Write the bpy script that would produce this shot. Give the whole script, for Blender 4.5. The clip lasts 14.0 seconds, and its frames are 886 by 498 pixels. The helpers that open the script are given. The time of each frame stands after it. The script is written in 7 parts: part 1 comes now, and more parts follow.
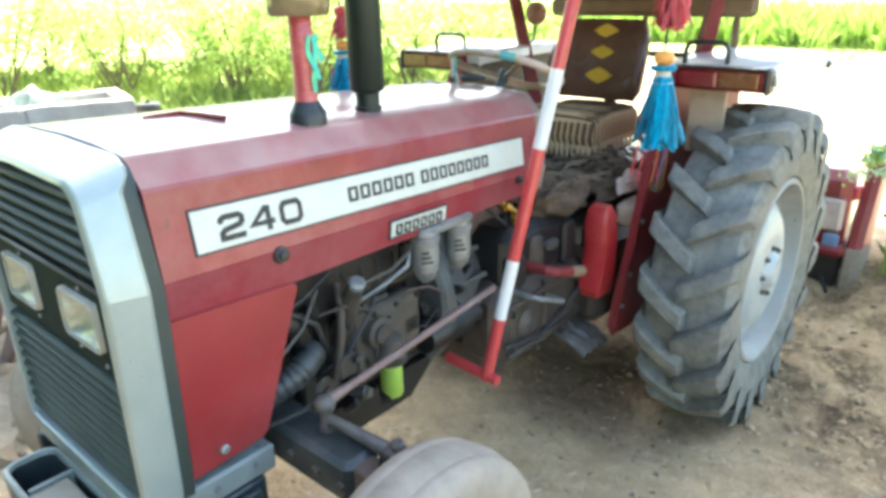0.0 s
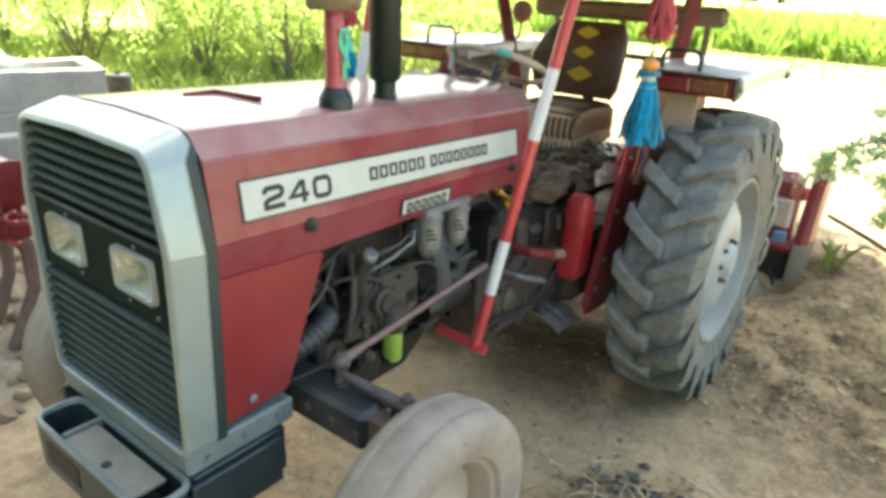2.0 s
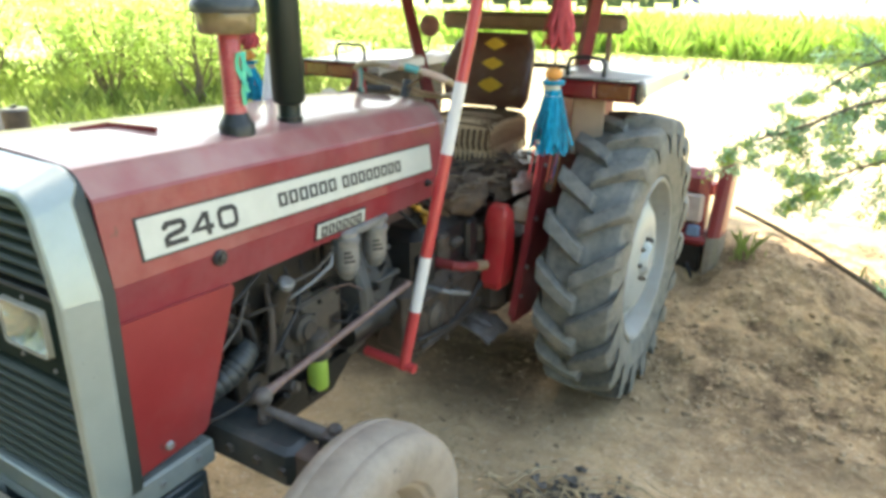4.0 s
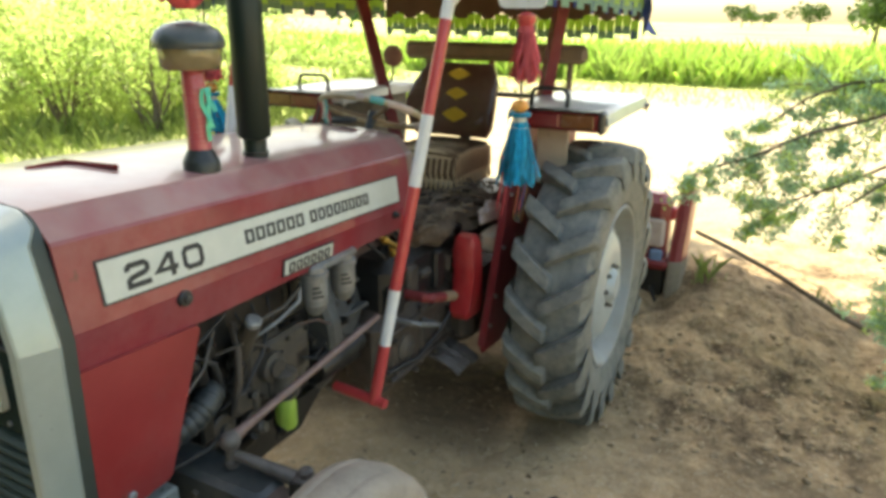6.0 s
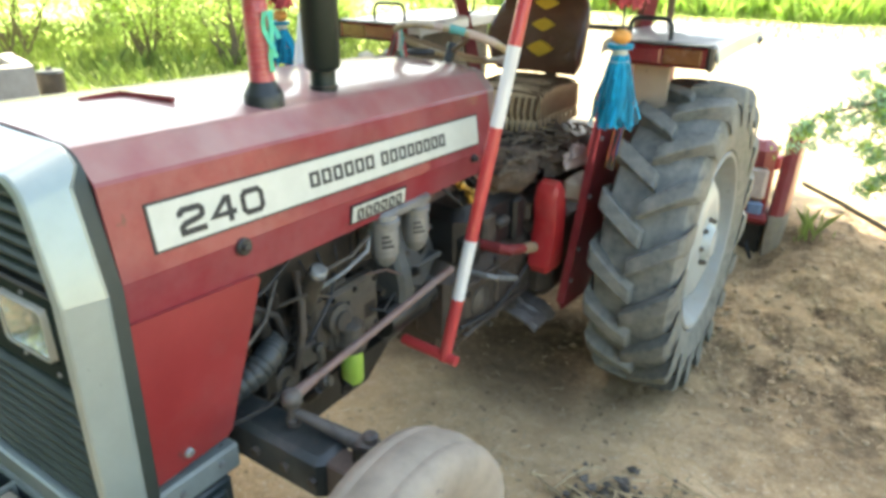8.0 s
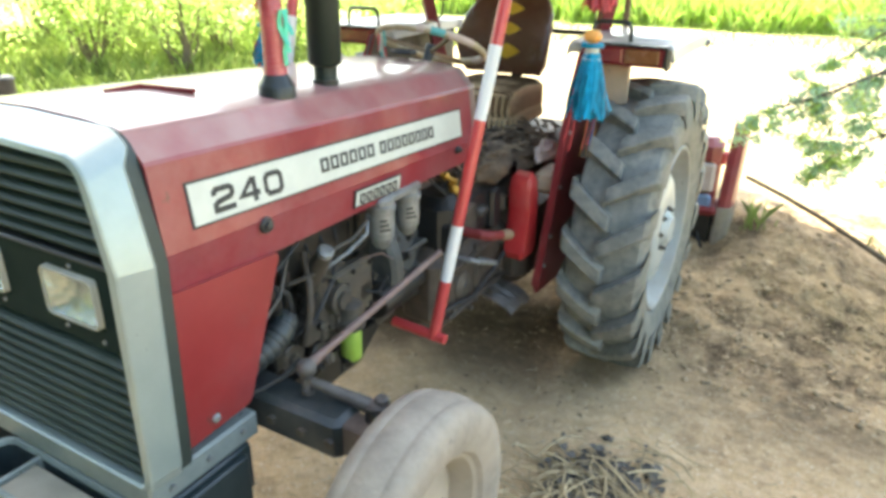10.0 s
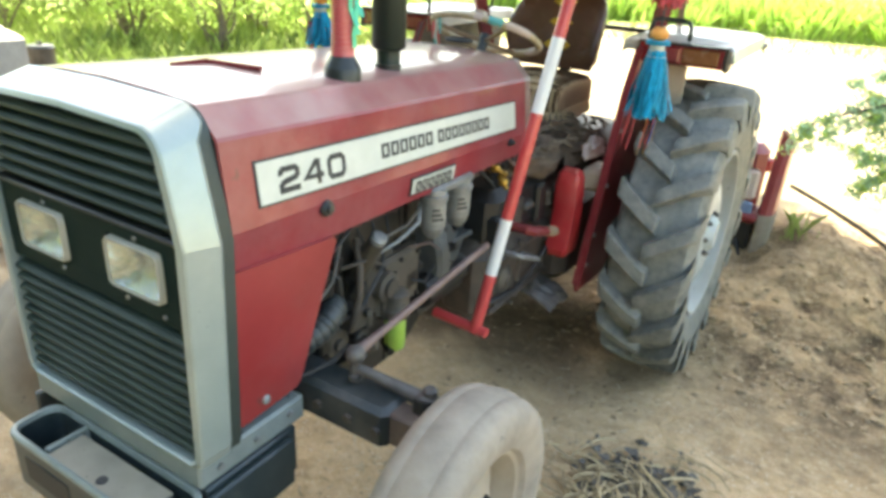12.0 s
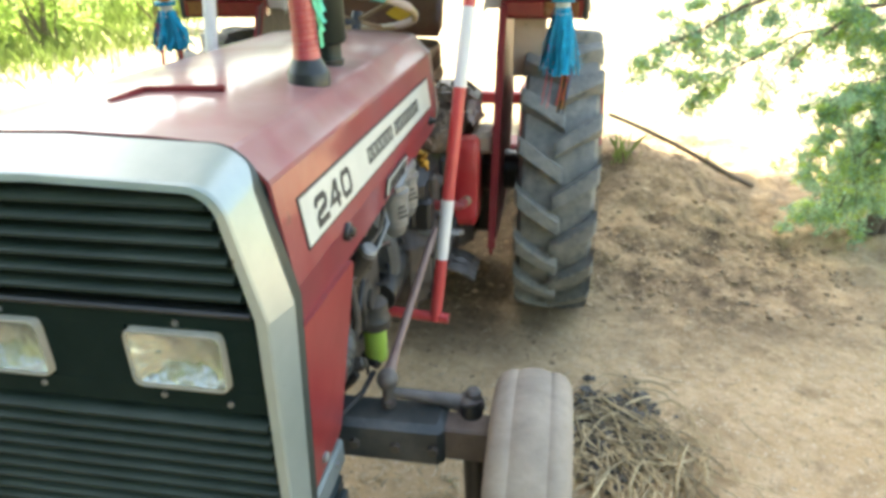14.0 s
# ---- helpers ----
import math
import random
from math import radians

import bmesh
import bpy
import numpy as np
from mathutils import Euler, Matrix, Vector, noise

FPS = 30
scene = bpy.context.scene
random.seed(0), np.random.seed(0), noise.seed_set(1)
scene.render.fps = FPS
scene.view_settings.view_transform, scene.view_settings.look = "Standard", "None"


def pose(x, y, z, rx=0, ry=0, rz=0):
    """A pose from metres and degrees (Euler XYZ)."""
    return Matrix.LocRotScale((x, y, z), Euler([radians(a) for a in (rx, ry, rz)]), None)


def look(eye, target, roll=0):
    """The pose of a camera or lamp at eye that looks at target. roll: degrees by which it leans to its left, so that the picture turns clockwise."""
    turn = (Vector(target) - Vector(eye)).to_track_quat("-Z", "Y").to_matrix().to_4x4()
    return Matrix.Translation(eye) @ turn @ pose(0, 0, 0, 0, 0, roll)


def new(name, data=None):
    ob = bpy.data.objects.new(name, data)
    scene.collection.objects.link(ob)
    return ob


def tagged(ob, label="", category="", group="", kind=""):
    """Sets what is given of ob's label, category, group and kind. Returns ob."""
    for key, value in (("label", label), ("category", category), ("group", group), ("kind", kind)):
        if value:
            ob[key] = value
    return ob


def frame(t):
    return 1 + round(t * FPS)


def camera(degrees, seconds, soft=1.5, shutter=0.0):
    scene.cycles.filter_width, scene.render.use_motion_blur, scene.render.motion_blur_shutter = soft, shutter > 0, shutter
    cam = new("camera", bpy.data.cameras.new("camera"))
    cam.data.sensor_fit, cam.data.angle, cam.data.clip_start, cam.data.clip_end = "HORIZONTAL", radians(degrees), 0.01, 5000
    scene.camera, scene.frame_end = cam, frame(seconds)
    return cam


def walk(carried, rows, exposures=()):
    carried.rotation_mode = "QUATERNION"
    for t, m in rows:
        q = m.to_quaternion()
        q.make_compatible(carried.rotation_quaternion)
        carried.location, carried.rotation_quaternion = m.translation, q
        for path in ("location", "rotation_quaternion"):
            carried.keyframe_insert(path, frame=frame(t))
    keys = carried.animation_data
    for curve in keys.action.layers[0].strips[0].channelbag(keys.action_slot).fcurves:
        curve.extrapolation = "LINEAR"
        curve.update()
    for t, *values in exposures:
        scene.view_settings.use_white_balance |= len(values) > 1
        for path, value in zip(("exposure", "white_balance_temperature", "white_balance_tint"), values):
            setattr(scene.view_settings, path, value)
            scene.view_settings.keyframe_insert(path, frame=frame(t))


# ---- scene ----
cam = camera(66.5, 14.0, soft=3.7)
PATH = [
    (0, (1.57, -2.741, 1.722), (0.342, -1.335, 1.004), -1.2),
    (0.5, (1.576, -2.788, 1.739), (0.364, -1.334, 1.091), 0.3),
    (1, (1.577, -2.91, 1.769), (0.423, -1.421, 1.097), 2.0),
    (1.5, (1.568, -2.971, 1.775), (0.384, -1.516, 1.083), 2.0),
    (2, (1.58, -2.983, 1.766), (0.465, -1.502, 1.013), 2.5),
    (2.5, (1.593, -2.989, 1.766), (0.433, -1.531, 1.037), 2.0),
    (3, (1.579, -2.979, 1.773), (0.393, -1.54, 1.049), 1.2),
    (3.5, (1.59, -2.946, 1.771), (0.532, -1.414, 1.04), 0.9),
    (3.7, (1.594, -2.936, 1.771), (0.588, -1.37, 1.04), 0.7),
    (5.8, (1.57, -2.926, 1.799), (0.696, -1.23, 1.199), 0.6),
    (6, (1.562, -2.922, 1.794), (0.688, -1.243, 1.148), 0.6),
    (6.5, (1.544, -2.881, 1.773), (0.696, -1.225, 1.038), 1.0),
    (7, (1.494, -2.81, 1.76), (0.489, -1.252, 1.009), -1.5),
    (7.5, (1.472, -2.737, 1.753), (0.38, -1.235, 1.009), -1.9),
    (8, (1.447, -2.767, 1.75), (0.426, -1.25, 0.94), 0.2),
    (8.2, (1.445, -2.8, 1.759), (0.545, -1.204, 0.96), 0.3),
    (10.3, (1.424, -2.991, 1.739), (0.52, -1.385, 0.96), 1.0),
    (10.5, (1.417, -2.992, 1.746), (0.497, -1.391, 0.979), 1.3),
    (11, (1.402, -2.999, 1.742), (0.498, -1.394, 0.962), 2.2),
    (11.5, (1.383, -3.016, 1.739), (0.473, -1.409, 0.971), 2.5),
    (12, (1.332, -3.015, 1.728), (0.395, -1.446, 0.916), 3.5),
    (12.5, (1.249, -2.939, 1.702), (0.398, -1.322, 0.889), 4.5),
    (13, (1.08, -2.873, 1.662), (0.41, -1.257, 0.692), 0.9),
    (13.5, (0.92, -2.918, 1.687), (0.479, -1.214, 0.738), 1.1),
    (14, (0.768, -3.112, 1.745), (0.449, -1.348, 0.859), -1.2),
]
EXPOSURES = [(0, 2.75, 6750, 2), (0.6, 2.47, 7450, 2), (1.0, 2.13, 7700, 2), (1.5, 2.18, 7700, 2), (3.0, 2.45, 7600, 2), (3.7, 2.42, 7600, 2), (5.8, 1.77, 8300, 2), (6.5, 2.04, 8000, 2), (7.5, 2.45, 7750, 2), (11, 2.65, 7500, 2), (12, 2.58, 7750, 2), (13.5, 2.77, 7700, 2), (14, 2.6, 7750, 2)]
walk(cam, [(t, look(eye, target, roll)) for t, eye, target, roll in PATH], EXPOSURES)

# ---- sky and sun ----
SUN_UP, SUN_AROUND = radians(56), radians(-35)  # height, and bearing from +y towards +x
world = bpy.data.worlds.new("sky")
scene.world = world
world.use_nodes = True
wn = world.node_tree.nodes
sky = wn.new("ShaderNodeTexSky")
sky.sky_type, sky.sun_disc = "NISHITA", False
sky.sun_elevation, sky.sun_rotation = SUN_UP, SUN_AROUND
sky.dust_density, sky.air_density = 2.5, 1.0
wn["Background"].inputs[1].default_value = 0.15
world.node_tree.links.new(sky.outputs[0], wn["Background"].inputs[0])
sun_way = Vector((math.sin(SUN_AROUND) * math.cos(SUN_UP), math.cos(SUN_AROUND) * math.cos(SUN_UP), math.sin(SUN_UP)))
sun = new("sun", bpy.data.lights.new("sun", "SUN"))
sun.data.energy, sun.data.angle, sun.data.color = 5.0, radians(0.55), (1.0, 0.95, 0.86)
sun.matrix_basis = look(sun_way * 50, (0, 0, 0))


# ---- materials ----
def surf(name, c1, c2, rough=0.6, rough2=None, metal=0.0, scale=12.0, bump=0.0, bump_scale=80.0, coat=0.0, dust=0.0,
         dust_colour=(0.36, 0.29, 0.21), dust_scale=5.0, spots=0.0, spot_colour=(0.05, 0.04, 0.035), random_shade=0.0, spec=0.5,
         translucent=0.0, coat_rough=0.12, coat_ior=1.7, dust_light=0.0, dust_light_colour=(0.34, 0.25, 0.21)):
    """A worn surface: two tones of grain, dust in patches, small spots and fine relief."""
    m = bpy.data.materials.new(name)
    m.use_nodes = True
    nt = m.node_tree
    n, li = nt.nodes, nt.links.new
    b = n["Principled BSDF"]
    at = n.new("ShaderNodeTexCoord")
    grain = n.new("ShaderNodeTexNoise")
    grain.inputs["Scale"].default_value, grain.inputs["Detail"].default_value, grain.inputs["Roughness"].default_value = scale, 6.0, 0.65
    li(at.outputs["Object"], grain.inputs["Vector"])
    mix = n.new("ShaderNodeMix")
    mix.data_type = "RGBA"
    mix.inputs[6].default_value, mix.inputs[7].default_value = (*c1, 1), (*c2, 1)
    ramp = n.new("ShaderNodeMapRange")
    ramp.inputs[1].default_value, ramp.inputs[2].default_value = 0.3, 0.7
    li(grain.outputs[0], ramp.inputs[0])
    li(ramp.outputs[0], mix.inputs[0])
    colour = mix.outputs[2]
    rough_at = None
    if dust:
        big = n.new("ShaderNodeTexNoise")
        big.inputs["Scale"].default_value, big.inputs["Detail"].default_value, big.inputs["Roughness"].default_value = dust_scale, 8.0, 0.7
        li(at.outputs["Object"], big.inputs["Vector"])
        amount = n.new("ShaderNodeMapRange")
        amount.inputs[1].default_value, amount.inputs[2].default_value = 0.62 - 0.45 * dust, 0.95 - 0.35 * dust
        amount.inputs[4].default_value = min(1.0, 0.35 + 0.6 * dust)
        li(big.outputs[0], amount.inputs[0])
        dirt = n.new("ShaderNodeMix")
        dirt.data_type = "RGBA"
        dirt.inputs[7].default_value = (*dust_colour, 1)
        li(amount.outputs[0], dirt.inputs[0])
        li(colour, dirt.inputs[6])
        colour, rough_at = dirt.outputs[2], amount.outputs[0]
    if spots:
        cells = n.new("ShaderNodeTexNoise")
        cells.inputs["Scale"].default_value, cells.inputs["Detail"].default_value = scale * 4, 3.0
        li(at.outputs["Object"], cells.inputs["Vector"])
        pick = n.new("ShaderNodeMapRange")
        pick.inputs[1].default_value, pick.inputs[2].default_value = 0.74 - 0.2 * spots, 0.80 - 0.2 * spots
        li(cells.outputs[0], pick.inputs[0])
        mark = n.new("ShaderNodeMix")
        mark.data_type = "RGBA"
        mark.inputs[7].default_value = (*spot_colour, 1)
        li(pick.outputs[0], mark.inputs[0])
        li(colour, mark.inputs[6])
        colour = mark.outputs[2]
    if dust_light:
        # pale streaks on faces that look upwards: dust, with sky light painted in
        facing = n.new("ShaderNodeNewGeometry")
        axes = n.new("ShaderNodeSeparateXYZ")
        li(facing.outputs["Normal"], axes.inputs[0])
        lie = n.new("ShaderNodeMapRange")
        lie.inputs[1].default_value, lie.inputs[2].default_value, lie.inputs[4].default_value = 0.3, 0.75, dust_light
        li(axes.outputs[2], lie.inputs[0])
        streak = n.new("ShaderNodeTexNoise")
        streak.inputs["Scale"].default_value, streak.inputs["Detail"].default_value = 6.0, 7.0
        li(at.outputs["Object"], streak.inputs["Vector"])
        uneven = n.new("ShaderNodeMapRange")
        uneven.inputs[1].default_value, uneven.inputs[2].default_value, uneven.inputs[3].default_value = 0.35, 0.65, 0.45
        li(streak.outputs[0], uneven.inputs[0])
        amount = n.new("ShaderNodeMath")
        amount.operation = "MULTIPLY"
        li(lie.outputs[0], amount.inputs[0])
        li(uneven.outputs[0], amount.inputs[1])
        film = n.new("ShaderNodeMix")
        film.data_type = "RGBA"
        film.inputs[7].default_value = (*dust_light_colour, 1)
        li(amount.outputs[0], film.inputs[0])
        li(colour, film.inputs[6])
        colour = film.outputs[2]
    if random_shade:
        info = n.new("ShaderNodeNewGeometry")
        vary = n.new("ShaderNodeMapRange")
        vary.inputs[3].default_value, vary.inputs[4].default_value = 1 - random_shade, 1 + random_shade
        li(info.outputs["Random Per Island"], vary.inputs[0])
        hsv = n.new("ShaderNodeHueSaturation")
        li(vary.outputs[0], hsv.inputs["Value"])
        li(colour, hsv.inputs["Color"])
        colour = hsv.outputs[0]
    li(colour, b.inputs["Base Color"])
    b.inputs["Metallic"].default_value = metal
    b.inputs["Specular IOR Level"].default_value = spec
    spread = n.new("ShaderNodeMapRange")
    spread.inputs[3].default_value, spread.inputs[4].default_value = rough, rough2 if rough2 is not None else min(1, rough + 0.12)
    li(rough_at or grain.outputs[0], spread.inputs[0])
    li(spread.outputs[0], b.inputs["Roughness"])
    if coat:
        b.inputs["Coat Weight"].default_value, b.inputs["Coat Roughness"].default_value = coat, coat_rough
        b.inputs["Coat IOR"].default_value = coat_ior
    if bump:
        fine = n.new("ShaderNodeTexNoise")
        fine.inputs["Scale"].default_value, fine.inputs["Detail"].default_value = bump_scale, 5.0
        li(at.outputs["Object"], fine.inputs["Vector"])
        relief = n.new("ShaderNodeBump")
        relief.inputs["Strength"].default_value, relief.inputs["Distance"].default_value = 1.0, bump
        li(fine.outputs[0], relief.inputs["Height"])
        li(relief.outputs[0], b.inputs["Normal"])
    if translucent:
        glow = n.new("ShaderNodeBsdfTranslucent")
        li(colour, glow.inputs[0])
        both = n.new("ShaderNodeMixShader")
        both.inputs[0].default_value = translucent
        li(b.outputs[0], both.inputs[1])
        li(glow.outputs[0], both.inputs[2])
        li(both.outputs[0], n["Material Output"].inputs[0])
    return m


FRONT_RIM = surf("dusty front rim", (0.3, 0.25, 0.19), (0.4, 0.34, 0.27), 0.6, 0.9, scale=9, dust=0.4, spots=0.15)
RED = surf("red paint", (0.23, 0.022, 0.026), (0.3, 0.038, 0.04), 0.35, 0.7, coat=0.25, coat_rough=0.25, scale=5, dust=0.35, dust_colour=(0.26, 0.11, 0.095), dust_scale=4, spots=0.15, spot_colour=(0.12, 0.05, 0.045), bump=0.0006, bump_scale=30)
# bonnet's upper faces: dust, and the sky's reflection put into the colour
HOOD_RED = surf("hood red paint", (0.205, 0.02, 0.031), (0.27, 0.036, 0.046), 0.34, 0.55, coat=0.45, coat_rough=0.1, coat_ior=1.5, spec=0.22, scale=7, dust=0.5, dust_colour=(0.28, 0.13, 0.13), dust_scale=4, spots=0.1, spot_colour=(0.14, 0.055, 0.05), dust_light=0.75, dust_light_colour=(0.36, 0.26, 0.235))
DARK_RED = surf("old dark red paint", (0.17, 0.018, 0.021), (0.23, 0.034, 0.035), 0.45, 0.85, spec=0.22, scale=8, dust=0.25, dust_colour=(0.18, 0.105, 0.085), spots=0.25, spot_colour=(0.08, 0.04, 0.03))
BRIGHT_RED = surf("bright red plastic", (0.4, 0.02, 0.026), (0.46, 0.034, 0.036), 0.35, 0.6, scale=10, dust=0.2, dust_colour=(0.34, 0.13, 0.1))
SILVER = surf("silver grey paint", (0.27, 0.33, 0.315), (0.325, 0.39, 0.37), 0.35, 0.5, metal=0.25, coat=1.0, coat_rough=0.28, coat_ior=1.7, spec=0.4, scale=14, dust=0.16, dust_colour=(0.33, 0.35, 0.32), spots=0.06)
SUPPORT_GREY = surf("grey green cast paint", (0.2, 0.235, 0.225), (0.27, 0.31, 0.295), 0.42, 0.7, metal=0.15, scale=14, dust=0.3, dust_colour=(0.26, 0.24, 0.2), spots=0.2, bump=0.0008, bump_scale=60)
AXLE_PAINT = surf("dusty grey axle paint", (0.026, 0.033, 0.035), (0.05, 0.058, 0.059), 0.38, 0.7, scale=10, dust=0.28, dust_colour=(0.19, 0.17, 0.145), spots=0.2)
STEEL_DARK = surf("dull grey casting", (0.06, 0.062, 0.06), (0.11, 0.11, 0.104), 0.45, 0.8, scale=13, dust=0.35, dust_colour=(0.16, 0.145, 0.125), spots=0.35, bump=0.001, bump_scale=60)
STEEL_DUST = surf("dusty bare steel", (0.06, 0.054, 0.05), (0.14, 0.125, 0.115), 0.5, 0.85, metal=0.1, scale=26, dust=0.3, dust_colour=(0.2, 0.17, 0.14), spots=0.3)
WORN_LIP = surf("scuffed bonnet edge", (0.17, 0.07, 0.06), (0.24, 0.17, 0.145), 0.45, 0.75, scale=14, dust=0.5, dust_colour=(0.26, 0.22, 0.19), dust_scale=8, coat=0.3)
ARM_BROWN = surf("rust brown axle arm", (0.07, 0.052, 0.045), (0.15, 0.115, 0.095), 0.5, 0.8, scale=14, dust=0.3, dust_colour=(0.24, 0.2, 0.16), spots=0.25)
RAG_BROWN = surf("dirty brown sacking", (0.045, 0.03, 0.02), (0.12, 0.082, 0.055), 0.9, scale=22, bump=0.012, bump_scale=24, dust=0.3, dust_colour=(0.2, 0.15, 0.1), dust_scale=12, spots=0.3)
SACK = surf("pale green sacking", (0.36, 0.41, 0.34), (0.46, 0.5, 0.42), 0.9, scale=12, bump=0.004, bump_scale=30)
RAG_PALE = surf("faded pink cloth", (0.5, 0.38, 0.34), (0.62, 0.52, 0.46), 0.85, scale=16, bump=0.004, bump_scale=30)
PLATE_DUST = surf("dusty scuffed plate", (0.25, 0.23, 0.185), (0.35, 0.315, 0.25), 0.5, 0.85, metal=0.1, scale=12, dust=0.4, dust_colour=(0.33, 0.29, 0.22), spots=0.3)
RIM_DUST = surf("mud-tinted rim paint", (0.27, 0.285, 0.28), (0.36, 0.37, 0.355), 0.5, 0.85, metal=0.1, scale=8, dust=0.5, dust_colour=(0.34, 0.29, 0.22), dust_scale=5, spots=0.15)
GREY_METAL = surf("grey steel", (0.22, 0.23, 0.23), (0.3, 0.31, 0.31), 0.42, 0.7, metal=0.5, scale=20, dust=0.3, dust_colour=(0.28, 0.24, 0.19), spots=0.2)
RIM_SILVER = surf("rim silver paint", (0.36, 0.41, 0.42), (0.44, 0.48, 0.48), 0.4, 0.8, metal=0.15, scale=9, dust=0.3, dust_colour=(0.4, 0.37, 0.31), dust_scale=4, spots=0.1)
BLACK = surf("black painted steel", (0.016, 0.019, 0.02), (0.03, 0.034, 0.035), 0.35, 0.7, scale=16, dust=0.18, dust_colour=(0.14, 0.12, 0.1))
# slat tops paler: dust, with their highlight put into the colour
GRILLE = surf("dark grille plastic", (0.009, 0.021, 0.0185), (0.016, 0.03, 0.0265), 0.45, 0.75, scale=18, dust=0.14, dust_colour=(0.075, 0.075, 0.06), dust_scale=9, spec=0.24, dust_light=0.6, dust_light_colour=(0.085, 0.11, 0.09))
LAMP_PANEL = surf("black green lamp panel", (0.0055, 0.0165, 0.0155), (0.009, 0.022, 0.0205), 0.6, 0.9, scale=18, dust=0.05, dust_colour=(0.035, 0.042, 0.04), dust_scale=9, spec=0.1)
RUBBER_SEAL = surf("black rubber seal", (0.024, 0.037, 0.034), (0.036, 0.05, 0.046), 0.5, scale=20, dust=0.12, dust_colour=(0.12, 0.12, 0.1))
EXHAUST = surf("black stack paint", (0.003, 0.0125, 0.0095), (0.007, 0.018, 0.014), 0.35, 0.5, scale=10, spec=0.4)
TYRE = surf("dusty tractor tyre rubber", (0.092, 0.1, 0.094), (0.19, 0.196, 0.182), 0.6, 0.9, scale=20, dust=0.55, dust_colour=(0.32, 0.3, 0.25), dust_scale=10, spots=0.25, spot_colour=(0.05, 0.05, 0.048), bump=0.002, bump_scale=60)
FRONT_TYRE = surf("muddy front tyre rubber", (0.19, 0.17, 0.147), (0.36, 0.315, 0.26), 0.8, 0.95, scale=7, dust=0.6, dust_colour=(0.42, 0.35, 0.275), dust_scale=5, spots=0.15, spot_colour=(0.2, 0.18, 0.165), spec=0.2, bump=0.003, bump_scale=40)
IRON = surf("oily cast iron", (0.01, 0.01, 0.01), (0.022, 0.021, 0.019), 0.4, 0.8, scale=11, dust=0.18, dust_colour=(0.1, 0.083, 0.066), spots=0.3, spot_colour=(0.012, 0.012, 0.012), bump=0.002, bump_scale=60)
IRON_PALE = surf("dusty grey cast iron", (0.04, 0.036, 0.031), (0.085, 0.074, 0.061), 0.45, 0.8, scale=14, dust=0.4, dust_colour=(0.19, 0.15, 0.11), spots=0.45, bump=0.0015, bump_scale=70)
ALU = surf("dull aluminium", (0.16, 0.165, 0.165), (0.28, 0.285, 0.28), 0.4, 0.7, metal=0.3, scale=18, dust=0.3, dust_colour=(0.2, 0.18, 0.15), spots=0.35)
GEAR_BROWN = surf("dusty brown casting", (0.032, 0.025, 0.02), (0.075, 0.057, 0.043), 0.55, 0.85, scale=13, dust=0.4, dust_colour=(0.13, 0.1, 0.074), dust_scale=9, spots=0.4, bump=0.006, bump_scale=35)
RUSTY = surf("rusty brown steel", (0.16, 0.1, 0.085), (0.24, 0.16, 0.14), 0.5, 0.85, metal=0.2, scale=16, dust=0.3, dust_colour=(0.26, 0.22, 0.2), spots=0.2)
HOSE = surf("grey black rubber hose", (0.02, 0.026, 0.028), (0.04, 0.047, 0.048), 0.42, 0.7, scale=20, dust=0.2, dust_colour=(0.14, 0.12, 0.1))
TRAY_PAINT = surf("worn blue grey steel", (0.022, 0.036, 0.04), (0.04, 0.056, 0.058), 0.36, 0.7, scale=14, dust=0.22, dust_colour=(0.17, 0.145, 0.11), spots=0.15)
WIRE = surf("cable sheath", (0.02, 0.02, 0.022), (0.045, 0.045, 0.045), 0.5, 0.7, scale=30)
LIME = surf("lime green filter paint", (0.3, 0.46, 0.06), (0.36, 0.52, 0.09), 0.32, 0.55, scale=15, dust=0.16, dust_colour=(0.25, 0.26, 0.12))
WHITE_PAINT = surf("white paint", (0.68, 0.67, 0.65), (0.76, 0.75, 0.73), 0.4, 0.7, scale=20, dust=0.15, dust_colour=(0.5, 0.44, 0.38), spots=0.05)
POLE_RED = surf("red pole paint", (0.5, 0.04, 0.045), (0.56, 0.07, 0.07), 0.35, 0.6, scale=15, dust=0.12, dust_colour=(0.4, 0.2, 0.17), coat=0.2)
STICKER = surf("pale badge film", (0.5, 0.53, 0.48), (0.57, 0.595, 0.54), 0.4, 0.6, scale=20, dust=0.1, dust_colour=(0.5, 0.47, 0.4))
INK = surf("black lettering", (0.02, 0.022, 0.024), (0.035, 0.036, 0.038), 0.5, scale=30)
TAN_PAINT = surf("tan fender underside", (0.42, 0.33, 0.24), (0.5, 0.4, 0.3), 0.6, 0.85, scale=9, dust=0.3, spots=0.1)
# pale colour paints the bright glare on the fender tops
FENDER_WHITE = surf("fender top with glare", (0.62, 0.57, 0.52), (0.72, 0.68, 0.63), 0.28, 0.55, coat=0.35, scale=8, dust=0.2, dust_colour=(0.5, 0.42, 0.33))
AMBER = surf("amber lamp lens", (0.17, 0.06, 0.018), (0.22, 0.085, 0.026), 0.25, 0.5, coat=0.3, scale=30, dust=0.2, dust_colour=(0.2, 0.12, 0.08))
LAMP_DUSTY = surf("dusty red lamp back", (0.24, 0.09, 0.07), (0.34, 0.16, 0.12), 0.5, 0.7, scale=14, dust_light=0.6)
LENS_RED = surf("red lamp lens", (0.17, 0.012, 0.016), (0.22, 0.02, 0.022), 0.2, 0.5, coat=0.4, scale=30, dust=0.12)
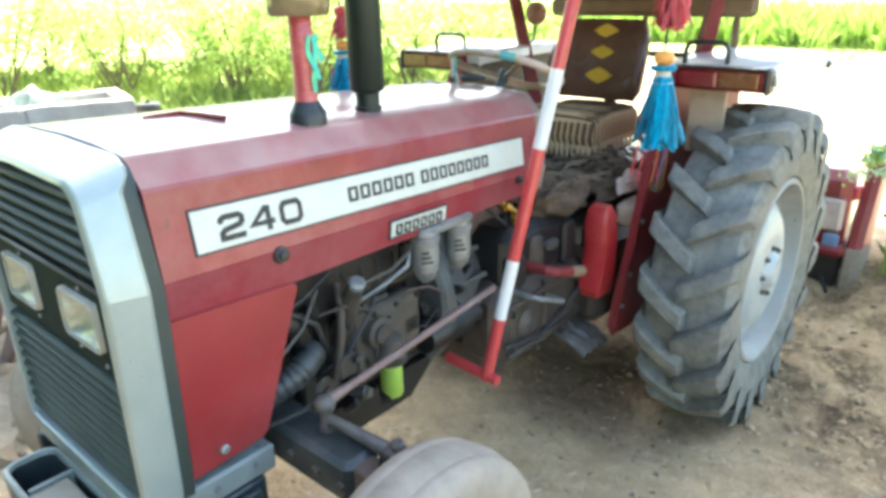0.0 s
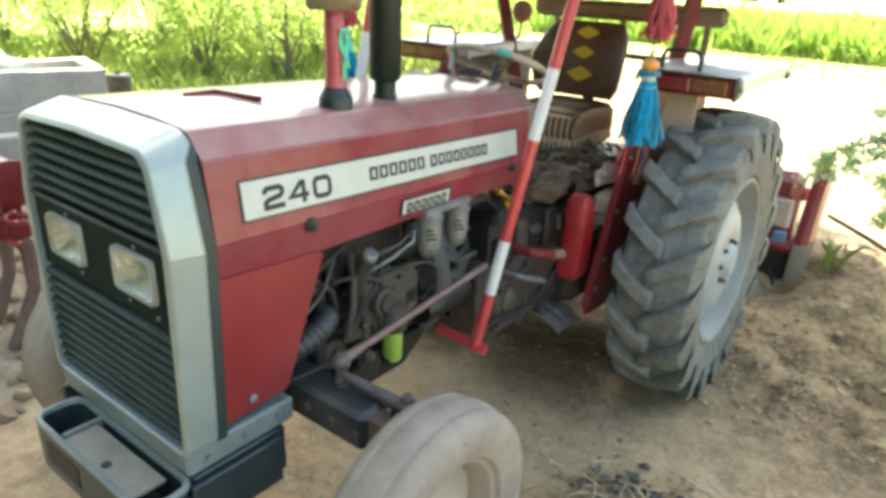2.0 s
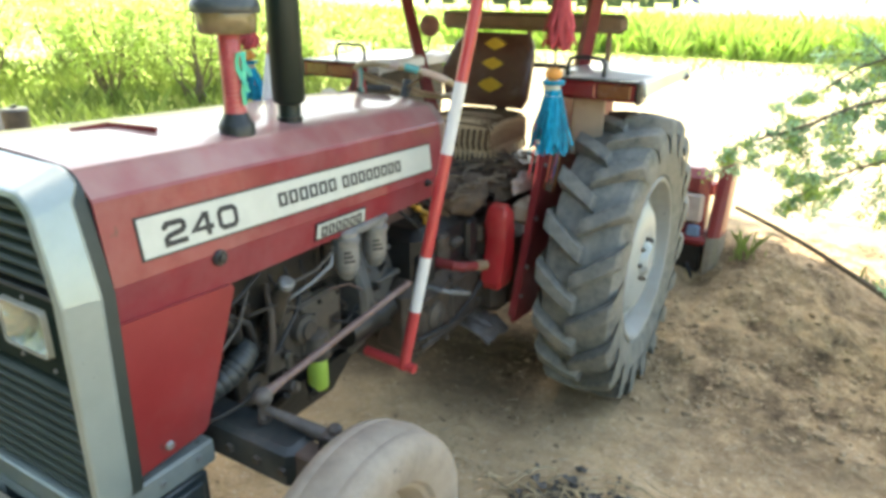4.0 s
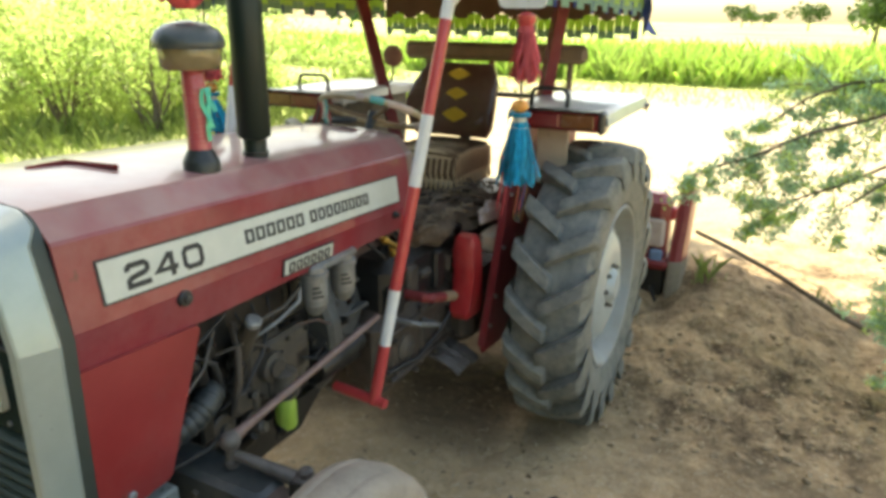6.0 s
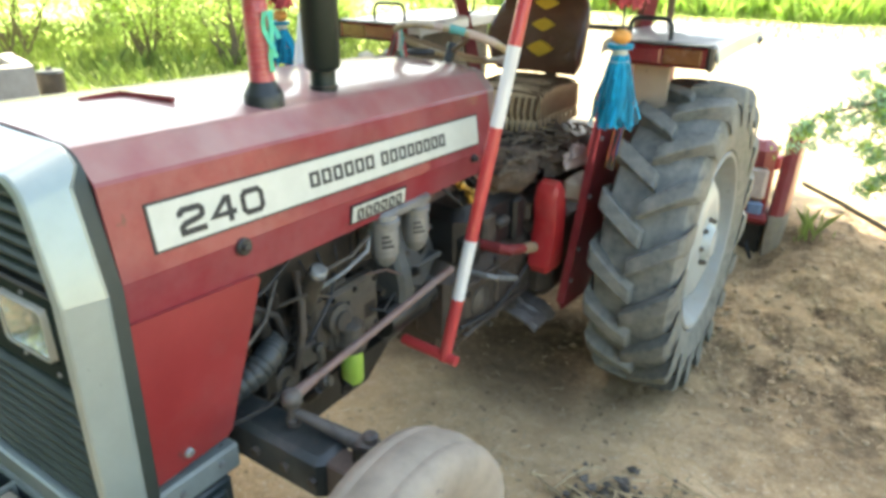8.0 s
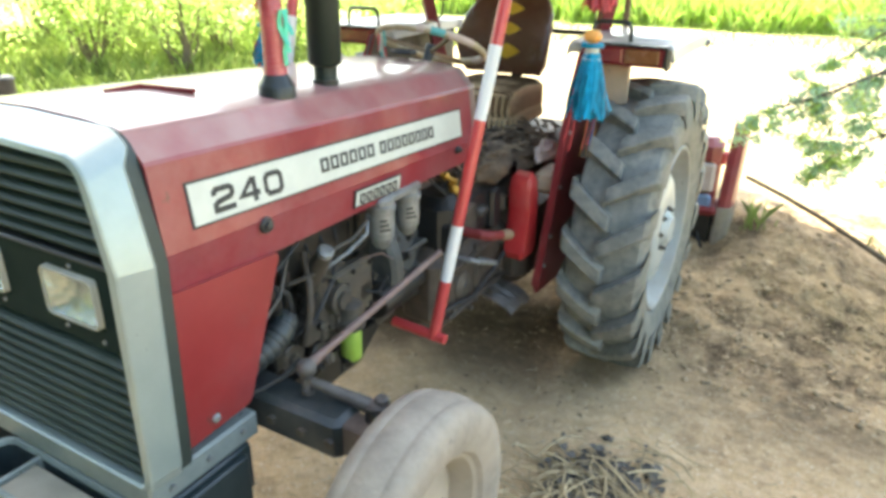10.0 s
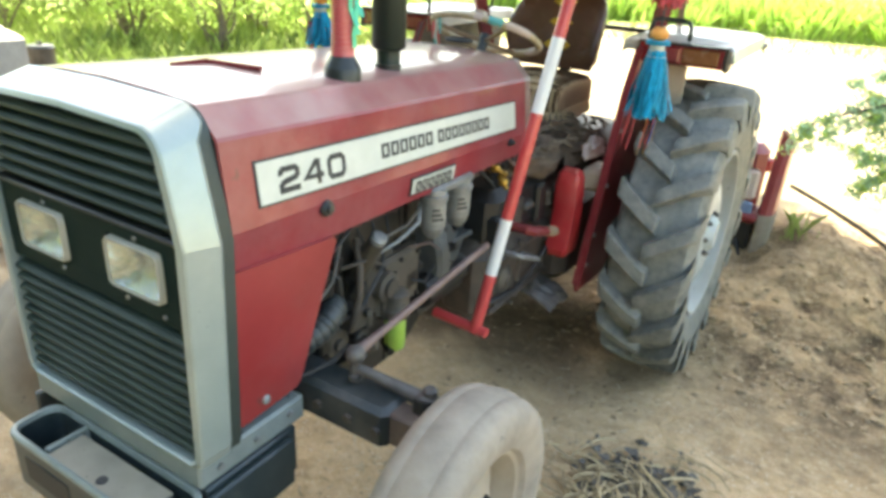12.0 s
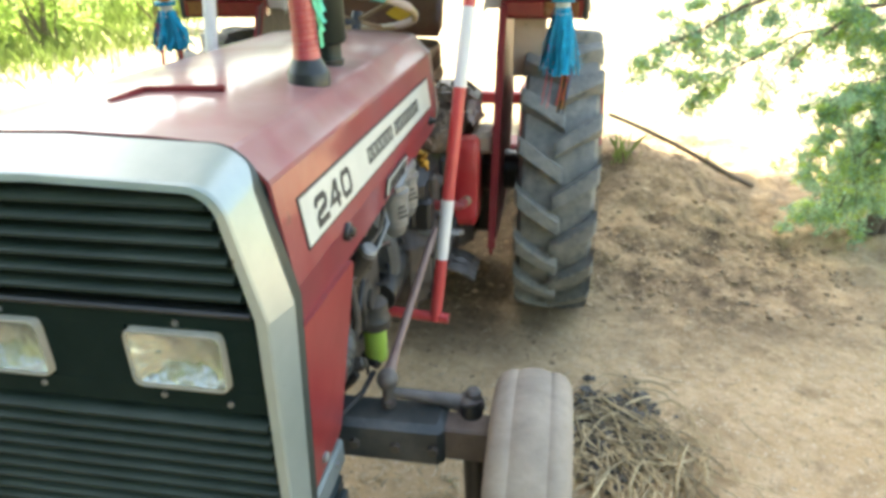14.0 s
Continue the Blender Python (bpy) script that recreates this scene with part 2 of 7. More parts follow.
LEATHER = surf("brown leatherette", (0.1, 0.042, 0.028), (0.15, 0.066, 0.045), 0.3, 0.55, coat=0.15, scale=8, dust=0.2, dust_colour=(0.24, 0.15, 0.11), bump=0.025, bump_scale=9)
YELLOW_CLOTH = surf("yellow patch", (0.6, 0.36, 0.03), (0.68, 0.44, 0.05), 0.6, scale=25)
SEAT_CLOTH = surf("beige striped seat cloth", (0.54, 0.4, 0.24), (0.64, 0.49, 0.31), 0.85, scale=40, bump=0.002, bump_scale=150)
SEAT_STRIPE = surf("brown seat stripe", (0.1, 0.06, 0.035), (0.15, 0.09, 0.05), 0.85, scale=40, bump=0.002, bump_scale=150)
# rim's near-white top puts the sun on it into the colour
WHEEL_WRAP = surf("wheel wrap with sunlit top", (0.32, 0.23, 0.13), (0.52, 0.42, 0.28), 0.6, 0.85, scale=40, bump=0.003, bump_scale=90, dust_light=1.0, dust_light_colour=(0.82, 0.76, 0.64))
WOOD = surf("weathered board", (0.2, 0.13, 0.075), (0.3, 0.2, 0.12), 0.7, 0.9, scale=8, dust=0.2, spots=0.15, bump=0.002, bump_scale=60)
CLOTH_BROWN = surf("brown canopy cloth", (0.17, 0.095, 0.055), (0.22, 0.13, 0.08), 0.85, scale=6, bump=0.003, bump_scale=25, translucent=0.15)
FRINGE_LIME = surf("lime fringe cloth", (0.42, 0.58, 0.1), (0.55, 0.68, 0.2), 0.8, scale=30, random_shade=0.3, translucent=0.5)
FRINGE_BLUE = surf("navy fringe cloth", (0.035, 0.05, 0.16), (0.06, 0.08, 0.24), 0.8, scale=30, random_shade=0.4)
FRINGE_EDGE = surf("grey green fringe net", (0.2, 0.32, 0.22), (0.3, 0.42, 0.26), 0.8, scale=30, random_shade=0.4, translucent=0.4)
TASSEL_BLUE = surf("blue tinsel", (0.0, 0.22, 0.38), (0.0, 0.34, 0.54), 0.4, 0.55, scale=60, random_shade=0.6, spec=0.2, translucent=0.1)
TASSEL_PINK = surf("pink red yarn", (0.6, 0.07, 0.09), (0.7, 0.13, 0.14), 0.7, scale=60, random_shade=0.3, translucent=0.2)
TASSEL_GOLD = surf("gold tinsel", (0.22, 0.12, 0.02), (0.36, 0.21, 0.04), 0.3, 0.45, metal=0.6, scale=60, random_shade=0.5)
ORANGE = surf("orange bead", (0.72, 0.28, 0.05), (0.78, 0.36, 0.08), 0.45, scale=30)
WRAP_PINK = surf("red foil wrap", (0.42, 0.05, 0.075), (0.5, 0.12, 0.14), 0.28, 0.5, scale=45, coat=0.3)
GREEN_FOIL = surf("green foil ribbon", (0.05, 0.42, 0.22), (0.1, 0.52, 0.4), 0.28, 0.45, metal=0.3, scale=40)
TEAL = surf("teal tape", (0.08, 0.38, 0.38), (0.16, 0.46, 0.45), 0.5, scale=40)
BOWL = surf("amber cleaner bowl", (0.16, 0.12, 0.055), (0.24, 0.18, 0.09), 0.18, 0.4, coat=0.4, scale=12, dust=0.12)
CAP_GREY = surf("dusty cleaner cap", (0.035, 0.045, 0.048), (0.07, 0.08, 0.08), 0.3, 0.65, scale=12, dust=0.2, dust_colour=(0.16, 0.15, 0.13))
CONCRETE = surf("rough cement render", (0.33, 0.31, 0.28), (0.45, 0.43, 0.39), 0.85, 0.95, scale=4, dust=0.3, dust_colour=(0.3, 0.26, 0.2), spots=0.1, bump=0.006, bump_scale=25)
SOIL_LUMP = surf("dry clod", (0.23, 0.17, 0.11), (0.35, 0.27, 0.18), 0.9, scale=14, random_shade=0.25, bump=0.004, bump_scale=50)
CRUMB = surf("brown soil crumb", (0.2, 0.14, 0.085), (0.34, 0.25, 0.155), 0.92, scale=30, bump=0.004, bump_scale=60)
BANK_SOIL = surf("bank soil lump", (0.26, 0.185, 0.11), (0.42, 0.31, 0.195), 0.92, scale=20, random_shade=0.35, bump=0.006, bump_scale=60)
MUD = surf("dried grey mud", (0.24, 0.2, 0.155), (0.34, 0.285, 0.225), 0.9, scale=14, bump=0.006, bump_scale=30)
STRAW = surf("dry straw", (0.33, 0.245, 0.13), (0.52, 0.41, 0.25), 0.7, scale=40, random_shade=0.5)
CHIP = surf("bleached straw chip", (0.42, 0.33, 0.2), (0.6, 0.5, 0.35), 0.75, scale=40, random_shade=0.4)
ASH = surf("grey ash and scrap", (0.05, 0.047, 0.042), (0.15, 0.138, 0.122), 0.75, 0.95, scale=22, dust=0.4, dust_colour=(0.24, 0.205, 0.16), dust_scale=14, random_shade=0.5, spec=0.2, bump=0.012, bump_scale=40)
BARK = surf("grey brown bark", (0.1, 0.075, 0.055), (0.17, 0.135, 0.1), 0.85, scale=14, bump=0.004, bump_scale=60)
LEAF = surf("bush leaf", (0.37, 0.49, 0.15), (0.48, 0.6, 0.22), 0.5, scale=3, random_shade=0.4, translucent=0.6)
LEAF_DARK = surf("shade leaf", (0.06, 0.11, 0.03), (0.09, 0.15, 0.04), 0.55, scale=3, random_shade=0.4, translucent=0.25)
LEAF_THORN = surf("feathery leaf", (0.34, 0.52, 0.33), (0.46, 0.64, 0.42), 0.5, scale=2.5, random_shade=0.3, translucent=0.65)
# yellower copy of the leaf, with the sun on it put into the colour
LEAF_SUNLIT = surf("sunlit feathery leaf", (0.45, 0.6, 0.16), (0.56, 0.7, 0.24), 0.5, scale=2.5, random_shade=0.3, translucent=0.65)
CROP = surf("fodder crop leaf", (0.38, 0.54, 0.13), (0.5, 0.64, 0.2), 0.5, scale=1.2, random_shade=0.4, translucent=0.45)
GRASS = surf("weed and grass", (0.17, 0.24, 0.06), (0.26, 0.33, 0.1), 0.6, scale=2, random_shade=0.4, translucent=0.3)


def clear_cover(name):
    """Thin clear cover: lets light straight through, with a weak gloss."""
    m = bpy.data.materials.new(name)
    m.use_nodes = True
    n, li = m.node_tree.nodes, m.node_tree.links.new
    n.remove(n["Principled BSDF"])
    clear, gloss, both = n.new("ShaderNodeBsdfTransparent"), n.new("ShaderNodeBsdfGlossy"), n.new("ShaderNodeMixShader")
    clear.inputs[0].default_value = (0.94, 0.95, 0.93, 1)
    gloss.inputs["Roughness"].default_value = 0.06
    both.inputs[0].default_value = 0.1
    li(clear.outputs[0], both.inputs[1])
    li(gloss.outputs[0], both.inputs[2])
    li(both.outputs[0], n["Material Output"].inputs[0])
    return m


LENS = clear_cover("headlight cover")
CHROME = surf("lamp reflector", (0.7, 0.76, 0.79), (0.82, 0.87, 0.89), 0.1, 0.25, metal=1.0, scale=20, bump=0.03, bump_scale=17)
BEZEL = surf("yellowed lamp rim", (0.34, 0.325, 0.26), (0.42, 0.4, 0.33), 0.3, scale=20, dust=0.15)


# ---- mesh tools ----
class Geo:
    """Vertices and faces of one mesh, in metres."""

    def __init__(self):
        self.v, self.f = [], []

    def add(self, verts, faces):
        n = len(self.v)
        self.v += [tuple(v) for v in verts]
        self.f += [tuple(n + i for i in f) for f in faces]
        return self

    def box(self, lo, hi, m=None, bevel=0.0):
        lo, hi = Vector(lo), Vector(hi)
        if bevel:
            b = min(bevel, 0.45 * min(hi - lo))
            rings = []
            for z, inset in ((lo.z, b), (lo.z + b, 0), (hi.z - b, 0), (hi.z, b)):
                x0, x1, y0, y1 = lo.x + inset, hi.x - inset, lo.y + inset, hi.y - inset
                c = b if not inset else b * 0.6
                rings.append([Vector(p) for p in ((x0 + c, y0, z), (x1 - c, y0, z), (x1, y0 + c, z), (x1, y1 - c, z), (x1 - c, y1, z), (x0 + c, y1, z), (x0, y1 - c, z), (x0, y0 + c, z))])
            return self.loft([[m @ p if m else p for p in r] for r in rings])
        c = [Vector((x, y, z)) for x in (lo.x, hi.x) for y in (lo.y, hi.y) for z in (lo.z, hi.z)]
        if m:
            c = [m @ p for p in c]
        return self.add(c, [(0, 1, 3, 2), (4, 6, 7, 5), (0, 4, 5, 1), (2, 3, 7, 6), (0, 2, 6, 4), (1, 5, 7, 3)])

    def loft(self, rings, caps=True, closed=True, loop=False):
        k, n = len(rings[0]), len(rings)
        verts = [p for r in rings for p in r]
        faces = []
        for a in range(n if loop else n - 1):
            b = (a + 1) % n
            for i in range(k if closed else k - 1):
                j = (i + 1) % k
                faces.append((a * k + i, a * k + j, b * k + j, b * k + i))
        if caps and closed and not loop:
            faces += [tuple(range(k))[::-1], tuple(range((n - 1) * k, n * k))]
        return self.add(verts, faces)

    def tube(self, points, radius, seg=10, caps=True):
        pts = [Vector(p) for p in points]
        radii = radius if isinstance(radius, (list, tuple)) else [radius] * len(pts)
        rings, side = [], None
        for i, p in enumerate(pts):
            way = (pts[min(i + 1, len(pts) - 1)] - pts[max(i - 1, 0)]).normalized()
            if side is None:
                side = way.cross(Vector((0, 0, 1)) if abs(way.z) < 0.9 else Vector((1, 0, 0))).normalized()
            side = (side - way * side.dot(way)).normalized()
            up = way.cross(side)
            rings.append([p + (side * math.cos(a) + up * math.sin(a)) * radii[i] for a in (2 * math.pi * j / seg for j in range(seg))])
        return self.loft(rings, caps)

    def lathe(self, profile, m=None, seg=32, closed=False):
        """profile: (along, radius) pairs turned round the x axis."""
        rings = []
        for j in range(seg):
            a = 2 * math.pi * j / seg
            r = [Vector((s, q * math.sin(a), q * math.cos(a))) for s, q in profile]
            rings.append([m @ p if m else p for p in r])
        k = len(profile)
        verts = [p for r in rings for p in r]
        faces = [(a * k + i, a * k + (i + 1) % k, ((a + 1) % seg) * k + (i + 1) % k, ((a + 1) % seg) * k + i) for a in range(seg) for i in range(k if closed else k - 1)]
        return self.add(verts, faces)

    def prism(self, outline, offset):
        offset = Vector(offset)
        return self.loft([[Vector(p) for p in outline], [Vector(p) + offset for p in outline]])

    def ball(self, c, r, seg=14, squash=(1, 1, 1)):
        c = Vector(c)
        rings = []
        for i in range(1, seg // 2):
            t = math.pi * i / (seg // 2)
            rings.append([c + Vector((r * squash[0] * math.sin(t) * math.cos(a), r * squash[1] * math.sin(t) * math.sin(a), -r * squash[2] * math.cos(t))) for a in (2 * math.pi * j / seg for j in range(seg))])
        return self.loft(rings)

    def mirrored(self):
        g = Geo()
        return g.add([(-x, y, z) for x, y, z in self.v], [f[::-1] for f in self.f])

    def mesh(self, name, material, smooth=35):
        me = bpy.data.meshes.new(name)
        me.from_pydata(self.v, [], self.f)
        bm = bmesh.new()
        bm.from_mesh(me)
        if len(self.f) < 30000:
            bmesh.ops.recalc_face_normals(bm, faces=bm.faces)
        bm.to_mesh(me)
        bm.free()
        me.materials.append(material)
        if smooth:
            me.shade_smooth()
            me.set_sharp_from_angle(angle=radians(smooth))
        me.update()
        return me


ORIGIN = {}


def thing(name, base, label, category, group="", kind="", geo=None, material=None, smooth=35):
    """A top-level thing: an Empty at its base, or one mesh in world metres."""
    if geo:
        g = Geo()
        g.v, g.f = [tuple(Vector(v) - Vector(base)) for v in geo.v], geo.f
        ob = new(name, g.mesh(name, material, smooth))
    else:
        ob = new(name)
    ob.location = base
    ORIGIN[ob.name] = Vector(base)
    return tagged(ob, label, category, group, kind)


def part(name, geo, material, parent, label="", at=None, smooth=35):
    """One mesh under a thing or a part. Geometry in world metres, or round at."""
    me = geo if isinstance(geo, bpy.types.Mesh) else geo.mesh(name, material, smooth)
    ob = new(name, me)
    here = Vector(at) if at is not None else Vector()
    ob.location = here - ORIGIN[parent.name]
    ORIGIN[ob.name] = here
    ob.parent = parent
    return tagged(ob, label)


def lerp(a, b, t):
    return a + (b - a) * t


def step(a, b, x):
    t = min(1.0, max(0.0, (x - a) / (b - a)))
    return t * t * (3 - 2 * t)


# ---- ground ----
def ground_z(x, y):
    z = 0.05 - 0.06 * min(2.0, max(0.0, y + 1.9))
    z = lerp(z, 0.0, step(-1.2, -3.0, x))
    z = lerp(z, 0.0, step(3.0, 7.0, y))
    ridge = 0.36 * math.exp(-(((y - 1.5) / 0.85) ** 2)) * step(0.0, 0.9, x) * (1 - 0.95 * step(1.25, 2.15, x))
    pit = 0.17 * math.exp(-(((x - 0.92) / 0.2) ** 2) - ((y - 1.22) / 0.28) ** 2)
    return z + ridge - pit


def rough_z(x, y):
    z = ground_z(x, y)
    d = math.hypot(x, y + 1)
    if d < 14:
        k = 1 - step(9, 14, d)
        clod = step(-1.0, -1.8, x) * (1 - step(-4.5, -6, x)) + 1.1 * step(0.2, 0.9, y) * step(0.2, 0.9, x) * (1 - step(2.2, 3.2, y))
        z += k * (0.012 + 0.03 * clod) * noise.noise((x * 2.3, y * 2.3, 1.7))
        z += k * (0.011 + 0.035 * clod) * noise.noise((x * 7.0, y * 7.0, 4.2))
        z += k * (0.006 + 0.014 * clod) * noise.noise((x * 19.0, y * 19.0, 9.2))
    return z


def spaced():
    fine = [i * 0.045 for i in range(-75, 76)]
    far, s, x = [], 0.05, fine[-1]
    while x < 900:
        s *= 1.16
        x += s
        far.append(x)
    return [-v for v in reversed(far)] + fine + far


gx, gy = [0.3 + v for v in spaced()], [-0.3 + v for v in spaced()]
g = Geo()
k = len(gx)
g.v = [(x, y, rough_z(x, y)) for y in gy for x in gx]
g.f = [(j * k + i, j * k + i + 1, (j + 1) * k + i + 1, (j + 1) * k + i) for j in range(len(gy) - 1) for i in range(k - 1)]


def ground_material():
    m = bpy.data.materials.new("trodden earth and fields")
    m.use_nodes = True
    nt = m.node_tree
    n, li = nt.nodes, nt.links.new
    b = n["Principled BSDF"]
    at = n.new("ShaderNodeTexCoord")

    def grain(scale, detail=8.0, rough=0.65):
        t = n.new("ShaderNodeTexNoise")
        t.inputs["Scale"].default_value, t.inputs["Detail"].default_value, t.inputs["Roughness"].default_value = scale, detail, rough
        li(at.outputs["Object"], t.inputs["Vector"])
        return t.outputs[0]

    def between(v, lo, hi, a=0.0, c=1.0):
        t = n.new("ShaderNodeMapRange")
        for i, q in enumerate((lo, hi, a, c)):
            t.inputs[i + 1].default_value = q
        li(v, t.inputs[0])
        return t.outputs[0]

    def blend(f, a, c):
        t = n.new("ShaderNodeMix")
        t.data_type = "RGBA"
        li(f, t.inputs[0])
        for q, i in ((a, 6), (c, 7)):
            if isinstance(q, tuple):
                t.inputs[i].default_value = (*q, 1)
            else:
                li(q, t.inputs[i])
        return t.outputs[2]

    def maths(op, a, c):
        t = n.new("ShaderNodeMath")
        t.operation = op
        for i, q in enumerate((a, c)):
            if isinstance(q, (int, float)):
                t.inputs[i].default_value = q
            else:
                li(q, t.inputs[i])
        return t.outputs[0]

    earth = blend(between(grain(2.2), 0.35, 0.65), (0.56, 0.385, 0.22), (0.77, 0.565, 0.35))
    earth = blend(between(grain(16), 0.4, 0.62), earth, (0.64, 0.445, 0.25))
    earth = blend(between(grain(0.9), 0.56, 0.7, 0.0, 0.35), earth, (0.26, 0.17, 0.1))
    crumb = n.new("ShaderNodeTexVoronoi")
    crumb.inputs["Scale"].default_value = 17.0
    li(at.outputs["Object"], crumb.inputs["Vector"])
    fine = n.new("ShaderNodeTexVoronoi")
    fine.inputs["Scale"].default_value = 110.0
    li(at.outputs["Object"], fine.inputs["Vector"])
    earth = blend(between(crumb.outputs["Distance"], 0.1, 0.7, 0.45, 1.0), (0.74, 0.57, 0.375), earth)
    earth = blend(between(grain(4.0, 7.0), 0.52, 0.64, 0.0, 0.7), earth, (0.36, 0.25, 0.145))
    earth = blend(between(fine.outputs["Distance"], 0.45, 0.8, 0.0, 0.25), earth, (0.36, 0.26, 0.16))
    earth = blend(between(grain(150, 2.0), 0.5, 0.7, 0.0, 0.5), earth, (0.4, 0.285, 0.175))
    earth = blend(between(grain(60, 3.0), 0.59, 0.66, 0.0, 0.85), earth, (0.74, 0.64, 0.48))
    earth = blend(between(grain(38, 3.0), 0.6, 0.68, 0.0, 0.4), earth, (0.2, 0.14, 0.085))
    earth = blend(between(grain(6.5, 9.0, 0.72), 0.55, 0.66, 0.0, 0.55), earth, (0.27, 0.185, 0.11))
    xyz = n.new("ShaderNodeSeparateXYZ")
    li(at.outputs["Object"], xyz.inputs[0])
    torn = maths("MULTIPLY", maths("SUBTRACT", grain(2.2, 6.0), 0.5), 1.0)
    clay = blend(between(grain(7.0), 0.35, 0.65), (0.24, 0.205, 0.16), (0.4, 0.345, 0.265))
    earth = blend(maths("MULTIPLY", between(maths("ADD", xyz.outputs[0], torn), -0.5, -1.5), 0.85), earth, clay)
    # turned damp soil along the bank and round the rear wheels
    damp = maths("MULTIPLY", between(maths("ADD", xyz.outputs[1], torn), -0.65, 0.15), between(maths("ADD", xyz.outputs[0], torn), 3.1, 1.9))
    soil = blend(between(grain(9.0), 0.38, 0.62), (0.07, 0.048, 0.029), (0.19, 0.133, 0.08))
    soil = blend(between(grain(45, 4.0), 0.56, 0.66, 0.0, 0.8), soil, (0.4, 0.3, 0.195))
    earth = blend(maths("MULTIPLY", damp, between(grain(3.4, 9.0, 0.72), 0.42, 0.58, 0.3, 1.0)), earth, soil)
    brown = maths("MULTIPLY", between(maths("ADD", xyz.outputs[1], torn), -1.7, -1.1), between(maths("ADD", xyz.outputs[0], torn), 1.2, 0.7))
    turned = blend(between(grain(8.0, 9.0, 0.7), 0.38, 0.62), (0.38, 0.265, 0.145), (0.7, 0.52, 0.3))
    turned = blend(between(grain(48, 4.0), 0.57, 0.66, 0.0, 0.8), turned, (0.66, 0.53, 0.34))
    earth = blend(maths("MULTIPLY", brown, 0.45), earth, turned)
    # below the tractor: dark soil, with the tractor's shade put into its colour
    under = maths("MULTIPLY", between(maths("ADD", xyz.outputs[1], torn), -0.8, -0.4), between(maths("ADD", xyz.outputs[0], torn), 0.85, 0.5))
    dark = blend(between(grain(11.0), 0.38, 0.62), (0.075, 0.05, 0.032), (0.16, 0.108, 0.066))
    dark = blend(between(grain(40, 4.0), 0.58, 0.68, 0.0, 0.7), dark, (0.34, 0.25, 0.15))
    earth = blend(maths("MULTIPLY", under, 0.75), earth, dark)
    wobble = maths("MULTIPLY", maths("SUBTRACT", grain(0.5), 0.5), 6.0)
    # pale open ground, then grass and fields
    pale = blend(between(grain(1.5), 0.3, 0.7), (0.36, 0.3, 0.2), (0.46, 0.39, 0.27))
    out = maths("ADD", xyz.outputs[1], wobble)
    earth = blend(between(out, 2.4, 4.2), earth, pale)
    green = blend(between(grain(3.0), 0.35, 0.65), (0.26, 0.34, 0.1), (0.42, 0.46, 0.19))
    field = blend(between(grain(0.05, 3.0), 0.4, 0.6), (0.3, 0.38, 0.1), (0.42, 0.45, 0.18))
    left = maths("ADD", maths("MULTIPLY", xyz.outputs[0], -1.0), maths("MULTIPLY", wobble, 0.4))
    earth = blend(between(left, 5.6, 7.4), earth, green)
    earth = blend(between(out, 15.5, 18.0), earth, field)
    earth = blend(between(maths("MULTIPLY", xyz.outputs[0], 1.0), 25, 40), earth, field)
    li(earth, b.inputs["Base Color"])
    b.inputs["Roughness"].default_value, b.inputs["Specular IOR Level"].default_value = 0.92, 0.2
    relief = n.new("ShaderNodeBump")
    relief.inputs["Strength"].default_value, relief.inputs["Distance"].default_value = 1.0, 0.022
    li(maths("SUBTRACT", maths("ADD", grain(28), maths("MULTIPLY", grain(110, 4.0), 0.4)), maths("MULTIPLY", crumb.outputs["Distance"], 0.6)), relief.inputs["Height"])
    li(relief.outputs[0], b.inputs["Normal"])
    return m


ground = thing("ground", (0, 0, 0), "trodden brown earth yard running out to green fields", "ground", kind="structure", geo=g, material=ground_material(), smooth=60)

# ---- the tractor ----
tractor = thing("tractor", (0, -0.9, 0), "old red farm tractor with silver nose and dusty tyres", "tractor")


def hood_z(y):
    return 1.185 - 0.036 * (y + 2.18)


def hood_half(y):
    """Half of the bonnet's width at its crease; it narrows towards the driver."""
    return 0.352 - 0.012 * (y + 2.18) / 1.4


def side_x(y, z):
    """The sloping side of the bonnet above its crease."""
    return hood_half(y) - 0.13 * (z - hood_z(y))


def hood_ring(y, low, inset=0.0):
    w = hood_half(y)
    half = [(w - 0.014, low), (w - 0.002, -0.006), (w, 0.004), (w - 0.0235, 0.185), (w - 0.027, 0.193), (w - 0.073, 0.243), (w - 0.08, 0.248), (w - 0.1, 0.252), (0.15, 0.26), (0.0, 0.265)]
    half = [(x - inset, z - inset) for x, z in half]
    thick = 0.008
    inner = [(x - thick, z - (thick if z > 0.2 else 0.0)) for x, z in half]
    outer = half + [(-x, z) for x, z in half[-2::-1]]
    back = inner + [(-x, z) for x, z in inner[-2::-1]]
    return [Vector((x, y, hood_z(y) + z)) for x, z in outer + back[::-1]]


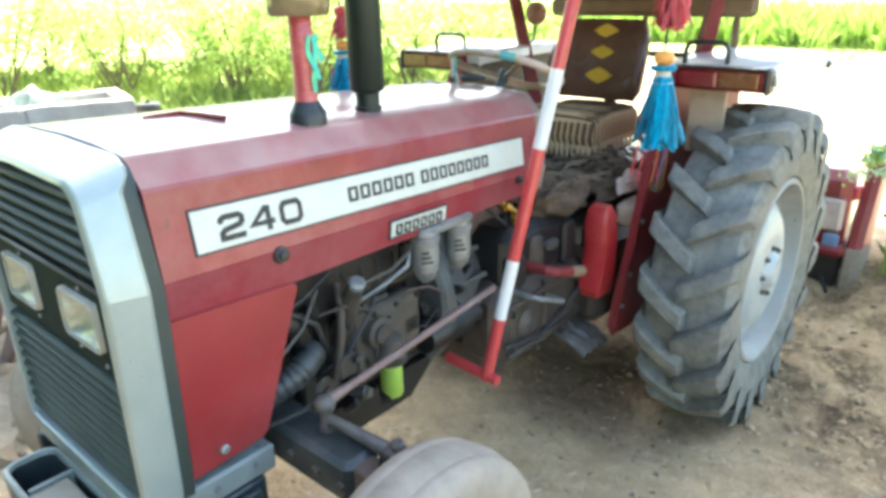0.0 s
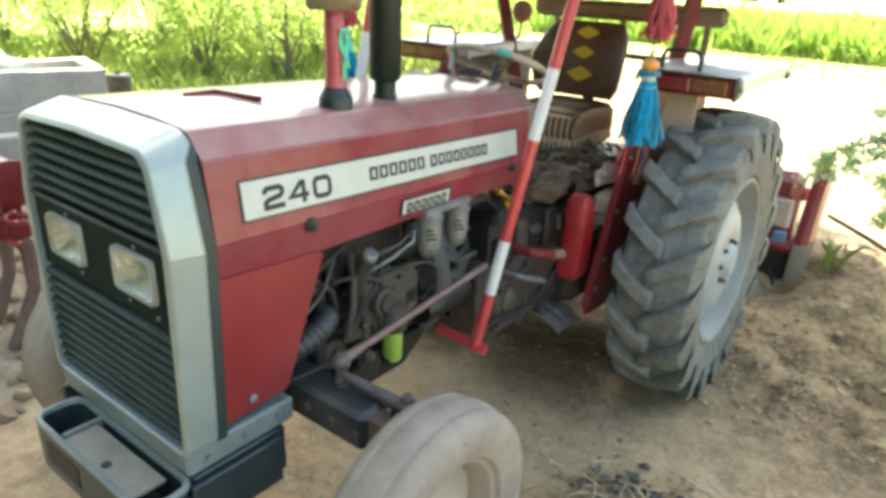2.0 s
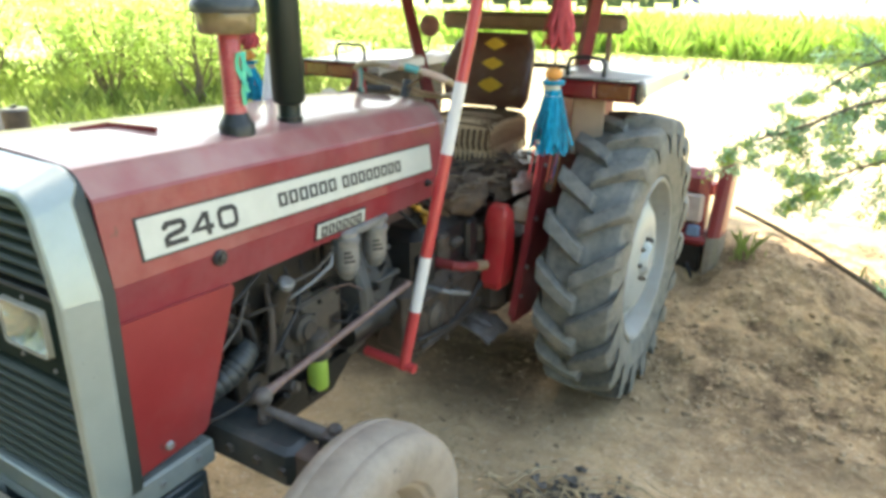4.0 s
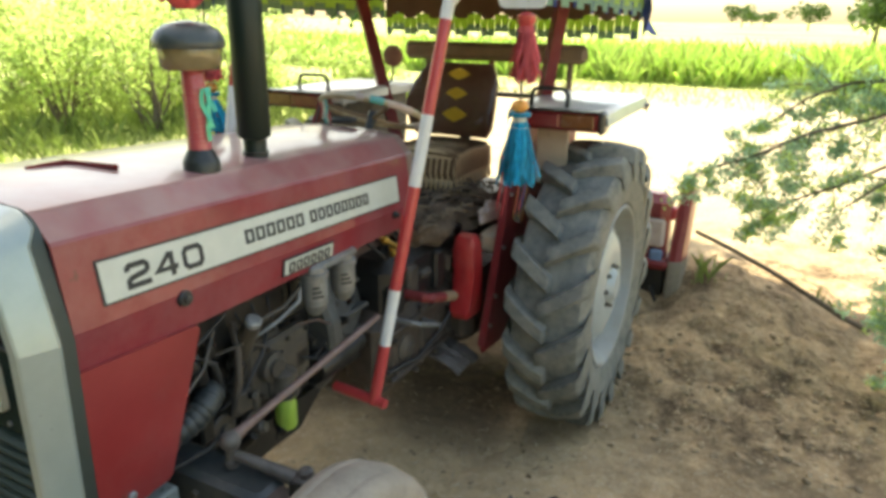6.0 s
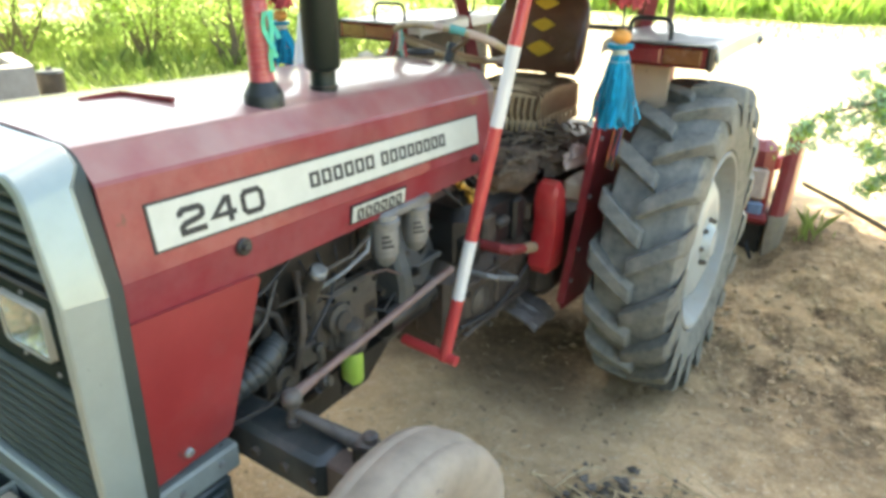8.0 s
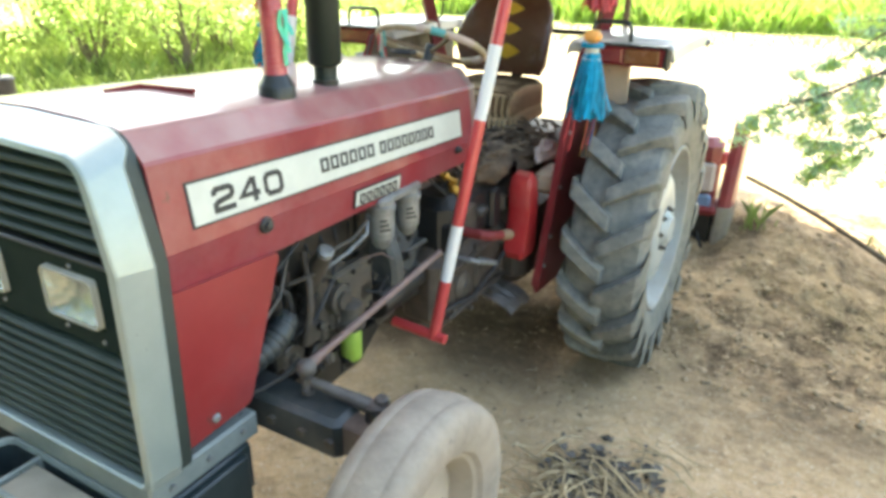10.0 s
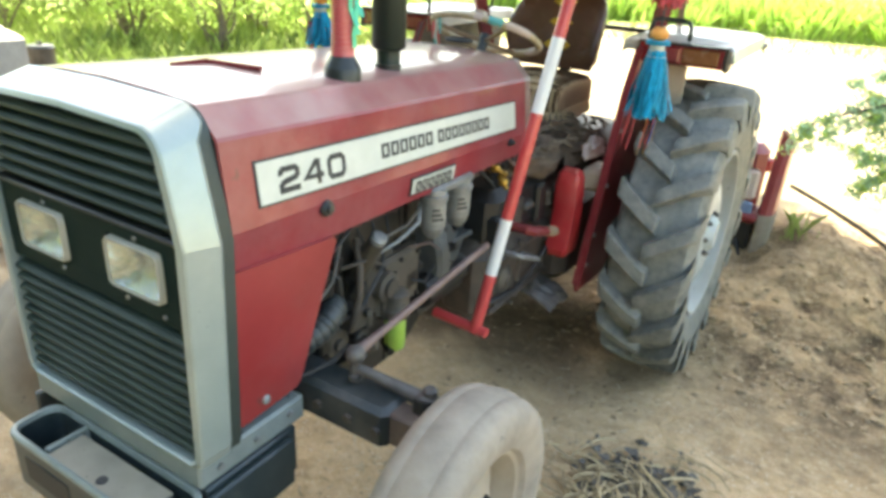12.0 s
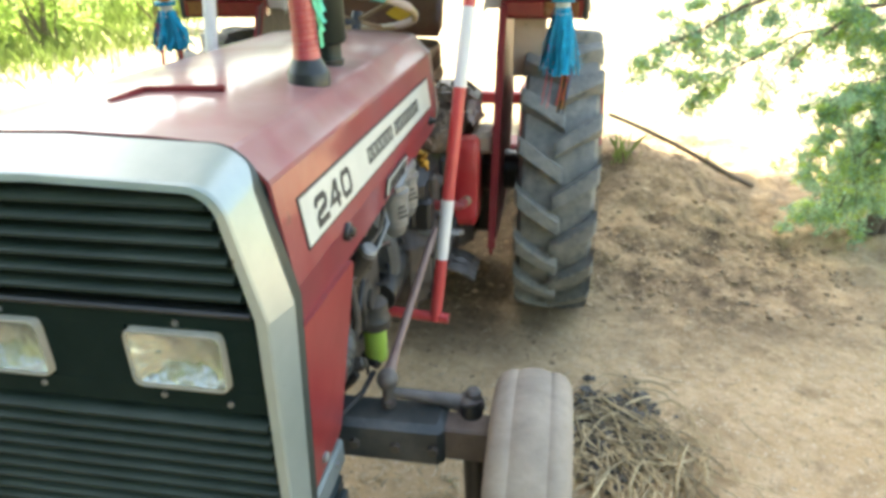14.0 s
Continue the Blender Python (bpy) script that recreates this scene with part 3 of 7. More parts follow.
g = Geo()
ys = [-2.183, -1.9, -1.6, -1.3, -1.0, -0.84, -0.80, -0.785]
g.loft([hood_ring(y, lerp(-0.10, -0.072, (y + 2.18) / 1.4), 0.012 if y > -0.79 else 0.0) for y in ys])
hood = part("hood", g, HOOD_RED, tractor, "faded red steel bonnet", smooth=9)
g = Geo()
g.tube([(-0.075, -1.965, hood_z(-1.9) + 0.264), (-0.062, -1.872, hood_z(-1.9) + 0.267), (0.1, -1.848, hood_z(-1.9) + 0.267)], 0.007, 8)
part("filler_flap", g, DARK_RED, hood)
g = Geo()
g.loft([[Vector((x, y, hood_z(y) + z)) for x, y, z in ((-0.27, -0.79, -0.02), (0.27, -0.79, -0.02), (0.27, -0.79, 0.235), (-0.27, -0.79, 0.235))], [Vector((x, y, hood_z(y) + z)) for x, y, z in ((-0.25, -0.74, 0.0), (0.25, -0.74, 0.0), (0.25, -0.74, 0.22), (-0.25, -0.74, 0.22))]])
part("rear_lip", Geo().loft([hood_ring(y, -0.07, -0.0015) for y in (-0.832, -0.815, -0.8, -0.788)], caps=False), WORN_LIP, hood, "grey worn rear edge", smooth=9)
dash = part("dashboard", g, BLACK, tractor)



def stroke(g, line, half, closed, put, low, high):
    """A flat stroke of even width along a line of (u, v) points, laid on a surface by put(u, v, proud)."""
    pts = [Vector(p) for p in line]
    n, rings = len(pts), []
    for i, p in enumerate(pts):
        a = pts[(i - 1) % n] if closed or i else None
        b = pts[(i + 1) % n] if closed or i < n - 1 else None
        d0 = (p - a).normalized() if a else (b - p).normalized()
        d1 = (b - p).normalized() if b else d0
        m = Vector((-d0.y - d1.y, d0.x + d1.x)).normalized()
        k = half / max(0.5, m.dot(Vector((-d1.y, d1.x))))
        l, r = p + m * k, p - m * k
        rings.append([put(l.x, l.y, low), put(r.x, r.y, low), put(r.x, r.y, high), put(l.x, l.y, high)])
    return g.loft(rings, loop=closed)


NUMBER = (
    [([(0.09, 0.68), (0.09, 0.8), (0.2, 0.9), (0.8, 0.9), (0.91, 0.8), (0.91, 0.62), (0.8, 0.52), (0.22, 0.41), (0.09, 0.3), (0.09, 0.1), (0.99, 0.1)], False, 0.0046)],
    [([(0.68, 0.95), (0.08, 0.33), (1.0, 0.33)], False, 0.0046), ([(0.74, 0.99), (0.74, 0.0)], False, 0.005)],
    [([(0.09, 0.25), (0.22, 0.1), (0.78, 0.1), (0.91, 0.25), (0.91, 0.75), (0.78, 0.9), (0.22, 0.9), (0.09, 0.75)], True, 0.0046)],
)

# badge strip on both sides
for s in (1, -1):
    y0, y1, up = -2.107, -0.912, 0.098

    def on_side(y, dz, proud):
        """A place on the badge: dz below its upper edge."""
        z = 1.3185 - 0.0425 * (y + 2.1) - dz
        return Vector((s * (side_x(y, z) + proud), y, z))

    def plate(g, y_a, y_b, d_a, d_b, low, high):
        q = [(y_a, d_a), (y_b, d_a), (y_b, d_b), (y_a, d_b)]
        return g.loft([[on_side(y, d, low) for y, d in q], [on_side(y, d, high) for y, d in q]])

    g = plate(Geo(), y0, y1, 0, up, -0.002, 0.0022)
    strip = part("badge_strip", g, INK, tractor, "long pale badge with a black border")
    g = plate(Geo(), y0 + 0.006, y1 - 0.006, 0.005, up - 0.005, 0.0, 0.0036)
    part("badge_face", g, STICKER, strip)
    # maker's words as plain blocks
    for word, (a, b, n, d) in enumerate(((-1.686, -1.44, 6, 0.03), (-1.418, -1.104, 8, 0.031))):
        for i in range(n):
            w = (b - a) / n
            y_a, y_b, e = a + w * i + 0.002, a + w * (i + 0.86), 0.01
            g = plate(Geo(), y_a, y_a + e, d, d + 0.037, 0.003, 0.0046)
            plate(g, y_b - e, y_b, d, d + 0.037, 0.003, 0.0046)
            plate(g, y_a + e, y_b - e, d, d + 0.008, 0.003, 0.0046)
            plate(g, y_a + e, y_b - e, d + 0.029, d + 0.037, 0.003, 0.0046)
            part("word_block", g, INK, strip)
    # model number in broad square strokes
    for d, strokes in enumerate(NUMBER):
        g = Geo()
        for line, closed, proud in strokes:
            stroke(g, [(d * 0.077 + u * 0.062, v * 0.056) for u, v in line], 0.0062, closed, lambda u, v, p: on_side(-2.044 + u if s > 0 else -1.828 - u, 0.08 - v, p), 0.003, proud)
        part("digit", g, INK, strip)
    # small plate under the strip
    g = Geo()

    def low_plate(g, a, b, lo, hi, proud):
        q = [(a, hi), (b, hi - 0.009), (b, lo - 0.009), (a, lo)]

        def put(y, z, p):
            x = side_x(y, z) if z > hood_z(y) else hood_half(y) + 0.14 * (z - hood_z(y))
            return Vector((s * (x + p), y, z))

        return g.loft([[put(y, z, -0.001) for y, z in q], [put(y, z, proud) for y, z in q]])

    small = part("maker_plate", low_plate(Geo(), -1.552, -1.318, 1.096, 1.149, 0.004), INK, tractor, "small pale maker's plate")
    part("plate_face", low_plate(Geo(), -1.547, -1.323, 1.101, 1.144, 0.0055), STICKER, small)
    for i in range(6):
        a, z = -1.53 + 0.033 * i, 1.107 - 0.0013 * i
        for d0, d1, z0, z1 in ((0, 0.008, 0, 0.031), (0.018, 0.026, 0, 0.031), (0.008, 0.018, 0, 0.007), (0.008, 0.018, 0.024, 0.031)):
            part("word_block", low_plate(Geo(), a + d0, a + d1, z + z0, z + z1, 0.007), INK, small)
    # rubber knobs
    for y, z, r in ((-1.905, 1.166, 0.02), (-0.95, 1.132, 0.014)):
        x = s * (side_x(y, max(z, hood_z(y))) - 0.002)
        m = Matrix.Translation((x, y, z)) @ Matrix.Diagonal((s, 1, 1, 1))
        part("bonnet_catch", Geo().lathe([(0, r), (0.008, r), (0.012, r * 0.85), (0.012, r * 0.55), (0.02, r * 0.5), (0.022, 0.001)], m, 20), BLACK, hood)

# front side panels
for s in (1, -1):
    q = [(-2.188, 1.103), (-1.875, 1.083), (-1.867, 1.07), (-1.98, 0.72), (-1.995, 0.708), (-2.205, 0.695)]
    skin = lambda z, d: s * (lerp(0.322, 0.348, (z - 0.7) / 0.4) - d)
    g = Geo().loft([[Vector((skin(z, 0), y, z)) for y, z in q], [Vector((skin(z, 0.012), y, z)) for y, z in q]])
    panel = part("side_panel", g, RED, tractor, "red lower side panel")
    m = Matrix.Translation((skin(0.735, 0), -2.1, 0.735)) @ Matrix.Diagonal((s, 1, 1, 1))
    part("bolt", Geo().lathe([(0, 0.012), (0.006, 0.012), (0.009, 0.008), (0.009, 0.001)], m, 10), GREY_METAL, panel)

# silver nose
ZB = 0.672


def outline(foot, bend, lean, r, top):
    """Half of the nose seen from in front: up the side, a bend, then a round corner to the top."""
    pts = list(foot) + [bend]
    cz = top - r
    zs = cz + r * 0.208
    xs = bend[0] - lean * (zs - bend[1])
    for i in range(10):
        a = radians(12 + 78 * i / 9)
        pts.append((xs - r * 0.978 + r * math.cos(a), cz + r * math.sin(a)))
    return pts + [(0.0, top + 0.007)]


LINES = {
    "in": outline([(0.298, ZB), (0.313, ZB + 0.012), (0.317, ZB + 0.03)], (0.324, 1.19), 0.207, 0.05, 1.396),
    "rim": outline([(0.302, ZB - 0.014), (0.33, ZB - 0.004), (0.336, ZB + 0.02)], (0.346, 1.186), 0.212, 0.064, 1.412),
    "back": outline([(0.305, ZB - 0.018), (0.332, ZB - 0.006), (0.34, ZB + 0.02)], (0.36, 1.182), 0.219, 0.078, 1.441),
}


def nose(kind, y, inset=0.0, top=0.0):
    half = [(x - inset, z - (inset if z > 1.3 else -inset if z < 0.7 else 0)) for x, z in LINES[kind]]
    return [Vector((x, y + 0.03 * (z - 1.19) * 0.25 + top * min(1, max(0, (z - 1.38) / 0.03)), z)) for x, z in half + [(-x, z) for x, z in half[-2::-1]]]


g = Geo().loft([nose("in", -2.262), nose("in", -2.293), nose("in", -2.2985, -0.003), nose("rim", -2.2945, 0.003), nose("rim", -2.29), nose("back", -2.222, 0, 0.024), nose("back", -2.214, 0.003, 0.024), nose("back", -2.214, 0.014, 0.024), nose("in", -2.245, -0.012)], caps=False, loop=True)
surround = part("grille_surround", g, SILVER, tractor, "silver painted nose surround", smooth=11)
g = Geo().loft([nose("back", -2.216, 0.004, 0.024), nose("back", -2.186, 0.002, 0.002), nose("back", -2.186, 0.03, 0.002), nose("back", -2.216, 0.03, 0.024)], caps=False, loop=True)
part("seal", g, RUBBER_SEAL, surround, "black rubber edge seal")
g = Geo().loft([nose("in", -2.254, 0.002), nose("in", -2.242, 0.002)])
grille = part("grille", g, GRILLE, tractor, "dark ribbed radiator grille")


def half_width(z):
    return 0.315 if z < 1.19 else lerp(0.315, 0.277, (z - 1.19) / 0.18)


def slat(z, h):
    w = half_width(z + h / 2) - 0.004
    rings = []
    for x in (-w, w):
        rings.append([Vector((x, y, z + dz)) for y, dz in ((-2.253, 0), (-2.281, 0.001), (-2.2895, h * 0.18), (-2.2895, h * 0.36), (-2.283, h * 0.54), (-2.268, h * 0.66), (-2.253, h * 0.68))])
    return Geo().loft(rings)


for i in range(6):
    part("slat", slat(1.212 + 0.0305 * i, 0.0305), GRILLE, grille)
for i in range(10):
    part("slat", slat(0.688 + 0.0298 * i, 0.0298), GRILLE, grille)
part("bar", Geo().box((-0.316, -2.29, 1.186), (0.316, -2.262, 1.197), bevel=0.003), BLACK, grille)
g = Geo().box((-0.315, -2.282, 1.154), (0.315, -2.262, 1.184), bevel=0.003).box((-0.315, -2.282, 0.992), (0.315, -2.262, 1.042), bevel=0.003)
for x0, x1 in ((-0.315, -0.242), (-0.07, 0.086), (0.258, 0.315)):
    g.box((x0, -2.2815, 1.038), (x1, -2.2625, 1.158))
part("lamp_panel", g, LAMP_PANEL, grille)
for x, z in ((0.18, 1.168), (0.13, 1.02), (-0.14, 1.168), (-0.1, 1.02), (0.25, 1.012)):
    m = Matrix.Translation((x, -2.282, z)) @ Euler((0, 0, radians(-90))).to_matrix().to_4x4()
    part("bolt", Geo().lathe([(0, 0.006), (0.004, 0.005), (0.004, 0.001)], m, 8), GREY_METAL, grille)


def rounded(x0, x1, z0, z1, r, y, n=4, lean=0.0):
    out = []
    for cx, cz, a0 in ((x1 - r, z1 - r, 0), (x0 + r, z1 - r, 90), (x0 + r, z0 + r, 180), (x1 - r, z0 + r, 270)):
        for i in range(n + 1):
            a = radians(a0 + 90 * i / n)
            z = cz + r * math.sin(a)
            out.append(Vector((cx + r * math.cos(a) + lean * (z - z0), y, z)))
    return out


for x0, x1 in ((0.085, 0.259), (-0.243, -0.069)):
    z0, z1 = 1.041, 1.155
    g = Geo().loft([rounded(x0 - 0.001, x1 + 0.001, z0 - 0.001, z1 + 0.001, 0.019, -2.279), rounded(x0, x1, z0, z1, 0.018, -2.291), rounded(x0 + 0.002, x1 - 0.002, z0 + 0.002, z1 - 0.002, 0.016, -2.2945), rounded(x0 + 0.0045, x1 - 0.0045, z0 + 0.0045, z1 - 0.0045, 0.014, -2.2945), rounded(x0 + 0.006, x1 - 0.006, z0 + 0.006, z1 - 0.006, 0.013, -2.2885)], caps=False)
    lamp = part("headlight", g, BEZEL, tractor, "rectangular headlight with yellowed rim")
    mid = (x0 + x1) / 2
    rings = [rounded(lerp(x0 + 0.004, mid - 0.008, t), lerp(x1 - 0.004, mid + 0.008, t), lerp(z0 + 0.004, 1.092, t), lerp(z1 - 0.004, 1.104, t), lerp(0.013, 0.006, t), -2.2895 + 0.034 * (1 - (1 - t) ** 2)) for t in (0, 0.1, 0.2, 0.3, 0.4, 0.5, 0.6, 0.7, 0.8, 0.9, 1.0)]
    part("reflector", Geo().loft(rings[::-1], caps=False).add(rings[-1], [tuple(range(len(rings[-1])))]), CHROME, lamp, "bright lamp reflector", smooth=60)
    g = Geo().loft([rounded(x0 + 0.005, x1 - 0.005, z0 + 0.005, z1 - 0.005, 0.013, -2.2915), rounded(x0 + 0.005, x1 - 0.005, z0 + 0.005, z1 - 0.005, 0.013, -2.293), rounded(x0 + 0.03, x1 - 0.03, z0 + 0.03, z1 - 0.03, 0.01, -2.2945)])
    part("lens", g, LENS, lamp, "clear lens").visible_shadow = False

# radiator and front support
part("radiator", Geo().box((-0.28, -2.24, 0.68), (0.28, -2.13, 1.36), bevel=0.01), BLACK, tractor)
g = Geo().box((-0.318, -2.296, 0.598), (0.318, -1.965, 0.668), bevel=0.006)
support = part("front_support", g, SUPPORT_GREY, tractor, "grey nose support casting")
for y, z in ((-2.24, 0.632), (-2.13, 0.635), (-2.02, 0.64)):
    m = Matrix.Translation((0.318, y, z))
    part("bolt", Geo().lathe([(0, 0.009), (0.007, 0.008), (0.007, 0.001)], m, 6), GREY_METAL, support, smooth=0)
# weight tray in front


def flat_ring(x0, x1, y0, y1, r, z):
    return [Vector((p.x, p.z, z)) for p in rounded(x0, x1, y0, y1, r, 0)]


x0, x1, y0, y1 = -0.25, 0.33, -2.425, -2.285
g = Geo().loft([flat_ring(x0, x1, y0, y1, 0.045, 0.44), flat_ring(x0, x1, y0, y1, 0.045, 0.583), flat_ring(x0 + 0.013, x1 - 0.013, y0 + 0.013, y1 - 0.013, 0.034, 0.583), flat_ring(x0 + 0.013, x1 - 0.013, y0 + 0.013, y1 - 0.013, 0.034, 0.46)])
tray = part("weight_tray", g, TRAY_PAINT, tractor, "blue-black steel weight tray")
g = Geo().loft([flat_ring(x0 - 0.003, x1 + 0.003, y0 - 0.003, y1 + 0.003, 0.047, 0.576), flat_ring(x0 - 0.002, x1 + 0.002, y0 - 0.002, y1 + 0.002, 0.047, 0.586), flat_ring(x0 + 0.003, x1 - 0.003, y0 + 0.003, y1 - 0.003, 0.043, 0.59), flat_ring(x0 + 0.011, x1 - 0.011, y0 + 0.011, y1 - 0.011, 0.036, 0.588), flat_ring(x0 + 0.015, x1 - 0.015, y0 + 0.015, y1 - 0.015, 0.034, 0.576)], caps=False, loop=True)
part("tray_rim", g, SUPPORT_GREY, tray, "worn pale rim")
part("divider", Geo().box((-0.11, -2.405, 0.47), (-0.098, -2.297, 0.583), bevel=0.003), SUPPORT_GREY, tray)
part("tray_plate", Geo().box((-0.097, -2.409, 0.56), (0.245, -2.315, 0.572), bevel=0.003), PLATE_DUST, tray, "scuffed grey plate with a bolt hole")
# dark disc paints the shade inside the bolt hole
part("hole_shade", Geo().lathe([(-0.001, 0.014), (0.0015, 0.013), (0.0015, 0.001)], Matrix.Translation((0.085, -2.385, 0.573)) @ Euler((0, radians(-90), 0)).to_matrix().to_4x4(), 16), INK, tray)
# raised dark plate paints the shade inside the slot
part("slot_shade", Geo().box((-0.17, -2.4275, 0.475), (0.01, -2.423, 0.545), bevel=0.0015), INK, tray, "slot in the tray face, its shade a dark plate")
part("tray_back", Geo().box((-0.2, -2.284, 0.45), (0.322, -2.0, 0.594), bevel=0.006), TRAY_PAINT, tray)
for s in (1, -1):
    part("tray_bracket", Geo().box((s * 0.335 - 0.01, -2.3, 0.44), (s * 0.335 + 0.008, -2.03, 0.583), bevel=0.005), TRAY_PAINT, tray)

# front axle and steering
g = Geo().box((-0.545, -1.925, 0.56), (0.545, -1.815, 0.682), bevel=0.016)
axle = part("front_axle", g, AXLE_PAINT, tractor, "dark boxed front axle beam")
for s in (1, -1):
    part("axle_arm", Geo().box((min(s * 0.5, s * 0.66), -1.905, 0.575), (max(s * 0.5, s * 0.66), -1.835, 0.668), bevel=0.005), ARM_BROWN, axle, "rusty sliding axle arm")
    for x in (0.33, 0.43, 0.52):
        m = Matrix.Translation((s * x, -1.925, 0.62)) @ Euler((0, 0, radians(-90))).to_matrix().to_4x4()
        part("bolt", Geo().lathe([(0, 0.014), (0.012, 0.013), (0.012, 0.001)], m, 6), IRON_PALE, axle, smooth=0)
    part("kingpin", Geo().tube([(s * 0.625, -1.89, 0.38), (s * 0.615, -1.865, 0.58), (s * 0.595, -1.83, 0.69)], [0.032, 0.034, 0.026], 14), IRON, axle)
    part("stub_axle", Geo().tube([(s * 0.62, -1.89, 0.42), (s * 0.70, -1.892, 0.409)], [0.035, 0.03], 12), IRON, axle)
    g = Geo()
    g.tube([(s * 0.405, -1.862, 0.73), (s * 0.49, -1.838, 0.705), (s * 0.578, -1.812, 0.675)], [0.012, 0.016, 0.023], 14)
    g.ball((s * 0.592, -1.812, 0.672), 0.038, 16, (1.0, 1.0, 0.85))
    g.lathe([(0.0, 0.022), (0.034, 0.02), (0.04, 0.014), (0.04, 0.001)], Matrix.Translation((s * 0.6, -1.81, 0.678)) @ Euler((0, radians(-90), 0)).to_matrix().to_4x4(), 8)
    part("steering_arm", g, STEEL_DUST, axle)
    part("ball_joint", Geo().ball((s * 0.403, -1.863, 0.766), 0.027, 16).tube([(s * 0.403, -1.863, 0.69), (s * 0.403, -1.863, 0.71), (s * 0.403, -1.863, 0.712), (s * 0.403, -1.863, 0.768)], [0.017, 0.019, 0.015, 0.015], 12), STEEL_DUST, axle)
    part("drag_link", Geo().tube([(s * 0.403, -1.86, 0.77), (s * 0.4, -1.77, 0.776), (s * 0.385, -1.14, 0.822)], [0.017, 0.0115, 0.011], 12), RUSTY, axle, "long rusty steering rod")


# ---- wheels ----
def carcass(R, W, bead):
    h, low = W / 2, R - 0.046
    prof = [(-h * 0.62, bead), (-h * 0.86, bead + 0.03), (-h * 1.0, lerp(bead, low, 0.5)), (-h * 0.97, low - 0.055), (-h * 0.86, low - 0.022), (-h * 0.5, low - 0.004), (0, low)]
    return Geo().lathe(prof + [(-s, r) for s, r in prof[-2::-1]], None, 72)


def tread_bar(R, W, side):
    """One slanting bar of the tread, from the shoulder to just past the middle."""
    h, low = W / 2, R - 0.046
    rings = []
    for u, s, top, back in ((0.0, 1.04, R - 0.12, -0.062), (0.1, 1.03, R - 0.03, -0.012), (0.2, 0.95, R - 0.012, 0.002), (0.4, 0.7, R - 0.005, 0.032), (0.65, 0.38, R, 0.069), (0.92, 0.0, R, 0.111), (1.0, -0.09, R - 0.004, 0.119), (1.02, -0.12, R - 0.03, 0.122)):
        x = side * s * h
        under = R - 0.17 if u == 0 else R - 0.1 if u < 0.2 else low - 0.03
        a, w = -back / R, lerp(0.038, 0.031, u) / R
        rings.append([Vector((x, r * math.sin(a + da), r * math.cos(a + da))) for da, r in ((-1.2 * w, under), (-1.05 * w, top - 0.004), (-0.9 * w, top), (0.85 * w, top), (1.02 * w, top - 0.004), (1.4 * w, under))])
    return Geo().loft(rings)


def turned(prof, seg=56):
    return Geo().lathe(prof, None, seg)


REAR = (0.771, 0.1, 0.599)
R, W = 0.673, 0.328
big_tyre, LUGS = carcass(R, W, 0.372), 19
bars = [tread_bar(R, W, side).mesh("tread_bar", TYRE) for side in (1, -1)]
for s in (1, -1):
    pos = (s * REAR[0] - (0.03 if s < 0 else 0), REAR[1], REAR[2])
    flip = (lambda q: q) if s > 0 else (lambda q: q.mirrored())
    m = flip(turned([(0.135, 0.392), (0.143, 0.385), (0.14, 0.372), (0.12, 0.362), (0.075, 0.352), (0.05, 0.325), (-0.05, 0.325), (-0.075, 0.352), (-0.12, 0.362), (-0.14, 0.385), (-0.13, 0.395), (-0.11, 0.37), (-0.06, 0.34), (0.06, 0.335), (0.115, 0.37)]))
    wheel = part("rear_wheel", m, RIM_DUST, tractor, "silver rear rim with a dished centre", at=pos)
    part("tyre", flip(big_tyre), TYRE, wheel, "grey dusty bar-tread tyre", at=pos)
    for k, me in enumerate(bars):
        for i in range(LUGS):
            part("tread_bar", me, TYRE, wheel, at=pos).rotation_euler = (-2 * math.pi * (i + 0.219 + 0.52 * k) / LUGS, 0, 0)
    disc = turned([(0.0, 0.33), (0.03, 0.318), (0.07, 0.285), (0.105, 0.235), (0.118, 0.19), (0.12, 0.14), (0.118, 0.09), (0.13, 0.078), (0.15, 0.06), (0.152, 0.002)])
    part("wheel_disc", flip(disc), RIM_SILVER, wheel, at=pos)
    for i in range(8):
        a = 2 * math.pi * i / 8
        nut = Geo().lathe([(0.112, 0.013), (0.127, 0.012), (0.129, 0.008), (0.136, 0.007), (0.136, 0.001)], Matrix.Translation((0, 0.1 * math.sin(a), 0.1 * math.cos(a))), 6)
        part("wheel_nut", flip(nut), IRON_PALE, wheel, at=pos, smooth=0)
    for i in range(6):
        a = 2 * math.pi * (i + 0.3) / 6
        lug = Geo().box((-0.02, -0.03, 0.3), (0.03, 0.03, 0.335), Euler((-a, 0, 0)).to_matrix().to_4x4(), 0.006)
        part("rim_lug", flip(lug), RIM_SILVER, wheel, at=pos)

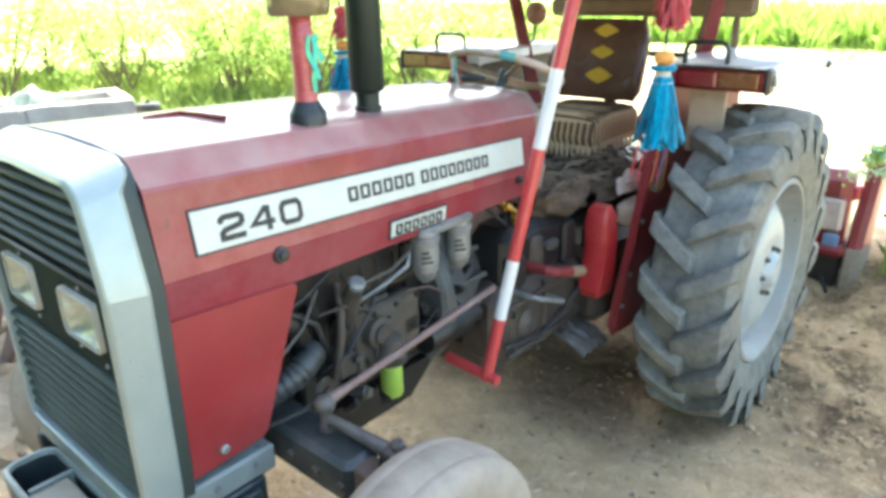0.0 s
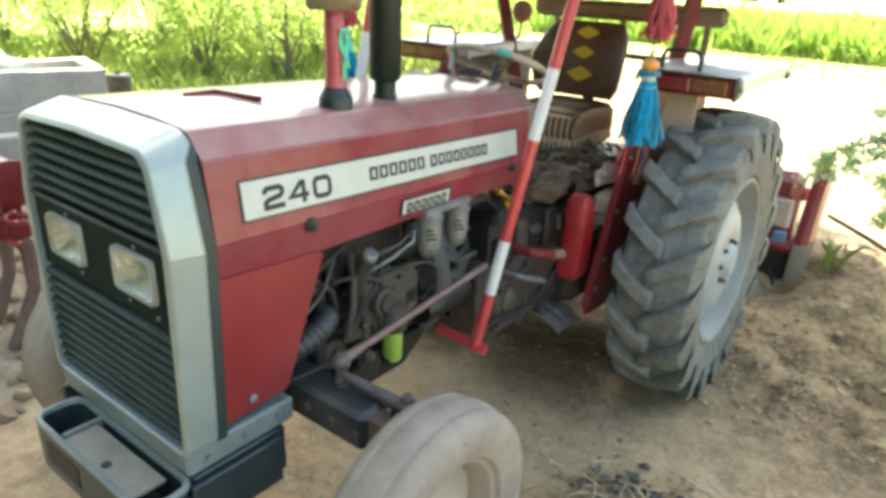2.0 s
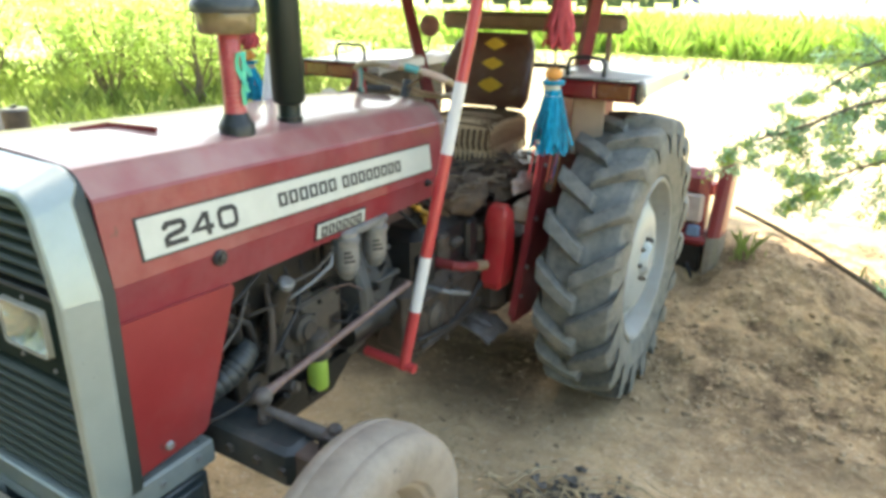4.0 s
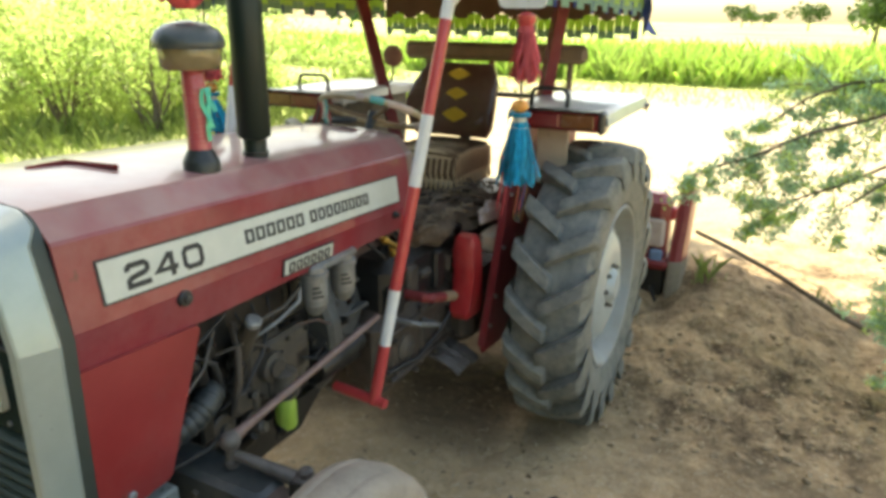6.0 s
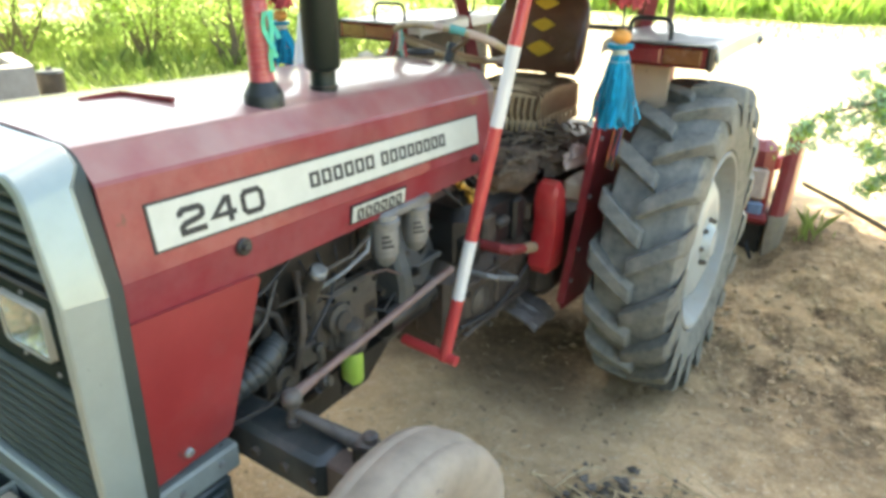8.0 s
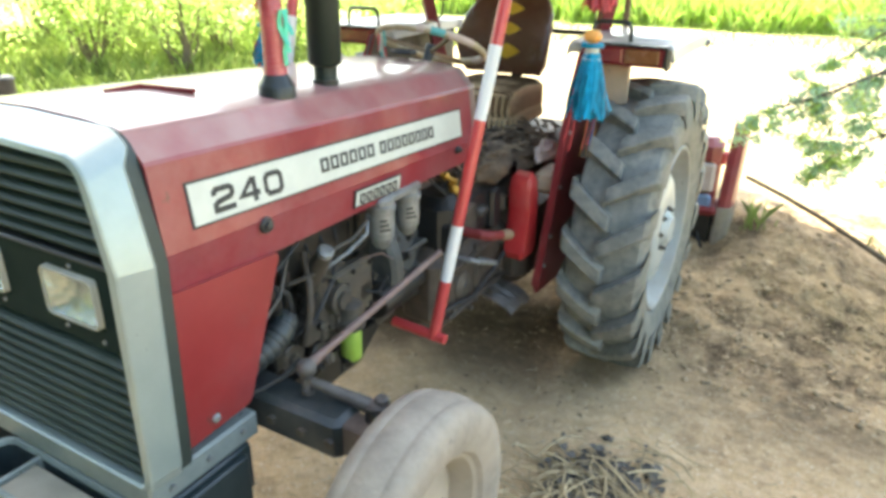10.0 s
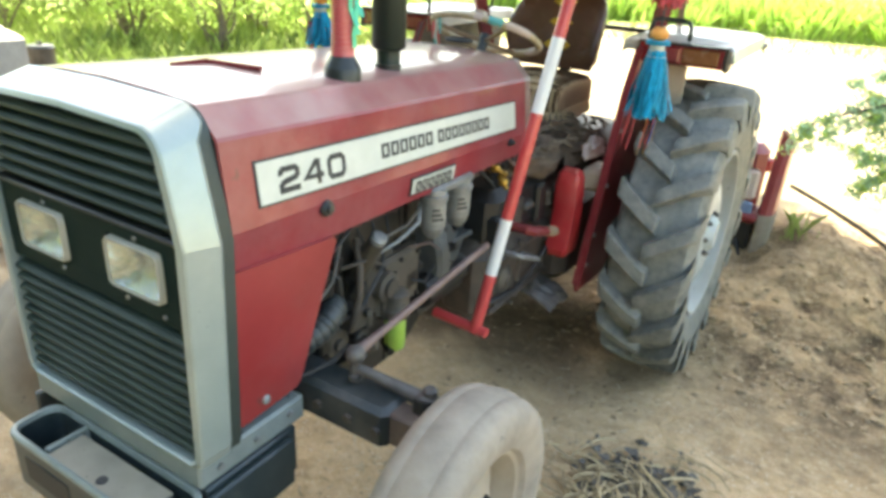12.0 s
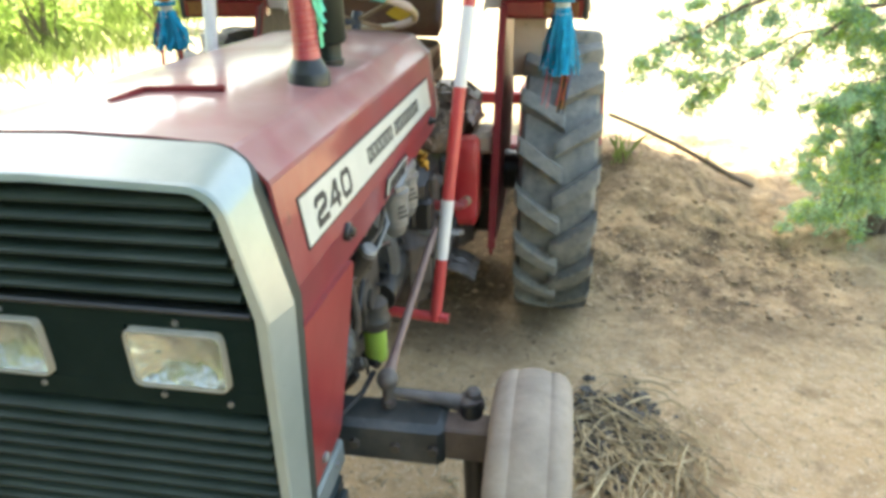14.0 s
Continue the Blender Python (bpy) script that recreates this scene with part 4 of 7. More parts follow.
FRONT = (0.744, -1.892, 0.409)
r, w = 0.363, 0.19
h = w / 2
prof = [(-h * 0.55, 0.215), (-h * 0.85, 0.235), (-h * 1.0, 0.285), (-h * 0.97, 0.325), (-h * 0.84, 0.345), (-h * 0.62, 0.3545), (-h * 0.5, 0.3555), (-h * 0.43, 0.3535), (-h * 0.34, 0.3575), (-h * 0.2, 0.361), (0, 0.3625)]
prof = prof + [(-s, q) for s, q in prof[-2::-1]]
small_tyre = turned(prof, 64)
for s in (1, -1):
    pos = (s * FRONT[0], FRONT[1], FRONT[2])
    flip = (lambda q: q) if s > 0 else (lambda q: q.mirrored())
    wheel = part("front_wheel", flip(turned([(0.06, 0.232), (0.066, 0.225), (0.06, 0.212), (0.035, 0.2), (0.0, 0.185), (-0.05, 0.19), (-0.066, 0.225), (-0.06, 0.232), (-0.04, 0.205), (0.03, 0.21)], 48)), FRONT_RIM, tractor, "dusty silver front rim", at=pos)
    part("tyre", flip(small_tyre), FRONT_TYRE, wheel, "mud-grey ribbed front tyre", at=pos)
    part("wheel_disc", flip(turned([(0.0, 0.19), (0.01, 0.16), (0.035, 0.12), (0.035, 0.075), (0.05, 0.06), (0.075, 0.05), (0.08, 0.03), (0.08, 0.001)], 40)), FRONT_RIM, wheel, at=pos)
    for i in range(6):
        a = 2 * math.pi * i / 6
        part("wheel_nut", flip(Geo().lathe([(0.03, 0.011), (0.048, 0.01), (0.048, 0.001)], Matrix.Translation((0, 0.095 * math.sin(a), 0.095 * math.cos(a))), 6)), IRON, wheel, at=pos, smooth=0)

# ---- engine ----
g = Geo().box((-0.19, -1.86, 0.55), (0.17, -1.2, 1.06), bevel=0.015)
for i in range(5):
    g.box((0.16, -1.82 + 0.12 * i, 0.6), (0.185, -1.78 + 0.12 * i, 0.95), bevel=0.006)
engine = part("engine_block", g, IRON, tractor, "oily dark cast iron engine block")
part("cylinder_head", Geo().box((-0.15, -1.84, 1.06), (0.14, -1.2, 1.2), bevel=0.02), IRON, engine)
part("oil_sump", Geo().loft([[Vector((x, y, 0.55)) for x, y in ((-0.17, -1.84), (0.19, -1.84), (0.19, -1.2), (-0.17, -1.2))], [Vector((x, y, 0.40)) for x, y in ((-0.13, -1.68), (0.15, -1.68), (0.15, -1.3), (-0.13, -1.3))]]), IRON, engine)
part("timing_cover", Geo().box((-0.16, -1.95, 0.56), (0.16, -1.855, 1.0), bevel=0.03), IRON, engine)
g = Geo().box((0.15, -1.62, 0.68), (0.235, -1.43, 0.87), bevel=0.02)
g.box((0.16, -1.5, 0.66), (0.225, -1.32, 0.8), bevel=0.015)
g.lathe([(0, 0.05), (0.03, 0.048), (0.035, 0.03), (0.045, 0.03), (0.045, 0.001)], Matrix.Translation((0.235, -1.53, 0.78)), 20)
part("injection_pump", g, IRON_PALE, engine, "dusty grey injection pump")
for i in range(4):
    y = -1.6 + 0.055 * i
    part("fuel_pipe", Geo().tube([(0.2, y, 0.86), (0.24, y - 0.01, 0.93), (0.2, y - 0.03 + 0.02 * i, 1.02), (0.1, y - 0.05 + 0.03 * i, 1.12)], 0.0035, 7), IRON, engine)
g = Geo().tube([(0.2, -1.62, 0.82), (0.27, -1.645, 0.93), (0.312, -1.655, 0.99)], [0.03, 0.028, 0.025], 14)
neck = part("oil_filler_neck", g, IRON_PALE, engine)
part("filler_cap", Geo().lathe([(-0.012, 0.001), (-0.012, 0.022), (0.008, 0.024), (0.014, 0.018), (0.014, 0.001)], look((0.314, -1.656, 0.995), (0.36, -1.665, 1.08)) @ Euler((0, radians(90), 0)).to_matrix().to_4x4(), 18), ALU, neck, "dull metal filler cap")
part("pump_cover", Geo().box((0.2, -1.56, 0.67), (0.248, -1.34, 0.86), bevel=0.012), IRON_PALE, engine, "dusty pump cover")
part("block_bulge", Geo().box((0.13, -1.82, 0.86), (0.215, -1.3, 1.05), bevel=0.025), IRON, engine)
part("water_pump", Geo().lathe([(-0.05, 0.001), (-0.05, 0.085), (0.02, 0.085), (0.03, 0.05), (0.05, 0.05), (0.05, 0.001)], Matrix.Translation((0.16, -1.86, 0.92)), 20), IRON, engine)
for y in (-1.54, -1.45, -1.36):
    for z in (0.69, 0.84):
        part("bolt", Geo().lathe([(0, 0.009), (0.009, 0.008), (0.009, 0.001)], Matrix.Translation((0.248, y, z)), 6), IRON, engine, smooth=0)
# twin fuel filters
g = Geo().box((0.26, -1.43, 1.055), (0.345, -1.19, 1.085), bevel=0.008)
g.box((0.17, -1.4, 1.03), (0.28, -1.22, 1.07), bevel=0.008)
filters = part("filter_head", g, ALU, engine, "grey twin fuel filter head")
for x, y, z in ((0.318, -1.388, 0.922), (0.312, -1.232, 0.914)):
    up = Matrix.Translation((x, y, z)) @ Euler((0, radians(-90), 0)).to_matrix().to_4x4()
    can = part("fuel_filter", Geo().lathe([(-0.01, 0.001), (-0.01, 0.012), (0, 0.024), (0.01, 0.031), (0.024, 0.034), (0.03, 0.0385), (0.115, 0.0395), (0.118, 0.044), (0.134, 0.045), (0.138, 0.037), (0.152, 0.036), (0.154, 0.02)], up, 28), ALU, filters, "aluminium fuel filter")
    part("paper_label", Geo().lathe([(0.05, 0.0388), (0.05, 0.0402), (0.107, 0.0405), (0.107, 0.0388)], up, 28), GREY_METAL, can)
    for i in range(3):
        part("word_bar", Geo().box((0.0395, -0.02, 0.06 + 0.015 * i), (0.0412, 0.016 - 0.006 * i, 0.068 + 0.015 * i), Matrix.Translation((x, y, z)) @ pose(0, 0, 0, 0, 0, -35)), INK, can)
# oil filter
up = Matrix.Translation((0.268, -1.5, 0.553)) @ Euler((0, radians(-90), 0)).to_matrix().to_4x4()
oil = part("oil_filter", Geo().lathe([(0, 0.001), (0, 0.022), (0.006, 0.031), (0.015, 0.034), (0.115, 0.034), (0.12, 0.031)], up, 26), LIME, engine, "lime green spin-on oil filter")
part("filter_mount", Geo().lathe([(0.118, 0.037), (0.122, 0.047), (0.15, 0.05), (0.16, 0.044), (0.2, 0.042), (0.215, 0.02), (0.215, 0.001)], up, 24).box((0.16, -1.55, 0.68), (0.27, -1.45, 0.75), bevel=0.012), IRON_PALE, oil)
part("drip_wire", Geo().tube([(0.245, -1.52, 0.56), (0.243, -1.522, 0.51)], 0.005, 6), WIRE, oil)
# bellhousing, starter, gearbox
gearbox = part("gearbox", Geo().box((-0.17, -1.05, 0.5), (0.17, -0.3, 0.86), bevel=0.04), GEAR_BROWN, tractor, "dusty cast iron gearbox and axle housing")
bell = part("bell_housing", Geo().lathe([(-0.05, 0.001), (-0.05, 0.262), (-0.035, 0.278), (0.0, 0.282), (0.012, 0.274), (0.02, 0.25), (0.11, 0.238), (0.2, 0.205), (0.26, 0.19), (0.26, 0.001)], Matrix.Translation((0, -1.205, 0.735)) @ pose(0, 0, 0, 0, 0, 90), 48), STEEL_DARK, gearbox, "grey bell housing with a bolted flange")
for i in range(14):
    a = 2 * math.pi * (i + 0.5) / 14
    part("bolt", Geo().lathe([(-0.02, 0.011), (0.016, 0.011), (0.016, 0.001)], Matrix.Translation((0.264 * math.sin(a), -1.19, 0.735 + 0.264 * math.cos(a))) @ pose(0, 0, 0, 0, 0, 90), 6), IRON_PALE, bell, smooth=0)
for i in range(7):
    a = radians(55 + 24 * i)
    part("housing_web", Geo().box((-0.009, -1.18, 0.17), (0.009, -0.98, 0.246), Matrix.Translation((0, 0, 0.735)) @ Euler((0, a, 0)).to_matrix().to_4x4(), 0.005), STEEL_DARK, bell)
part("lever_housing", Geo().box((0.1, -0.96, 0.7), (0.31, -0.5, 0.93), bevel=0.04), IRON, gearbox)
part("hydraulic_housing", Geo().box((0.1, -0.47, 0.4), (0.42, 0.0, 0.8), bevel=0.05), GEAR_BROWN, gearbox)
# added block that keeps light from behind off the ground below the tractor
part("light_screen", Geo().box((-0.46, 0.4, 0.1), (0.46, 0.5, 0.62), bevel=0.03), IRON, gearbox)
part("drawbar", Geo().box((-0.09, -0.1, 0.3), (0.09, 0.9, 0.36), bevel=0.01), IRON, gearbox)
part("lower_casting", Geo().box((-0.15, -1.0, 0.335), (0.27, -0.1, 0.52), bevel=0.045), GEAR_BROWN, gearbox)
part("lift_cover", Geo().box((-0.3, 0.02, 0.72), (0.36, 0.45, 0.98), bevel=0.06), GEAR_BROWN, gearbox, "dusty brown hydraulic lift cover")
part("axle_housing", Geo().box((-0.2, -0.35, 0.45), (0.2, 0.35, 0.9), bevel=0.05), IRON, gearbox)
part("starter_motor", Geo().lathe([(-0.14, 0.001), (-0.14, 0.05), (-0.13, 0.055), (0.06, 0.055), (0.07, 0.04), (0.13, 0.038), (0.14, 0.001)], Matrix.Translation((0.235, -1.18, 0.66)) @ pose(0, 0, 0, 0, 0, 90), 20), IRON, gearbox)
part("rear_axle", Geo().tube([(-0.66, 0.1, 0.599), (-0.3, 0.1, 0.599), (0.3, 0.1, 0.599), (0.66, 0.1, 0.599)], [0.085, 0.12, 0.12, 0.085], 20), IRON, gearbox)
g = Geo().box((-0.13, -0.98, 0.86), (0.15, -0.5, 1.03), bevel=0.03)
part("battery_box", g, RUSTY, gearbox, "dusty brown battery cover")
part("steering_box", Geo().box((-0.09, -1.02, 0.98), (0.11, -0.74, 1.2), bevel=0.03), IRON, gearbox)
# hoses and cables
path = [Vector(p) for p in ((0.24, -2.0, 0.752), (0.27, -1.93, 0.775), (0.283, -1.87, 0.795), (0.283, -1.825, 0.815), (0.268, -1.79, 0.822), (0.215, -1.77, 0.812))]
dense = []
for a, b in zip(path, path[1:]):
    dense += [a.lerp(b, t / 8) for t in range(8)]
part("radiator_hose", Geo().tube(dense, [0.038 if i % 3 else 0.034 for i in range(len(dense))], 16), HOSE, engine, "grey corrugated hose")
cable = lambda pts, r, mat, label="": part("cable", Geo().tube(pts, r, 7), mat, engine, label)
cable([(0.3, -2.02, 0.83), (0.305, -1.93, 0.87), (0.3, -1.83, 0.93), (0.25, -1.74, 0.99)], 0.005, IRON_PALE, "grey cable")
cable([(0.28, -1.97, 0.7), (0.31, -1.93, 0.712), (0.345, -1.88, 0.735), (0.365, -1.84, 0.77)], 0.007, WIRE)
cable([(0.25, -1.95, 1.0), (0.27, -1.85, 0.97), (0.26, -1.76, 0.9), (0.22, -1.7, 0.78)], 0.009, WIRE)
cable([(0.3, -1.62, 0.98), (0.31, -1.52, 0.99), (0.3, -1.43, 1.02)], 0.005, IRON_PALE)
cable([(0.22, -1.72, 0.72), (0.27, -1.66, 0.78), (0.27, -1.58, 0.86), (0.22, -1.5, 0.9)], 0.006, WIRE)
cable([(0.26, -1.9, 0.95), (0.28, -1.8, 1.0), (0.26, -1.7, 1.03)], 0.005, WIRE)
rng = random.Random(5)
for i in range(9):
    x, y, z = 0.2 + 0.1 * rng.random(), -0.95 + 0.12 * rng.random(), 0.98 + 0.08 * rng.random()
    cable([(x, y - 0.08, z + 0.05), (x + 0.03, y, z - 0.03), (x, y + 0.05, z + 0.02), (x - 0.05, y + 0.1, z - 0.06)], 0.005, (WIRE, RUSTY, WOOD, IRON, IRON)[i % 5])
for i in range(9):
    y = -0.78 + 0.05 * i
    cable([(0.16 + 0.08 * rng.random(), y, 1.05), (0.22 + 0.05 * rng.random(), y + 0.04, 0.9), (0.2, y + 0.06, 0.76)], 0.006, (WIRE, IRON, IRON)[i % 3])

for i in range(5):
    y = -0.95 + 0.11 * i
    part("control_box", Geo().box((0.25, y, 0.72 + 0.04 * (i % 3)), (0.335, y + 0.08, 0.84 + 0.05 * (i % 2)), bevel=0.012), (IRON, GEAR_BROWN, IRON_PALE)[i % 3], gearbox)

part("intake_pipe", Geo().tube([(0.2, -2.03, 0.99), (0.25, -1.96, 1.0), (0.275, -1.89, 0.975), (0.27, -1.83, 0.915), (0.235, -1.79, 0.85), (0.17, -1.77, 0.8)], 0.026, 14), IRON, engine, "thick dark bent pipe")
part("brass_union", Geo().lathe([(-0.04, 0.009), (-0.02, 0.009), (-0.018, 0.016), (0.0, 0.016), (0.002, 0.01), (0.03, 0.01), (0.032, 0.014), (0.045, 0.014), (0.045, 0.001)], Matrix.Translation((0.29, -0.93, 1.02)) @ pose(0, 0, 0, 20, 35, 60), 12), TASSEL_GOLD, engine, "dull brass pipe union")
part("brass_union", Geo().lathe([(-0.02, 0.012), (0.0, 0.012), (0.002, 0.018), (0.018, 0.018), (0.02, 0.008), (0.04, 0.008), (0.04, 0.001)], Matrix.Translation((0.3, -0.9, 0.975)) @ pose(0, 0, 0, -15, 60, 30), 12), TASSEL_GOLD, engine, "dull brass pipe union")
part("lift_pipe", Geo().tube([(0.25, -1.62, 0.9), (0.31, -1.55, 0.955), (0.315, -1.46, 0.985), (0.29, -1.42, 1.03)], 0.006, 8), ALU, engine, "bare steel pipe")
part("breather_pipe", Geo().tube([(0.27, -1.72, 0.72), (0.285, -1.7, 0.82), (0.27, -1.68, 0.9), (0.24, -1.66, 0.98)], 0.011, 10), GEAR_BROWN, engine)
for y, z, r in ((-1.7, 0.64, 0.05), (-1.58, 0.6, 0.035)):
    part("cover_plate", Geo().lathe([(0, r), (0.018, r), (0.022, r * 0.9), (0.022, r * 0.4), (0.034, r * 0.35), (0.034, 0.001)], Matrix.Translation((0.185, y, z)), 18), IRON_PALE, engine)

# small engine fittings
rng = random.Random(17)
for i in range(26):
    x, y, z = rng.uniform(0.17, 0.26), rng.uniform(-1.84, -1.05), rng.uniform(0.56, 1.06)
    r = rng.uniform(0.008, 0.022)
    part("fitting", Geo().lathe([(-0.03, r), (rng.uniform(0.0, 0.02), r), (0.024, r * 0.7), (0.03, r * 0.7), (0.03, 0.001)], Matrix.Translation((x, y, z)) @ pose(0, 0, 0, rng.uniform(-30, 30), rng.uniform(-70, 30), rng.uniform(-40, 40)), 10), (IRON, IRON_PALE, IRON, IRON)[i % 4], engine)
for i in range(3):
    y, z = rng.uniform(-1.85, -1.3), rng.uniform(0.7, 1.05)
    cable([(0.2, y, z), (0.27 + 0.04 * rng.random(), y + rng.uniform(0.02, 0.1), z + rng.uniform(-0.1, 0.06)), (0.26, y + rng.uniform(0.1, 0.2), z + rng.uniform(-0.1, 0.1)), (0.18, y + rng.uniform(0.15, 0.3), z + rng.uniform(-0.15, 0.1))], rng.uniform(0.003, 0.006), (WIRE, IRON_PALE, RUSTY)[i % 3])
for i in range(6):
    y, z = rng.uniform(-1.8, -1.3), rng.uniform(0.6, 0.95)
    part("bracket", Geo().box((0.16, y, z), (rng.uniform(0.2, 0.25), y + rng.uniform(0.03, 0.08), z + rng.uniform(0.04, 0.12)), bevel=0.008), (IRON, IRON_PALE)[i % 2], engine)

# ---- stacks on the bonnet ----
top = hood_z(-1.46) + 0.26
up = lambda x, y, z: Matrix.Translation((x, y, z)) @ Euler((0, radians(-90), 0)).to_matrix().to_4x4()
stack = part("exhaust_pipe", Geo().lathe([(-0.02, 0.001), (-0.02, 0.035), (0.002, 0.035), (0.008, 0.032), (0.045, 0.033), (0.05, 0.043), (0.056, 0.047), (0.62, 0.047), (0.63, 0.042), (0.632, 0.001)], up(0.19, -1.46, top), 32), EXHAUST, tractor, "black upright exhaust stack")
part("tail_pipe", Geo().lathe([(0.63, 0.03), (0.85, 0.03), (0.85, 0.026), (0.7, 0.026)], up(0.19, -1.46, top), 20), EXHAUST, stack)
part("clamp", Geo().lathe([(-0.004, 0.037), (0.004, 0.037), (0.004, 0.031), (-0.004, 0.031)], up(0.19, -1.46, top + 0.005), 24, True), IRON, stack)
AX, AY = 0.222, -1.693
top = hood_z(AY) + 0.258
cleaner = part("air_cleaner", Geo().lathe([(-0.02, 0.001), (-0.02, 0.046), (0.018, 0.046), (0.024, 0.043), (0.05, 0.029), (0.07, 0.026), (0.26, 0.024)], up(AX, AY, top), 26), BLACK, tractor, "air intake with a mushroom pre-cleaner")
g = Geo().lathe([(0.045, 0.03), (0.07, 0.0275), (0.12, 0.0265), (0.18, 0.028), (0.245, 0.027), (0.25, 0.024)], up(AX, AY, top), 24)
part("thread", Geo().tube([(AX + 0.0285 * math.cos(a), AY + 0.0285 * math.sin(a), top + 0.055 + 0.012 * a / 6.28) for a in (2 * math.pi * j / 12 for j in range(193))], 0.0012, 5), BRIGHT_RED, cleaner)
part("foil_wrap", g, WRAP_PINK, cleaner, "red foil wrapping wound with thread")
part("bowl", Geo().lathe([(0.245, 0.02), (0.245, 0.066), (0.252, 0.072), (0.295, 0.077), (0.3, 0.075), (0.3, 0.02)], up(AX, AY, top), 36), BOWL, cleaner, "amber dust bowl")
part("cap", Geo().lathe([(0.295, 0.07), (0.295, 0.083), (0.303, 0.086), (0.314, 0.085), (0.334, 0.075), (0.35, 0.052), (0.356, 0.024), (0.358, 0.01), (0.359, 0.001)], up(AX, AY, top), 36), CAP_GREY, cleaner, "dusty black domed cap")
g = Geo()
for i, (a, ln) in enumerate(((0.2, 0.13), (0.5, 0.1), (-0.1, 0.08), (0.8, 0.06))):
    p = Vector((AX + 0.03 * math.cos(a), AY + 0.03 * math.sin(a), top + 0.2))
    pts = [p + Vector((0.006 * math.sin(5 * t + i) + 0.012 * t, 0.006 * math.cos(4 * t + i), -ln * t)) for t in (0, 0.25, 0.5, 0.75, 1)]
    g.loft([[q + Vector((-0.002, -0.005, 0)), q + Vector((0.002, 0.005, 0.002)), q + Vector((0.003, 0.005, 0.002)), q + Vector((-0.001, -0.005, 0))] for q in pts])
part("foil_ribbon", g, GREEN_FOIL, cleaner, "shiny green foil ribbon")
g = Geo().ball((AX, AY, top + 0.42), 0.045, 14, (1, 1, 0.9))
for i in range(10):
    a = 2 * math.pi * i / 10
    g.tube([(AX + 0.03 * math.cos(a), AY + 0.03 * math.sin(a), top + 0.43), (AX + 0.055 * math.cos(a), AY + 0.055 * math.sin(a), top + 0.4 + 0.02 * (i % 3))], [0.012, 0.005], 6)
part("foil_flower", g, TASSEL_PINK, cleaner, "pink foil flower tied on the cap")

# ---- driver's place ----
cx, cy, cz = 0.0, -0.554, 1.426
tilt = pose(cx, cy, cz, -23, 0, 0)
ring = [tilt @ Vector((0.215 * math.cos(a), 0.215 * math.sin(a), 0)) for a in (2 * math.pi * i / 48 for i in range(49))]
steering = part("steering_wheel", Geo().tube(ring, [0.0125 + 0.0015 * (i % 2) for i in range(49)], 10), WHEEL_WRAP, tractor, "steering wheel wrapped in patterned cloth")
for k, a in enumerate((80, 200, 320)):
    a = radians(a)
    part("spoke", Geo().tube([tilt @ Vector((0, 0, -0.03)), tilt @ Vector((0.12 * math.cos(a), 0.12 * math.sin(a), -0.015)), tilt @ Vector((0.2 * math.cos(a), 0.2 * math.sin(a), 0))], 0.008, 8), WOOD, steering)
part("wheel_hub", Geo().lathe([(-0.06, 0.001), (-0.06, 0.016), (-0.02, 0.022), (0.0, 0.02), (0.005, 0.001)], tilt @ Euler((0, radians(-90), 0)).to_matrix().to_4x4(), 20), BLACK, steering)
for i, (a0, a1, mat) in enumerate(((298, 312, TEAL), (316, 345, RAG_PALE), (284, 292, RAG_PALE), (20, 60, RAG_PALE))):
    arc = [tilt @ Vector((0.215 * math.cos(radians(lerp(a0, a1, t / 6))), 0.215 * math.sin(radians(lerp(a0, a1, t / 6))), 0.001)) for t in range(7)]
    part("wrap_band", Geo().tube(arc, 0.0152, 10), mat, steering)
for i in range(7):
    a = radians(185 + 9 * i)
    p = tilt @ Vector((0.215 * math.cos(a), 0.215 * math.sin(a), -0.01))
    part("wheel_ribbon", Geo().tube([p, p + Vector((0.004, 0.0, -0.03)), p + Vector((0.01 * math.sin(i), 0.01, -0.06 - 0.008 * (i % 3)))], 0.0045, 6), (TASSEL_PINK, STICKER, TEAL, WRAP_PINK)[i % 4], steering)
part("steering_column", Geo().tube([(0, -0.57, 1.4), (0, -0.72, 1.14)], 0.018, 12), BLACK, steering)
part("cable_coil", Geo().tube([(0.0 + 0.05 * math.cos(a), -0.76 + 0.03 * math.sin(a), 1.42) for a in (0.7 * i for i in range(18))], 0.008, 7), WIRE, dash)

# seat
g = Geo()
rows = []
for y, z in ((-0.14, 1.055), (-0.155, 1.1), (-0.14, 1.165), (-0.1, 1.195), (0.05, 1.205), (0.2, 1.2), (0.29, 1.19), (0.3, 1.08), (0.28, 1.055)):
    rows.append([Vector((0.84 * x - 0.025, y + 0.03 * (abs(x) / 0.225) ** 2 * (1 if y < 0 else 0), z - (0.018 * (abs(x) / 0.225) ** 4 if z > 1.1 else 0))) for x in (-0.225, -0.21, -0.14, -0.07, 0.0, 0.07, 0.14, 0.21, 0.225)])
g.loft(rows, closed=False)
g.add([rows[0][0], rows[0][-1], rows[-1][-1], rows[-1][0]], [(0, 1, 2, 3)])
for e in (0, -1):
    g.add([r[e] for r in rows], [tuple(range(len(rows)))])
seat = part("seat_cushion", g, SEAT_CLOTH, tractor, "beige and brown striped seat cushion")
